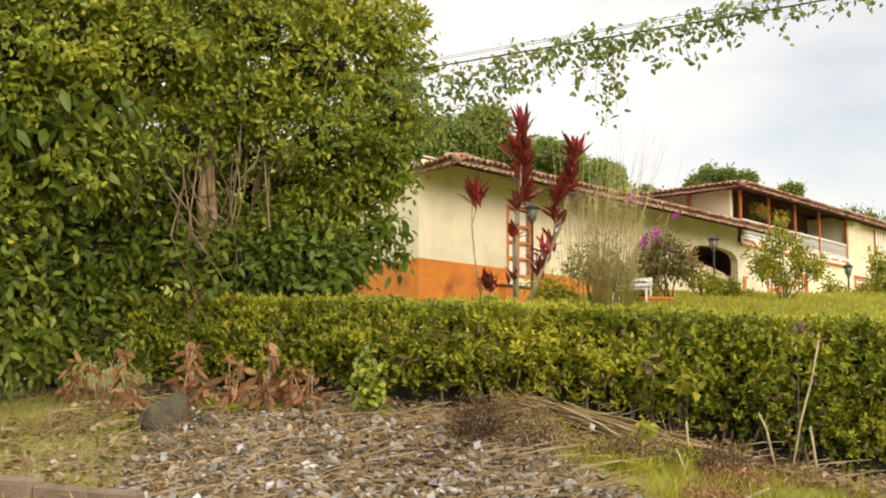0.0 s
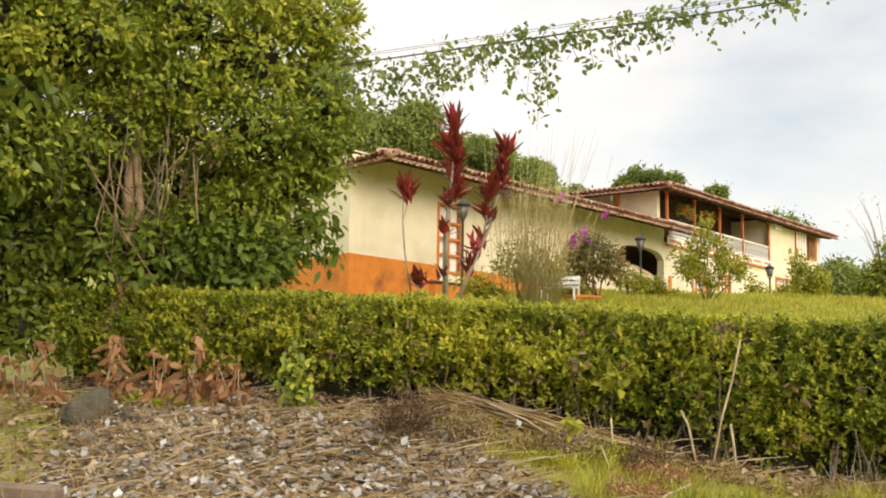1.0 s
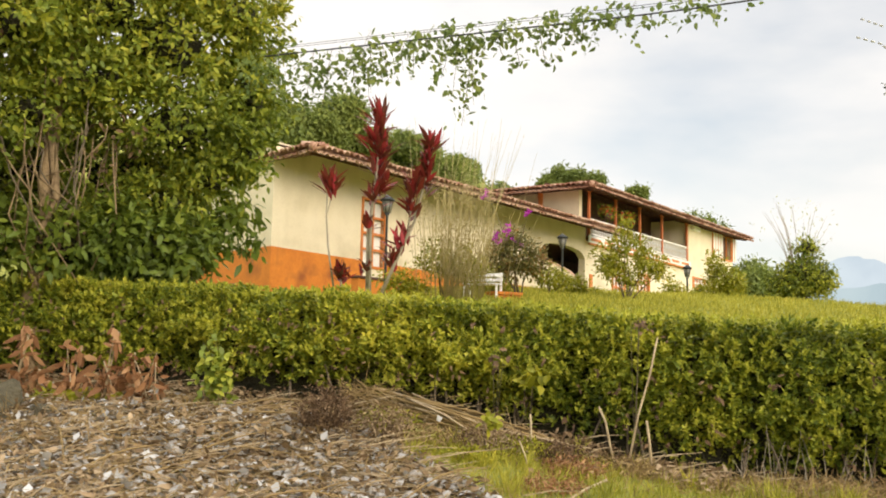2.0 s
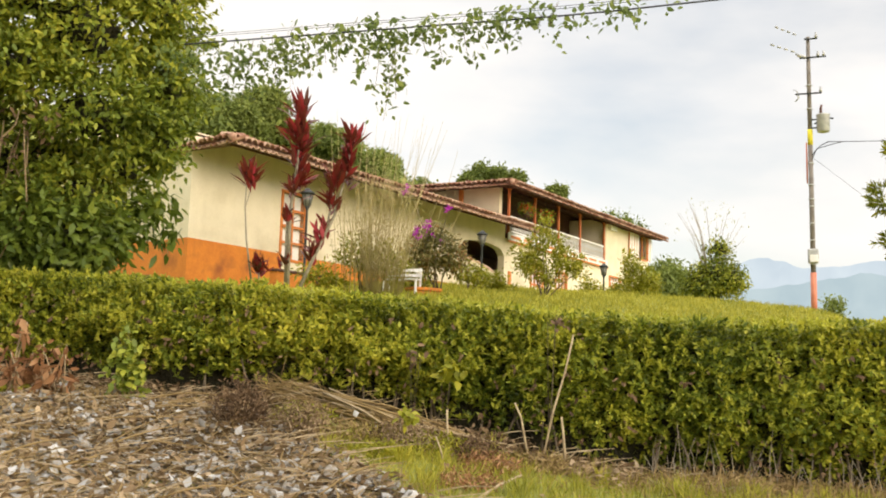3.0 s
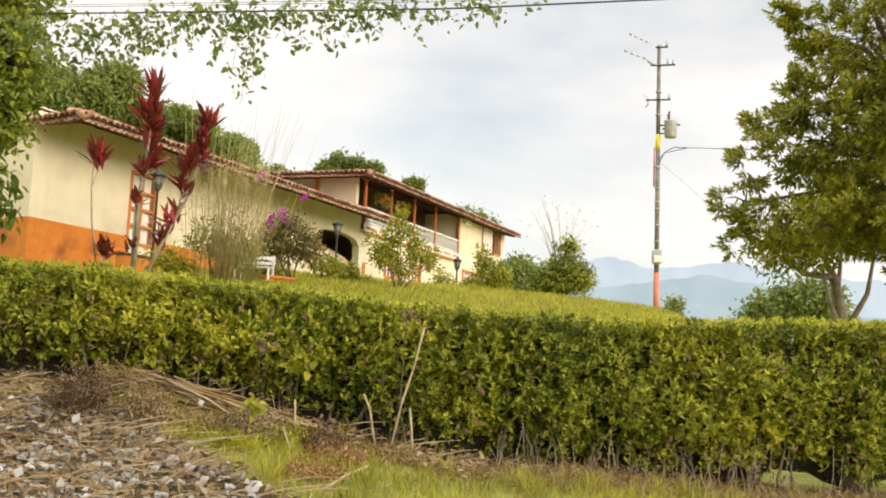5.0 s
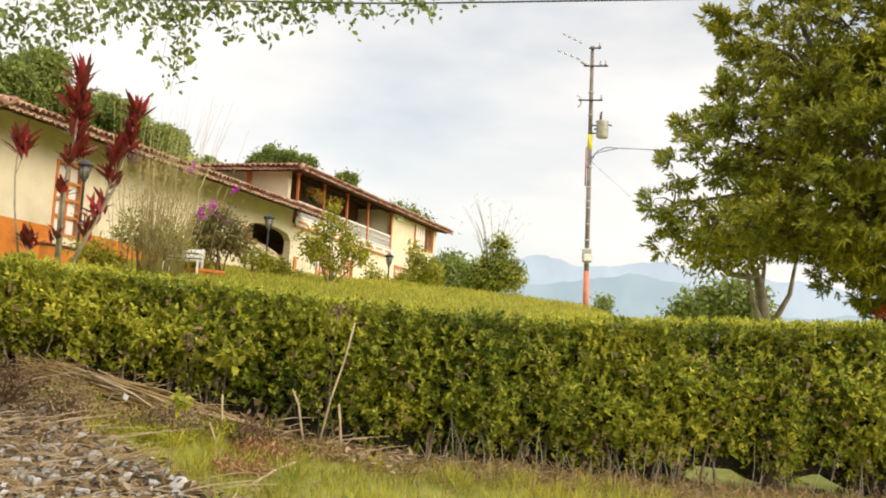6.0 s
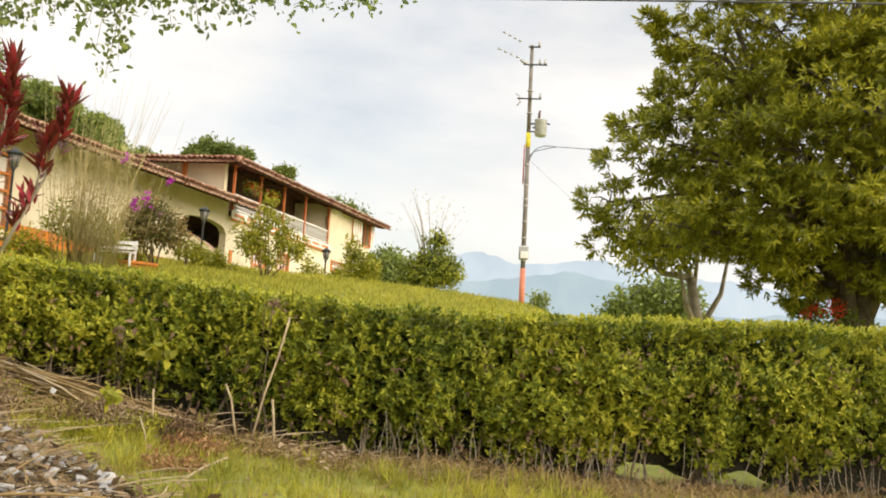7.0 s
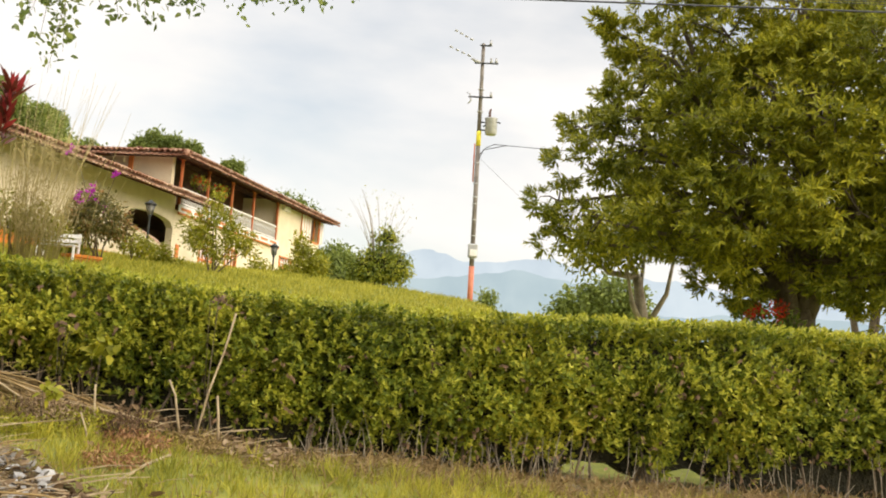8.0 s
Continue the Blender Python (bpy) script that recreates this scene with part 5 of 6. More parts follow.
# ---- utility pole ----
def build_pole():
    x, y = on_bearing(31.77, 45)
    z0 = gz(x, y) - 0.2
    t = thing("utility_pole", pose(x, y, z0, 0, 0, -32) @ pose(0, 0, 0, 0, -0.9), "tall weathered utility pole with transformer and meter box", "utility pole")
    H = 15.85 - z0

    def seg(name, a, b, r0, r1, mat, label=""):
        return tube_part(name, [[((0, 0, a), r0), ((0, 0, b), r1)]], mat, t, label, 12)
    seg("pole_base", 0, H - 9.9, 0.125, 0.122, M_POLE_RED, "faded red painted pole base")
    seg("shaft", H - 9.899, H - 4.601, 0.106, 0.096, M_POLE)
    seg("marker_band", H - 4.6, H - 3.95, 0.110, 0.108, M_POLE_YEL, "bright yellow marker band")
    seg("shaft", H - 3.949, H, 0.092, 0.078, M_POLE)
    for z in (9.6, 8.6, 7.9, 7.2, 6.9, 6.3, 5.4, 3.1, 2.1):
        seg("steel_strap", H - z, H - z + 0.05, 0.128, 0.128, M_STEEL, "thin grey steel strap")
    tube_part("conduit", [[((-0.15, 0.02, H - 6.2), 0.035), ((-0.15, 0.02, H - 4.5), 0.03)]], M_POLE_RED, t, "pinkish cable conduit", 7)
    mb = part("meter_box", box(bmesh.new(), -0.20, 0.22, -0.32, -0.12, H - 9.55, H - 8.95, 0.04), M_STEEL, t, "grey meter box strapped to the pole")
    part("box_cover", box(bmesh.new(), -0.12, 0.2, -0.36, -0.322, H - 9.5, H - 9.2, 0.03), M_WHITE, mb)
    tr = new("transformer")
    tr.parent = t
    tr["label"] = "pale grey can transformer"
    tr.location = (0.52, -0.05, H - 4.1)
    tube_part("tank", [[((0, 0, 0), 0.22), ((0, 0, 0.05), 0.26), ((0, 0, 0.66), 0.26), ((0, 0, 0.7), 0.28), ((0, 0, 0.74), 0.28), ((0, 0, 0.78), 0.16)]], M_STEEL, tr, "", 16)
    tube_part("bushing", [[((-0.08, 0, 0.77), 0.04), ((-0.08, 0, 0.85), 0.07), ((-0.08, 0, 0.9), 0.04), ((-0.08, 0, 0.97), 0.07), ((-0.08, 0, 1.03), 0.04), ((-0.04, 0, 1.15), 0.05)]], M_DARKWOOD, tr, "dark ribbed porcelain bushing", 8)
    tube_part("bracket", [[((-0.45, 0, 0.2), 0.03), ((-0.24, 0, 0.2), 0.03)], [((-0.45, 0, 0.55), 0.03), ((-0.24, 0, 0.55), 0.03)]], M_IRON, tr, "", 6)
    for path in ([((0.25, -0.1, 0.56), 0.025), ((0.4, -0.12, 0.52), 0.035)], [((-0.24, -0.1, 0.4), 0.025), ((-0.34, -0.1, 0.34), 0.04)]):
        tube_part("side_terminal", [path], M_IRON, tr, "", 6)

    def arm(z, x0, x1, pins):
        a = part("crossarm", box(bmesh.new(), x0, x1, -0.16, -0.10, z - 0.03, z + 0.03, 0.01), M_IRON, t)
        for px in pins:
            tube_part("insulator", [[((px, -0.13, z + 0.03), 0.04), ((px, -0.13, z + 0.09), 0.075), ((px, -0.13, z + 0.14), 0.04), ((px, -0.13, z + 0.24), 0.05)]], M_STEEL, a, "grey pin insulator", 8)
    arm(H - 0.12, -0.15, 0.38, (0.32,))
    arm(H - 0.92, -0.35, 0.7, (0.38, 0.6))
    arm(H - 2.45, -0.55, 0.5, (0.45,))
    tube_part("fuse_cutout", [[((-0.55, -0.1, H - 2.75), 0.03), ((-0.42, -0.1, H - 2.62), 0.04), ((-0.48, -0.1, H - 2.3), 0.03), ((-0.62, -0.1, H - 2.25), 0.025)]], M_STEEL, t, "fuse cutout on the crossarm", 6)
    tube_part("pole_fitting", [[((-0.08, -0.1, H - 0.9), 0.07), ((-0.3, -0.1, H - 0.82), 0.08), ((-0.5, -0.1, H - 0.7), 0.04)]], M_STEEL, t, "small grey fitting on the pole", 7)
    for dz, xe, ze in ((-0.12, -1.3, 0.55), (-0.85, -1.5, -0.2)):
        for k in range(4):
            f = 0.35 + 0.18 * k
            tube_part("strain_insulator", [[((xe * f, -0.1, H + dz + (ze - dz) * f), 0.03), ((xe * (f + 0.1), -0.1, H + dz + (ze - dz) * (f + 0.1)), 0.05)]], M_STEEL, t, "", 6)
    zc = H - 4.55
    tube_part("drip_loop", [[((0.05, -0.1, zc - 0.5), 0.022), ((0.35, -0.15, zc - 0.15), 0.018), ((0.7, -0.1, zc + 0.03), 0.018), ((1.2, -0.1, zc), 0.018)], [((0.05, -0.1, zc - 0.7), 0.018), ((0.25, -0.15, zc - 0.25), 0.018), ((0.8, -0.1, zc - 0.1), 0.018), ((1.2, -0.1, zc - 0.01), 0.018)]], M_WIRE, t, "black looped cable", 5)
    for name, pts in (("service_cable", [((1.2, -0.1, zc), 0.015), ((4.5, 0, zc - 0.1), 0.015), ((9, 0, zc - 0.05), 0.015), ((16, 0.5, zc + 0.2), 0.015)]), ("guy_wire", [((0.1, 0, zc - 0.6), 0.006), ((2.2, 0.3, zc - 2.4), 0.006), ((4.0, 0.5, zc - 4.2), 0.006)])):
        tube_part(name, [pts], M_WIRE, t, "", 5)


build_pole()


# ---- garden lamps ----
def lamp_post(az, d, top_elev, label):
    x, y = on_bearing(az, d)
    z0 = gz(x, y) - 0.05
    H = EYE + top_elev * d - z0
    t = thing("lamp_post", pose(x, y, z0), label, "lamp", "garden lamps")
    tube_part("post", [[((0, 0, 0), 0.10), ((0, 0, 0.12), 0.10), ((0, 0, 0.2), 0.045), ((0, 0, H - 0.6), 0.036), ((0, 0, H - 0.5), 0.08)]], M_IRON, t, "", 10)
    tube_part("lantern_glass", [[((0, 0, H - 0.48), 0.085), ((0, 0, H - 0.14), 0.16)]], M_GLASS_LAMP, t, "pale tapered lantern glass", 6)
    for k in range(6):
        a = math.pi * k / 3
        tube_part("lantern_bar", [[((0.09 * math.cos(a), 0.09 * math.sin(a), H - 0.5), 0.013), ((0.17 * math.cos(a), 0.17 * math.sin(a), H - 0.12), 0.013)]], M_IRON, t, "", 4)
    tube_part("lantern_cap", [[((0, 0, H - 0.13), 0.22), ((0, 0, H - 0.08), 0.22), ((0, 0, H - 0.02), 0.12), ((0, 0, H + 0.06), 0.03)]], M_IRON, t, "", 8)


lamp_post(4.55, 31, 0.1655, "black lantern lamp post beside the orange lattice window")
lamp_post(14.25, 40, 0.1315, "black lantern lamp post in front of the arch")
lamp_post(20.92, 48, 0.1025, "black lantern lamp post on the upper lawn")


# ---- red cordylines ----
def straps(centre, axis, n, length, width, rng_up):
    """A rosette of long strap leaves round an axis."""
    ang = RNG.uniform(0, 2 * math.pi, n)
    tilt = RNG.uniform(*rng_up, n)
    d = np.stack((np.cos(ang) * np.cos(tilt), np.sin(ang) * np.cos(tilt), np.sin(tilt)), 1)
    base = np.array(centre) + RNG.uniform(-0.62, 0.05, n)[:, None] * np.array(axis) * length * 0.9 + RNG.normal(0, 0.05, (n, 3))
    ln = length * RNG.uniform(0.7, 1.15, n)
    return leaves(base, d, np.array((0, 0, 1.0)) + RNG.normal(0, 0.2, (n, 3)), ln, width)


def cordyline(x, y, label, stems, heads):
    z0 = gz(x, y) - 0.05
    t = thing("red_cordyline", pose(x, y, z0), label, "shrub")
    for s in stems:
        tube_part("stem", [[((a - x, b - y, max(c - z0, 0)), r) for (a, b, c), r in s]], M_BARK_PALE, t, "pale bare cordyline stem", 7)
    for (a, b, c), n, ln in heads:
        v, f = straps((a - x, b - y, c - z0), (0, 0, 1), int(n * 1.05), ln * 1.22, 0.12, (0.35, 1.45))
        ob = fast_mesh("leaf_rosette", v, f, M_RED, t, "dark red strap-shaped leaves")
        ob["kind"] = "stuff"


B1 = (1.68, 25.95, 3.4)
cordyline(1.68, 25.95, "tall cordyline with dark crimson leaf plumes on pale stems",
    [[(B1, 0.05), ((1.66, 25.95, 5.2), 0.04), ((1.78, 25.94, 6.6), 0.032), ((1.82, 25.94, 7.9), 0.02)],
     [((1.62, 26.0, 3.4), 0.04), ((1.60, 26.0, 5.0), 0.035), ((1.72, 26, 6.0), 0.02)],
     [((1.95, 25.9, 3.4), 0.05), ((2.3, 25.88, 4.25), 0.045), ((2.75, 25.85, 5.3), 0.035), ((3.05, 25.82, 6.6), 0.03), ((3.1, 25.82, 7.3), 0.02)],
     [((2.55, 25.86, 4.85), 0.03), ((2.65, 25.86, 5.5), 0.025), ((2.72, 25.86, 6.1), 0.02)]],
    [((1.84, 25.94, 7.85), 42, 0.55), ((1.7, 25.9, 7.35), 34, 0.5), ((1.9, 25.94, 7.2), 36, 0.52), ((1.8, 25.94, 6.7), 30, 0.5), ((1.9, 25.93, 6.2), 26, 0.45), ((1.75, 25.93, 5.95), 20, 0.45), ((1.62, 25.95, 5.2), 14, 0.3), ((1.6, 25.95, 4.1), 12, 0.3),
     ((3.1, 25.82, 7.25), 36, 0.5), ((3.05, 25.82, 6.75), 24, 0.42), ((3.0, 25.82, 6.35), 24, 0.45), ((2.72, 25.85, 6.2), 34, 0.55), ((2.65, 25.85, 5.65), 26, 0.42), ((2.42, 25.87, 4.75), 18, 0.42), ((2.2, 25.88, 4.3), 16, 0.45), ((2.55, 25.87, 4.95), 10, 0.35)])
cordyline(0.84, 25.99, "slender single-stemmed cordyline with a bronze red tuft",
    [[((0.84, 25.99, 3.3), 0.028), ((0.62, 25.99, 4.6), 0.022), ((0.55, 25.99, 5.4), 0.018), ((0.56, 25.99, 6.0), 0.015)], [((0.55, 25.99, 5.35), 0.014), ((0.68, 25.99, 5.9), 0.01)]],
    [((0.6, 25.99, 6.2), 34, 0.5), ((0.72, 25.99, 6.1), 14, 0.42)])
cordyline(0.98, 25.7, "low dark red cordyline tuft beside the orange wall", [[((0.98, 25.7, 3.4), 0.03), ((0.95, 25.7, 3.9), 0.02)]], [((0.92, 25.7, 3.95), 28, 0.34), ((1.05, 25.7, 3.85), 16, 0.3)])


# ---- dry bamboo clump ----
def build_bamboo():
    x, y = on_bearing(8.4, 28)
    z0 = gz(x, y) - 0.05
    t = thing("dry_bamboo", pose(x, y, z0), "clump of tall thin straw-coloured bamboo canes", "bamboo")
    for k in range(125):
        bx, by = random.gauss(0, 0.42), random.gauss(0, 0.3)
        h = random.uniform(1.6, 3.6) if k % 3 else random.uniform(3.6, 5.2)
        tx = bx * 1.7 + random.gauss(0.12, 0.28) + (0.35 if h > 4 else 0)
        r = random.uniform(0.006, 0.011)
        tube_part("cane", [[((bx, by, 0), r), ((bx * 1.1 + (tx - bx) * 0.25, by, h * 0.5), r * 0.9), ((tx, by + random.gauss(0, 0.1), h), r * 0.35)]], M_CANE, t, sides=4)
    n = 2200
    f = RNG.uniform(0.15, 0.75, n)
    c = np.stack((RNG.normal(0.05, 0.48, n) * (0.8 + 0.5 * f), RNG.normal(0, 0.35, n), f * 4.2), 1)
    along = RNG.normal(0, 0.6, (n, 3)) + np.array((0, 0, 0.6))
    ob = fast_mesh("dry_foliage", *leaves(c, along, RNG.normal(0, 1, (n, 3)), RNG.uniform(0.10, 0.26, n), 0.014), M_CANE, t, "thin dry bamboo leaves")
    ob["kind"] = "stuff"


build_bamboo()
shrub("garden_shrub", 7.7, 29, "low yellow green shrub at the foot of the bamboo", [lobe(7.3, 29, 0.105, 0.5, 0.5, 0.55), lobe(8.6, 29, 0.10, 0.6, 0.5, 0.55), lobe(9.4, 29, 0.095, 0.45, 0.5, 0.4)], 0.11, 0.045, 420, 7, M_YELLOW, 4)
b_ = shrub("bougainvillea", 11.8, 32, "bougainvillea bush with magenta flowers and reddish leaves", [lobe(11.7, 32, 0.112, 0.85, 0.7, 0.62), lobe(10.9, 32, 0.108, 0.55, 0.5, 0.45), lobe(12.6, 32, 0.105, 0.5, 0.5, 0.5), lobe(11.4, 32, 0.128, 0.45, 0.4, 0.3)], 0.13, 0.06, 620, 7, M_BOUG_LEAF, 5)
ox, oy = on_bearing(11.8, 32)
oz = gz(ox, oy) - 0.05
mg = [(10.7, 0.129, 0.10, 13), (11.1, 0.136, 0.07, 8), (11.45, 0.127, 0.08, 3), (12.35, 0.153, 0.05, 5), (10.05, 0.171, 0.06, 6), (12.0, 0.118, 0.1, 3)]
cc = np.concatenate([np.array((on_bearing(a, 31.6)[0] - ox, on_bearing(a, 31.6)[1] - oy, EYE + e * 31.6 - oz)) + RNG.normal(0, r, (n, 3)) for a, e, r, n in mg])
fast_mesh("bract", *sprays(cc, unit(RNG.normal(0, 1, cc.shape)), 5, 0.03, 0.085, 0.07, 0.0), M_MAGENTA, b_, "bright magenta bracts")["kind"] = "stuff"
tube_part("long_shoot", [[((0, 0, 1.6), 0.012), ((0.2, -0.2, 2.4), 0.01), ((on_bearing(12.35, 31.6)[0] - ox, on_bearing(12.35, 31.6)[1] - oy, EYE + 0.153 * 31.6 - oz), 0.006)], [((-0.3, 0, 1.6), 0.012), ((-0.7, -0.2, 2.6), 0.01), ((on_bearing(10.05, 31.6)[0] - ox, on_bearing(10.05, 31.6)[1] - oy, EYE + 0.171 * 31.6 - oz), 0.006)]], M_BARK, b_)
shrub("garden_shrub", 17.7, 36, "open yellow green garden bush on thin stems", [lobe(16.6, 36, 0.112, 0.5, 0.45, 0.42), lobe(17.7, 36, 0.124, 0.6, 0.5, 0.40), lobe(18.9, 36, 0.108, 0.6, 0.5, 0.42), lobe(17.6, 36, 0.143, 0.16, 0.16, 0.24), lobe(19.6, 36, 0.097, 0.32, 0.3, 0.25), lobe(18.0, 36, 0.09, 0.45, 0.4, 0.28), lobe(17.0, 36, 0.10, 0.5, 0.5, 0.4)], 0.14, 0.06, 500, 7, M_YELLOW, 7, spread=0.09)
shrub("garden_shrub", 22.8, 49, "loose pale green shrub before the house wall", [lobe(22.7, 49, 0.088, 0.85, 0.7, 0.7), lobe(23.2, 49, 0.082, 0.8, 0.7, 0.6), lobe(22.4, 49, 0.105, 0.35, 0.3, 0.5)], 0.2, 0.08, 380, 7, M_YELLOW, 5, spread=0.15)
bb = shrub("lawn_bush", 26.7, 44, "rounded green bush with long thin whips on top", [lobe(26.8, 44, 0.093, 1.0, 0.9, 0.75), lobe(26.0, 44, 0.085, 0.8, 0.8, 0.6), lobe(27.6, 44, 0.088, 0.7, 0.7, 0.7), lobe(27.0, 44, 0.118, 0.55, 0.5, 0.4)], 0.16, 0.07, 800, 8, M_HEDGE, 6, spread=0.12, core=True)
for k in range(22):
    h, dx = random.uniform(2.4, 4.4), random.gauss(0, 0.75)
    tube_part("whip", [[((dx * 0.3, 0, 1.4), 0.016), ((dx * 0.7, 0, h * 0.75), 0.01), ((dx * 1.2, 0, h), 0.004)]], M_BARK_PALE, bb, sides=4)
wv = np.array([(random.gauss(0, 0.8), random.gauss(0, 0.3), random.uniform(2.4, 4.2)) for _ in range(70)])
fast_mesh("whip_leaf", *sprays(wv, np.tile((0, 0, 1.0), (70, 1)), 2, 0.06, 0.11, 0.035, 0.0), M_HEDGE_TIP, bb, "sparse young leaves")["kind"] = "stuff"
for az, d, e, r in ((13.6, 37, 0.092, 0.5), (15.0, 38, 0.083, 0.4), (20.2, 44, 0.079, 0.5), (21.7, 46, 0.077, 0.4), (5.3, 28, 0.083, 0.5), (10.4, 33, 0.085, 0.5)):
    shrub("garden_plant", az, d, "low leafy green plant in the garden bed", [lobe(az, d, e, r, r, r * 0.7), lobe(az + 0.7, d, e - 0.006, r * 0.7, r * 0.7, r * 0.5)], 0.14, 0.055, 150, 7, M_YELLOW, 3)
rf = shrub("flowering_shrub", 47.7, 18.6, "green shrub topped with red flower heads", [lobe(47.7, 18.6, 0.052, 0.6, 0.5, 0.35), lobe(49, 18.6, 0.045, 0.5, 0.5, 0.3)], 0.12, 0.045, 260, 7, M_BROAD, 4)
fx, fy = on_bearing(47.7, 18.6)
fz = gz(fx, fy) - 0.05
fl = np.array([(on_bearing(a, 18.3)[0] - fx, on_bearing(a, 18.3)[1] - fy, EYE + e * 18.3 - fz) for a, e in ((47.9, 0.077), (47.4, 0.072), (48.2, 0.074), (46.6, 0.064), (48.1, 0.064), (47.0, 0.070))])
fast_mesh("red_flower_head", *sprays(np.repeat(fl, 9, 0) + RNG.normal(0, 0.05, (54, 3)), unit(RNG.normal(0, 1, (54, 3)) + np.array((0, 0, 1.0))), 6, 0.03, 0.07, 0.03, 0.0), M_REDFL, rf, "clusters of small red flowers")["kind"] = "stuff"

# ---- orange garden wall, bench and stair by the house ----
gw = thing("garden_wall", HOUSE @ pose(1.2, -2.6, 0), "low orange garden wall with a dark coping", "wall")
box_part("wall_body", (0, 3.4, 0, 0.3, -0.9, 0.12), M_DADO, gw)
box_part("coping", (-0.05, 3.45, -0.05, 0.35, 0.122, 0.2), M_DARKWOOD, gw, "dark red brown coping")
gw = thing("garden_wall", HOUSE @ pose(5.6, -2.8, 0), "low orange garden wall along the flower bed", "wall")
box_part("wall_body", (0, 8.5, 0, 0.3, -0.9, 0.05), M_DADO, gw)
box_part("coping", (-0.05, 8.55, -0.05, 0.35, 0.052, 0.12), M_DADO, gw)


def build_bench():
    x, y = on_bearing(9.9, 31.2)
    z0 = gz(x, y) - 0.02
    zb = 0.0
    t = thing("garden_bench", pose(x, y, z0, 0, 0, -25), "white painted garden bench on the lawn", "bench")
    for k in range(3):
        box_part("seat_slat", (-0.55, 0.55, -0.25 + k * 0.17, -0.11 + k * 0.17, zb + 0.42, zb + 0.46), M_WHITE, t, bevel=0.01)
    for k in range(2):
        box_part("back_slat", (-0.55, 0.55, 0.28, 0.31, zb + 0.55 + k * 0.15, zb + 0.65 + k * 0.15), M_WHITE, t, bevel=0.01)
    for sx in (-0.52, 0.46):
        for sy in (-0.25, 0.24):
            box_part("leg", (sx, sx + 0.06, sy, sy + 0.06, 0, zb + 0.415), M_WHITE, t, bevel=0.008)
        box_part("armrest", (sx - 0.01, sx + 0.07, -0.25, 0.3, zb + 0.64, zb + 0.68), M_WHITE, t, bevel=0.01)
        box_part("back_post", (sx, sx + 0.06, 0.315, 0.36, 0.02, zb + 0.82), M_WHITE, t, bevel=0.008)


build_bench()
x_, y_ = on_bearing(11.1, 31.5)
pt = thing("planter", pose(x_, y_, gz(x_, y_) - 0.05, 0, 0, 20), "low orange flower planter on the lawn", "planter")
zt_ = EYE + 0.0755 * 31.5 - gz(x_, y_) + 0.05
box_part("pot", (-0.45, 0.45, -0.25, 0.25, 0, zt_ - 0.1), M_DADO, pt, bevel=0.03)
box_part("rim", (-0.5, 0.5, -0.3, 0.3, zt_ - 0.098, zt_), M_DADO, pt, bevel=0.02)
st = thing("stair_wall", pose(0, 0, 0), "curved pinkish stair parapet by the arch", "stair")
for name, mat, dz0, dz1, th in (("parapet", M_WALL, -1.6, -0.10, 0.22), ("coping", M_PINK, -0.098, 0.0, 0.30)):
    bm = bmesh.new()
    rows_ = []
    for a, e in ((13.2, 0.108), (13.8, 0.105), (14.3, 0.101), (14.75, 0.0965), (15.1, 0.0905), (15.4, 0.084), (15.6, 0.078)):
        x, y = on_bearing(a, 43.5)
        z = EYE + e * 43.5
        ux, uy = math.sin(radians(a)), math.cos(radians(a))
        rows_.append([bm.verts.new((x - ux * th / 2, y - uy * th / 2, z + dz1)), bm.verts.new((x + ux * th / 2, y + uy * th / 2, z + dz1)), bm.verts.new((x + ux * th / 2, y + uy * th / 2, z + dz0)), bm.verts.new((x - ux * th / 2, y - uy * th / 2, z + dz0))])
    for a, b in zip(rows_, rows_[1:]):
        for j in range(4):
            bm.faces.new((a[j], a[(j + 1) % 4], b[(j + 1) % 4], b[j]))
    bm.faces.new(rows_[0]), bm.faces.new(rows_[-1][::-1])
    bmesh.ops.recalc_face_normals(bm, faces=bm.faces)
    part(name, bm, mat, st)

# hanging flower baskets on the balcony
for lx, r in ((24.2, 0.5), (26.6, 0.48)):
    t = thing("hanging_basket", HOUSE @ pose(lx, -0.05, 5.15), "hanging basket of green leaves and red flowers", "flower basket", "balcony baskets")
    tube_part("bowl", [[((0, 0, 0), 0.06), ((0, 0, 0.06), 0.2), ((0, 0, 0.28), 0.3)]], M_DARKWOOD, t, "", 10)
    for k in range(3):
        a = 2.1 * k
        tube_part("chain", [[((0.28 * math.cos(a), 0.28 * math.sin(a), 0.28), 0.008), ((0, 0, 1.2), 0.008)]], M_IRON, t, "", 4)
    p, o = lobes_shell([(0, 0, 0.4, r, 0.35, 0.28), (-0.35, 0, 0.42, 0.3, 0.3, 0.25), (0.35, 0, 0.38, 0.3, 0.3, 0.25)], 130, 0.4, 0.3)
    fast_mesh("foliage", *sprays(p, o, 6, 0.08, 0.14, 0.06, 0.3), M_TREE_L, t)["kind"] = "stuff"
    fast_mesh("flower", *sprays(p[:60], o[:60], 5, 0.05, 0.09, 0.06, 0.0), M_REDFL, t, "small red flowers")["kind"] = "stuff"


# ---- roadside litter and plants ----
def at_hedge(s, w):
    x, y = hedge_xy(s, w)
    x, y = float(x), float(y)
    return x, y, gz(x, y)


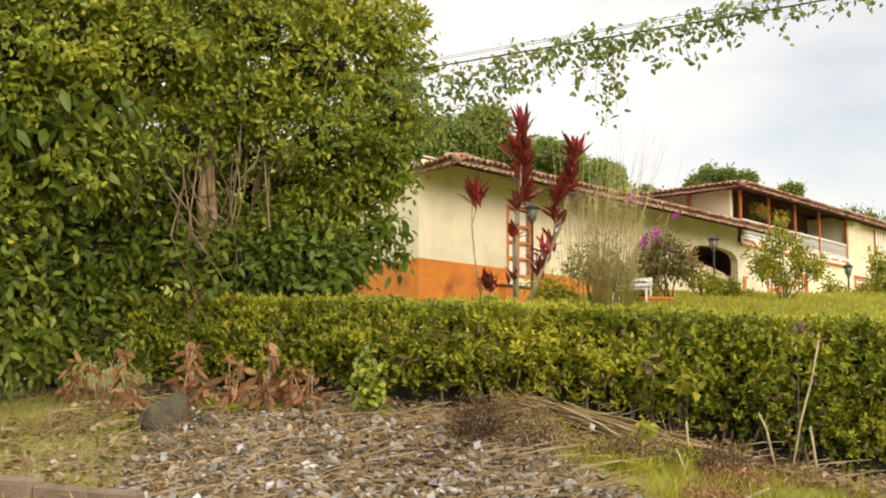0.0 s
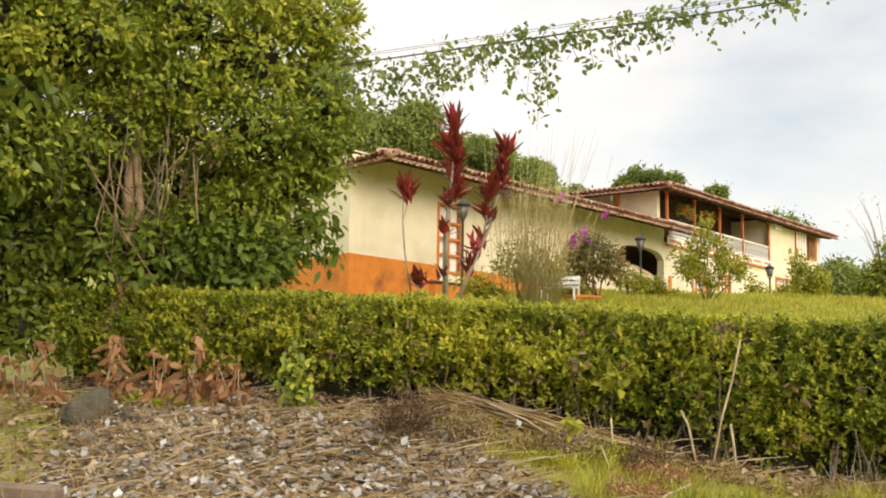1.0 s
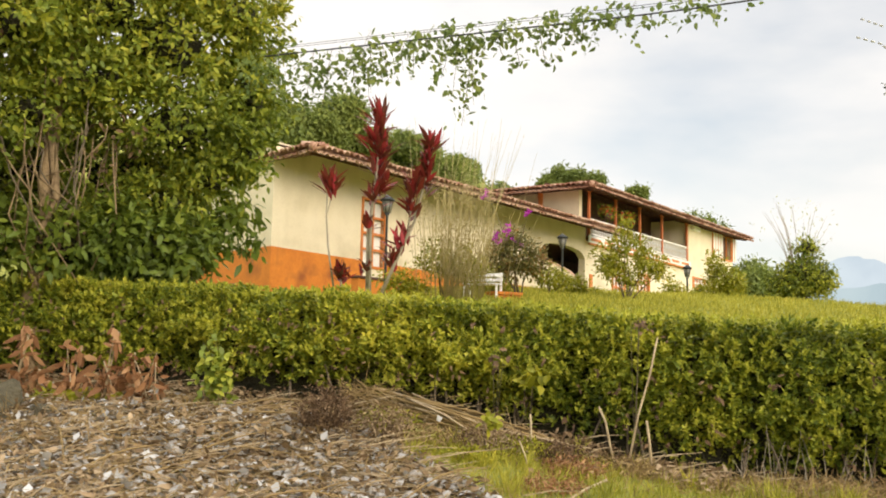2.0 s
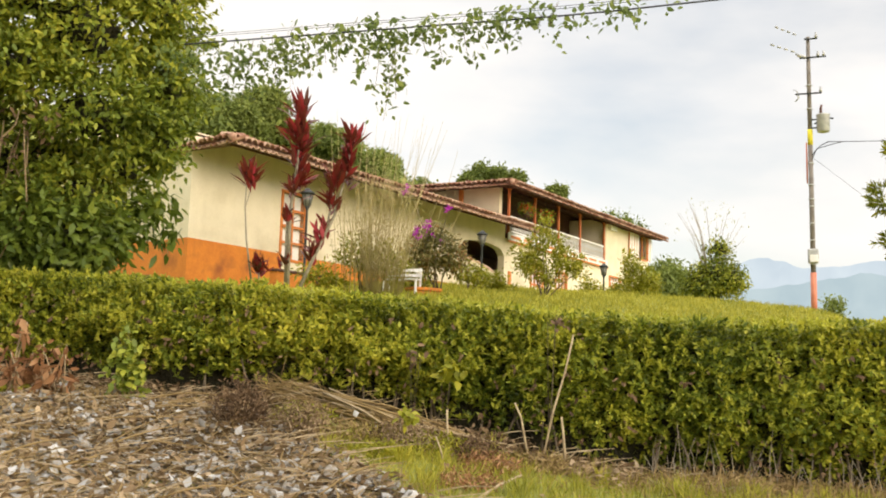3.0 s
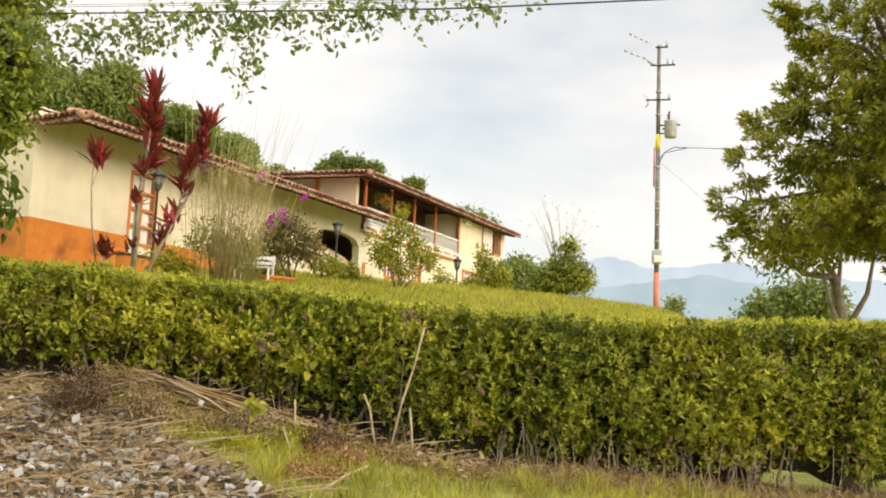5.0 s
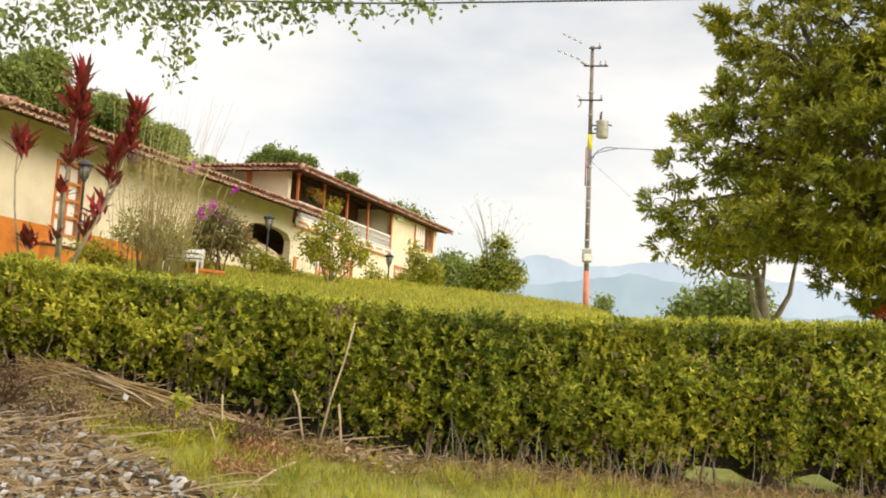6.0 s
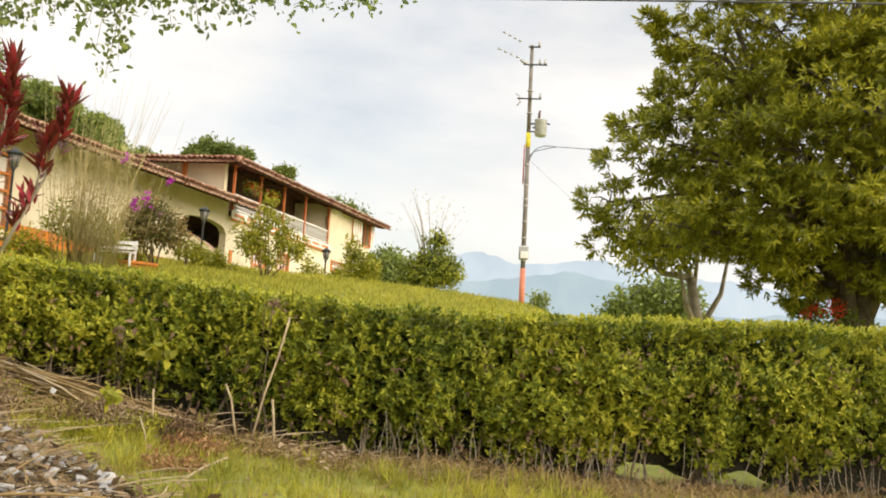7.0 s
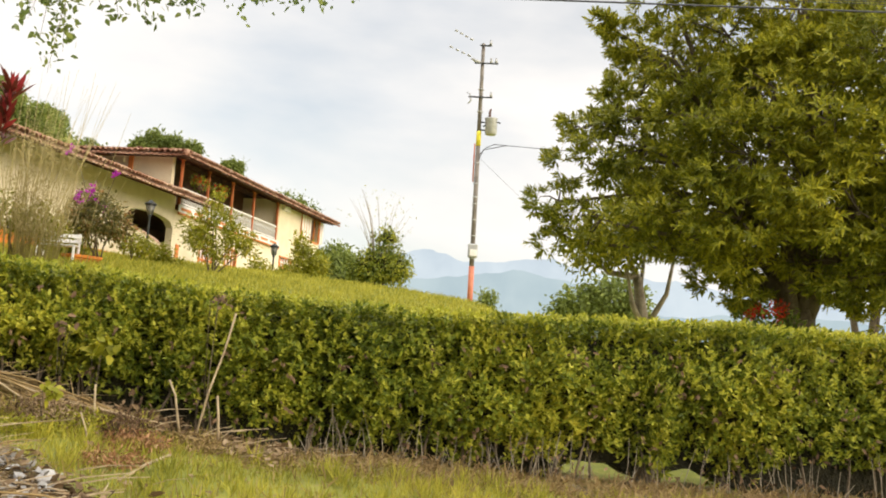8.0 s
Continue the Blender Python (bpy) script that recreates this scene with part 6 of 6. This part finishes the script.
def stone(name, s, w, size, material, label, sink=0.25, category="stone", flat=0.6, seed=0, group=""):
    x, y, z = at_hedge(s, w)
    bm = bmesh.new()
    rg = random.Random(seed)
    if size > 0.3:
        bmesh.ops.create_icosphere(bm, subdivisions=3, radius=1.0)
        for v in bm.verts:
            c = Vector(v.co)
            k = 1 + 0.35 * noise.noise(c * 1.1 + Vector((seed * 7.1, 0, 0))) + 0.15 * noise.noise(c * 3.1 + Vector((seed * 3.3, 1, 0)))
            v.co = Vector((c.x * k * size * 0.5, c.y * k * size * 0.38, c.z * k * size * 0.5 * flat))
    else:
        for k in range(16):
            c = Vector((rg.gauss(0, 1), rg.gauss(0, 1), rg.gauss(0, 1))).normalized()
            bm.verts.new((c.x * size * 0.5, c.y * size * 0.36, c.z * size * 0.5 * flat))
        bmesh.ops.convex_hull(bm, input=bm.verts)
    ob = part(name, bm, material)
    ob.matrix_world = pose(x, y, z + (0.045 if size < 0.3 else -0.09) + size * flat * 0.5 * (1 - sink), random.uniform(-25, 25), random.uniform(-25, 25), random.uniform(0, 180))
    tagged(ob, label, category, group)


stone("rock", -6.85, -1.75, 0.62, M_ROCK, "dark mossy rock in the litter", 0.3, "rock", 0.8, 4)
stone("rock", -6.35, -1.7, 0.36, M_ROCK, "dark weathered rock beside a larger one", 0.3, "rock", 0.8, 2)
stone("pale_block", -1.56, -2.9, 0.17, M_STONE_WHITE, "pale whitish stone at the rubble's edge", 0.15, "stone", 0.75, 3)
RUB = random.Random(5)
for k in range(170):
    w = RUB.uniform(-4.3, -0.8)
    s = RUB.uniform(-5.4 - 0.41 * (w + 3.67), -2.0 - 1.08 * (w + 2.7))
    sz = RUB.uniform(0.05, 0.12) * (1.5 if RUB.random() < 0.15 else 1)
    stone("rubble", s, w, sz, M_STONE_WHITE if RUB.random() < 0.14 else M_STONE, "broken grey rubble in the roadside litter", 0.2, "rubble", RUB.uniform(0.35, 0.8), k + 10, "rubble heap")
for k in range(70):
    s, w = RUB.gauss(-2.6, 0.5), RUB.gauss(-2.9, 0.4)
    stone("rubble", s, w, RUB.uniform(0.05, 0.16), M_STONE if RUB.random() < 0.55 else M_STONE_WHITE, "broken grey rubble in the roadside litter", 0.2, "rubble", RUB.uniform(0.4, 0.8), k + 200, "rubble heap")
# flat white fragment
x, y, z = at_hedge(-5.1, -2.05)
bm = box(bmesh.new(), -0.09, 0.09, -0.05, 0.05, -0.008, 0.008, 0.004)
ob = part("white_shard", bm, M_STONE_WHITE)
ob.matrix_world = pose(x, y, z + 0.09, 22, -14, 35)
tagged(ob, "flat white shard lying on the litter", "shard")


def scatter(n, s0, s1, w0, w1, need):
    """Places on the verge, kept where the litter is at least need (or at most, when negative)."""
    s, w = RNG.uniform(s0, s1, n), RNG.uniform(w0, w1, n)
    x, y = hedge_xy(s, w)
    a = litter_amount(x, y) + RNG.normal(0, 0.18, n)
    keep = a > need if need >= 0 else a < -need
    x, y = x[keep], y[keep]
    z = ground_z(x, y) + np.array([0.05 * noise.noise((p * 1.3, q * 1.3, 0)) for p, q in zip(x, y)])
    return np.stack((x, y, z), 1)


def build_litter():
    t = thing("roadside_litter", pose(0, 0, 0), "dry leaves, bark and broken twigs covering the verge", "litter", kind="stuff")
    p = scatter(34000, -8.5, 0.2, -4.6, 0.2, 0.42)
    n = len(p)
    p[:, 2] += RNG.uniform(0.0, 0.11, n)
    along = RNG.normal(0, 1, (n, 3)) * np.array((1, 1, 0.35))
    ln = RNG.uniform(0.03, 0.13, n)
    fast_mesh("dry_leaf_layer", *leaves(p, along, RNG.normal(0, 0.5, (n, 3)) + np.array((0, 0, 1.0)), ln, ln * RNG.uniform(0.2, 0.6, n)), M_LITTER, t)["kind"] = "stuff"
    paths = []
    for q in scatter(1500, -8.5, 0.6, -4.6, 0.1, 0.4):
        a, l_, r = random.gauss(0, 0.9), random.uniform(0.1, 0.5) * (1.8 if random.random() < 0.08 else 1), random.uniform(0.003, 0.009)
        d = Vector((math.cos(a), math.sin(a), random.uniform(-0.05, 0.28)))
        q = Vector(q) + Vector((0, 0, 0.08))
        paths.append([(tuple(q), r), (tuple(q + d * l_ * 0.5 + Vector((random.gauss(0, .02), random.gauss(0, .02), 0.015))), r * 0.9), (tuple(q + d * l_), r * 0.5)])
    vs, fs = tubes(paths, 4)
    mesh_object("twig_layer", [tuple(v) for v in vs], fs, M_STICK, t, "pale dry twigs")["kind"] = "stuff"
    p = scatter(10500, -7.0, -1.4, -4.7, -0.5, 0.6)
    n = len(p)
    p[:, 2] += RNG.uniform(0.03, 0.11, n)
    ln = 0.025 + 0.10 * RNG.uniform(0, 1, n) ** 2.2
    fast_mesh("chip_layer", *leaves(p, RNG.normal(0, 1, (n, 3)) * np.array((1, 1, 0.4)), RNG.normal(0, 0.5, (n, 3)) + np.array((0, 0, 1.0)), ln, ln * RNG.uniform(0.4, 0.9, n), fine=False), M_CHIP, t, "pale grey plaster chips")["kind"] = "stuff"
    p = scatter(13000, -8.0, -1.6, -4.6, -0.6, 0.5)
    n = len(p)
    p[:, 2] += RNG.uniform(0.02, 0.13, n)
    fast_mesh("dry_grass_layer", *leaves(p, RNG.normal(0, 1, (n, 3)) * np.array((1, 1, 0.3)), RNG.normal(0, 0.6, (n, 3)) + np.array((0, 0, 1.0)), RNG.uniform(0.08, 0.36, n), RNG.uniform(0.004, 0.012, n), fine=False), M_STRAW, t, "flattened dry grass")["kind"] = "stuff"
    # straw along the hedge's foot
    p = scatter(26000, -0.6, 9.5, -1.9, 0.15, 0.3)
    n = len(p)
    fast_mesh("straw_layer", *leaves(p + RNG.uniform(0, 0.03, (n, 3)), RNG.normal(0, 1, (n, 3)) * np.array((1, 1, 0.5)), RNG.normal(0, 1, (n, 3)) + np.array((0, 0, 1.0)), RNG.uniform(0.08, 0.25, n), 0.012), M_STRAW, t, "cut dry straw")["kind"] = "stuff"


build_litter()


def build_grass():
    t = thing("verge_grass", pose(0, 0, 0), "short yellow green grass of the verge", "grass", kind="stuff")
    out = []
    for n, box_, need, h in ((34000, (-2.6, 9.5, -4.8, 0.0), -0.55, (0.05, 0.17)), (12000, (-9.5, -3.0, -4.8, -0.2), -0.5, (0.04, 0.12))):
        p = scatter(n, *box_, need)
        m = len(p)
        tall = np.array([1 + 0.8 * noise.noise((a * 2.0, b * 2.0, 4)) for a, b, _ in p])
        along = RNG.normal(0, 0.38, (m, 3)) + np.array((0, 0, 1.0))
        ln = RNG.uniform(*h, m) * tall
        out.append(leaves(p - np.array((0, 0, 0.01)), along, RNG.normal(0, 1, (m, 3)), ln, 0.009, fine=False))
    fast_mesh("grass_blades", *merge(out), M_GRASS, t)["kind"] = "stuff"
    p = np.concatenate((scatter(9000, -2.8, 9.5, -4.8, 0.0, -0.7), scatter(5000, -9.5, -4.5, -4.8, -0.4, -0.9)))
    keep = np.array([noise.noise((a * 1.6, b * 1.6, 7)) > -0.05 for a, b, _ in p])
    p = p[keep]
    m = len(p)
    fast_mesh("dry_blades", *leaves(p, RNG.normal(0, 0.6, (m, 3)) + np.array((0, 0, 0.8)), RNG.normal(0, 1, (m, 3)), RNG.uniform(0.06, 0.26, m), 0.008, fine=False), M_STRAW, t, "withered straw-coloured blades")["kind"] = "stuff"
    # coarse tufts
    c = scatter(260, -2.6, 9.5, -4.6, -0.3, -0.5)
    q = np.repeat(c, 26, 0) + RNG.normal(0, 0.035, (len(c) * 26, 3)) * np.array((1, 1, 0))
    m = len(q)
    fast_mesh("grass_tuft", *leaves(q, RNG.normal(0, 0.4, (m, 3)) + np.array((0, 0, 1.0)), RNG.normal(0, 1, (m, 3)), RNG.uniform(0.1, 0.28, m), 0.01, fine=False), M_GRASS, t)["kind"] = "stuff"
    # the lawn's turf beyond the hedge
    n = 42000
    az, d = RNG.uniform(6, 40, n), RNG.uniform(26, 47, n)
    x, y = d * np.sin(np.radians(az)), d * np.cos(np.radians(az))
    p = np.stack((x, y, ground_z(x, y) - 0.02), 1)
    along = RNG.normal(0, 0.45, (n, 3)) + np.array((0, 0, 1.0))
    g = leaves(p, along, RNG.normal(0, 1, (n, 3)), RNG.uniform(0.10, 0.26, n), 0.03, fine=False)
    lawn = thing("lawn_grass", pose(0, 0, 0), "sunlit uncut grass on the lawn's crest", "grass", kind="stuff")
    fast_mesh("grass_blades", *g, M_GRASS, lawn)["kind"] = "stuff"


build_grass()


def dead_plant(s, w, h, label, n=26):
    x, y, z = at_hedge(s, w)
    t = thing("withered_plant", pose(x, y, z - 0.03), label, "plant", "withered plants")
    c = []
    for k in range(2):
        dx = random.uniform(-0.14, 0.14)
        tube_part("stem", [[((dx * 0.3, 0, 0), 0.012), ((dx, random.uniform(-.05, .05), h * 0.6), 0.009), ((dx * 1.6, 0, h * 0.95), 0.006)]], M_STICK, t, sides=5)
        for j in range(n // 2):
            f = random.uniform(0.2, 1.0)
            c.append((dx * 1.5 * f + random.gauss(0, 0.07), random.gauss(0, 0.07), h * f))
    c = np.array(c)
    along = RNG.normal(0, 0.65, c.shape) + np.array((0, -0.1, -0.6))
    ln = RNG.uniform(0.09, 0.23, len(c))
    fast_mesh("curled_leaf", *leaves(c, along, RNG.normal(0, 1, c.shape), ln, ln * RNG.uniform(0.2, 0.45, len(c))), M_DEAD, t, "curled rust brown dead leaf")["kind"] = "stuff"


for s, w, h in ((-7.9, -0.9, 0.55), (-7.35, -0.85, 0.62), (-7.0, -1.0, 0.3), (-6.6, -0.9, 0.5), (-6.15, -1.0, 0.66), (-5.75, -1.0, 0.5), (-5.95, -0.9, 0.4), (-8.4, -0.9, 0.45), (-8.8, -0.9, 0.4), (-6.4, -1.1, 0.3), (-7.6, -1.2, 0.25), (-5.55, -0.95, 0.42)):
    dead_plant(s, w, h * 1.3, "withered plant with curled rust-brown leaves by the hedge", random.randint(30, 62))


def twig_bush(s, w, h, r, label, material, n):
    x, y, z = at_hedge(s, w)
    t = thing("withered_bush", pose(x, y, z - 0.03), label, "bush")
    paths = []
    for k in range(n):
        a, q = random.uniform(0, 6.28), random.uniform(0.1, 1) ** 0.6 * r
        hh = h * random.uniform(0.45, 1.0) * (1.1 - 0.5 * q / r)
        paths.append([((q * 0.3 * math.cos(a), q * 0.3 * math.sin(a), 0), 0.006), ((q * 0.7 * math.cos(a), q * 0.7 * math.sin(a), hh * 0.6), 0.004), ((q * math.cos(a) + random.gauss(0, 0.03), q * math.sin(a), hh), 0.002)])
    vs, fs = tubes(paths, 3)
    mesh_object("twig_mass", [tuple(v) for v in vs], fs, material, t)["kind"] = "stuff"
    m = n * 9
    d = unit(RNG.normal(0, 1, (m, 3)))
    c = d * RNG.uniform(0.4, 1, m)[:, None] * np.array((r, r, h * 0.55)) + np.array((0, 0, h * 0.5))
    c = c[c[:, 2] > 0.02]
    fast_mesh("withered_foliage", *leaves(c, RNG.normal(0, 1, c.shape), RNG.normal(0, 1, c.shape), RNG.uniform(0.02, 0.07, len(c)), 0.014), material, t)["kind"] = "stuff"


twig_bush(-3.45, -1.5, 0.55, 0.30, "dead dark brown feathery bush at the litter's edge", M_BROWN, 150)
twig_bush(-2.9, -1.4, 0.4, 0.3, "dry brown weeds beside the dead bush", M_LITTER, 110)
twig_bush(-2.0, -1.0, 0.32, 0.4, "dry brown weeds under the fallen canes", M_LITTER, 110)
twig_bush(-1.4, -0.8, 0.25, 0.35, "dry brown weeds under the fallen canes", M_BROWN, 80)


for s, w, h, r, mat in ((-3.0, -1.0, 0.30, 0.35, M_YELLOW), (-2.55, -1.15, 0.22, 0.35, M_STRAW), (-2.1, -1.5, 0.18, 0.4, M_YELLOW), (-1.75, -0.95, 0.24, 0.35, M_YELLOW), (-1.2, -1.2, 0.2, 0.35, M_DEAD), (-0.75, -0.7, 0.22, 0.3, M_STRAW), (-1.3, -1.9, 0.15, 0.35, M_DEAD), (-5.2, -0.75, 0.2, 0.4, M_STRAW)):
    twig_bush(s, w, h, r, "tangle of half-dry weeds on the bank" if mat is M_YELLOW else "withered straw-coloured weeds on the bank", mat, 70)


def long_stalk(s0, w0, s1, w1, r, arch):
    """A long dry frond stem lying over the heap."""
    a, b = Vector(at_hedge(s0, w0)), Vector(at_hedge(s1, w1))
    pts = []
    for k in range(6):
        f = k / 5
        q = a.lerp(b, f)
        pts.append(((q.x - a.x, q.y - a.y, max(q.z, gz(q.x, q.y)) - a.z + 0.11 + arch * 4 * f * (1 - f)), r * (1 - 0.6 * f)))
    ob = tube_part("dry_stalk", [pts], M_STRAW, None, "", 6)
    ob.location = a
    tagged(ob, "long dry straw-coloured stalk lying on the rubble heap", "stalk", "fallen stalks")


STK = random.Random(11)
for k in range(26):
    w0 = STK.uniform(-4.0, -1.0)
    s0 = STK.uniform(-5.6 - 0.41 * (w0 + 3.67), -2.6 - 1.08 * (w0 + 2.7))
    ang, ln = STK.gauss(0.3, 0.9), STK.uniform(0.4, 1.4)
    long_stalk(s0, w0, s0 + ln * math.cos(ang), min(-0.5, w0 + ln * math.sin(ang)), STK.uniform(0.006, 0.013), STK.uniform(0.0, 0.09))


def build_cane_pile():
    x, y, z = at_hedge(-3.2, -0.45)
    t = thing("cane_pile", pose(x, y, z), "pile of dry straw-coloured canes against the hedge", "brushwood")
    for k in range(30):
        s0, s1 = random.uniform(-3.45, -2.7), random.uniform(-2.2, -0.95)
        w0, w1 = random.uniform(-0.55, -0.25), random.uniform(-0.6, -0.2)
        p0, p1 = at_hedge(s0, w0), at_hedge(s1, w1)
        h0, h1 = random.uniform(0.16, 0.36), random.uniform(0.02, 0.16)
        r = random.uniform(0.005, 0.012)
        mid = Vector(((p0[0] + p1[0]) / 2, (p0[1] + p1[1]) / 2, (p0[2] + h0 + p1[2] + h1) / 2 + random.uniform(-0.08, 0.08)))
        a, b = Vector((p0[0], p0[1], p0[2] + h0)), Vector((p1[0], p1[1], p1[2] + h1))
        o = Vector((x, y, z))
        tube_part("cane", [[(tuple(a - o), r), (tuple(mid - o), r), (tuple(b - o), r * 0.5)]], M_STRAW if k % 3 else M_STICK, t, sides=5)
    n = 500
    f = RNG.uniform(0, 1, n) ** 1.8
    s = -3.5 + 2.0 * f
    hx, hy = hedge_xy(s, RNG.uniform(-0.55, -0.25, n))
    c = np.stack((hx - x, hy - y, ground_z(hx, hy) - z + 0.26 - 0.2 * f + RNG.normal(0, 0.05, n)), 1)
    along = np.array((HU[0], HU[1], -0.1)) * RNG.choice((-1, 1), n)[:, None] + RNG.normal(0, 0.35, (n, 3))
    fast_mesh("straw_tuft", *leaves(c, along, RNG.normal(0, 1, (n, 3)), RNG.uniform(0.15, 0.4, n), 0.008), M_STRAW, t)["kind"] = "stuff"


build_cane_pile()


def stake(points, r, label):
    o = Vector(points[0])
    t = tube_part("stake", [[(tuple(Vector(p) - o), r * (1 - 0.25 * k / len(points))) for k, p in enumerate(points)]], M_STICK, None, "", 7)
    t.location = o
    tagged(t, label, "stick", "garden stakes")


def upright_at(az, d, e):
    x, y = on_bearing(az, d)
    return (x, y, EYE + e * d)


def stake_at(rows_, r, label):
    pts = [upright_at(*q) for q in rows_]
    x, y, z = pts[0]
    pts[0] = (x, y, gz(x, y) - 0.04)
    stake(pts, r, label)


stake_at([(17.21, 10.3, -0.0707), (16.66, 10.32, -0.0445), (16.29, 10.35, -0.0305)], 0.013, "pale dry stake leaning in the hedge")
stake_at([(17.73, 10.3, -0.0702), (18.37, 10.3, -0.0374), (18.97, 10.32, 0.0), (19.38, 10.35, 0.0349)], 0.012, "long thin dry stake leaning in the hedge")
stake_at([(19.14, 10.35, -0.0873), (18.95, 10.35, -0.06), (18.81, 10.35, -0.042)], 0.015, "short upright weathered stake at the hedge foot")
stake_at([(12.8, 10.0, -0.0664), (12.64, 10.0, -0.0388)], 0.011, "short upright stake in the grass")
stake_at([(12.73, 9.4, -0.0916), (12.4, 9.5, -0.078), (12.1, 9.6, -0.0646)], 0.009, "short bent stick in the grass")
x, y, z = at_hedge(-1.15, -2.3)
p2 = at_hedge(-0.85, -1.6)
stake([(x, y, z + 0.0), ((x + p2[0]) / 2, (y + p2[1]) / 2, (z + p2[2]) / 2 + 0.08), (p2[0], p2[1], p2[2] + 0.12)], 0.014, "dry stick lying across the grass")


def sprig(name, az, d, e, rx, rz, leaf, n, material, label):
    x, y = on_bearing(az, d)
    z0 = gz(x, y) - 0.03
    zc = EYE + e * d - z0
    t = thing(name, pose(x, y, z0), label, "plant")
    d3 = unit(RNG.normal(0, 1, (n, 3)))
    c = d3 * RNG.uniform(0.3, 1, n)[:, None] * np.array((rx, 0.12, rz)) + np.array((0, 0, zc))
    fast_mesh("foliage", *leaves(c, RNG.normal(0, 0.6, (n, 3)) + np.array((0, -0.6, -0.3)), RNG.normal(0, 0.3, (n, 3)) + np.array((0, -0.6, 0.8)), RNG.uniform(0.7, 1.2, n) * leaf, leaf * 0.62), material, t)["kind"] = "stuff"
    for k in range(3):
        tube_part("stem", [[((random.uniform(-.1, .1) * rx, 0.25, 0), 0.004), ((random.uniform(-.5, .5) * rx, 0.2, zc), 0.003), ((random.uniform(-.6, .6) * rx, 0, zc + rz * 0.8), 0.002)]], M_BARK, t, sides=4)


sprig("creeper_plant", -4.4, 11.1, -0.008, 0.24, 0.40, 0.10, 170, M_TREE_L, "bright green creeper with round leaves climbing the hedge")
sprig("weed_patch", -11.4, 11.6, -0.03, 0.5, 0.10, 0.10, 130, M_YELLOW, "patch of bright green weeds beside the rock")
sprig("weed_patch", 12.8, 10.5, -0.004, 0.16, 0.12, 0.14, 26, M_YELLOW, "sprig of pale yellow green leaves on the hedge")
sprig("weed_patch", 11.0, 10.4, 0.01, 0.14, 0.14, 0.09, 14, M_BROWN, "withered twig spray against the hedge")
sprig("weed_patch", 18.6, 10.3, 0.047, 0.12, 0.08, 0.06, 22, M_BROWN, "reddish withered tip on the hedge")
sprig("weed_patch", 10.6, 9.4, -0.045, 0.12, 0.10, 0.08, 40, M_YELLOW, "small green weed on the bank")

# old concrete kerb at the road's edge
x0, y0 = -4.6, 9.05
x1, y1 = -2.25, 7.95
L_ = math.hypot(x1 - x0, y1 - y0)
kb = thing("kerb", pose(x0, y0, 0.0, 0, math.degrees(math.atan2(0.72 - 0.70, L_)), math.degrees(math.atan2(y1 - y0, x1 - x0))), "weathered brown concrete kerb at the verge", "kerb")
box_part("kerb_stone", (0, L_ * 0.6 - 0.005, -0.14, 0.0, 0.2, 0.80), M_CONCRETE, kb, bevel=0.025)
box_part("kerb_stone", (L_ * 0.6 + 0.005, L_, -0.14, 0.0, 0.2, 0.76), M_CONCRETE, kb, bevel=0.025)
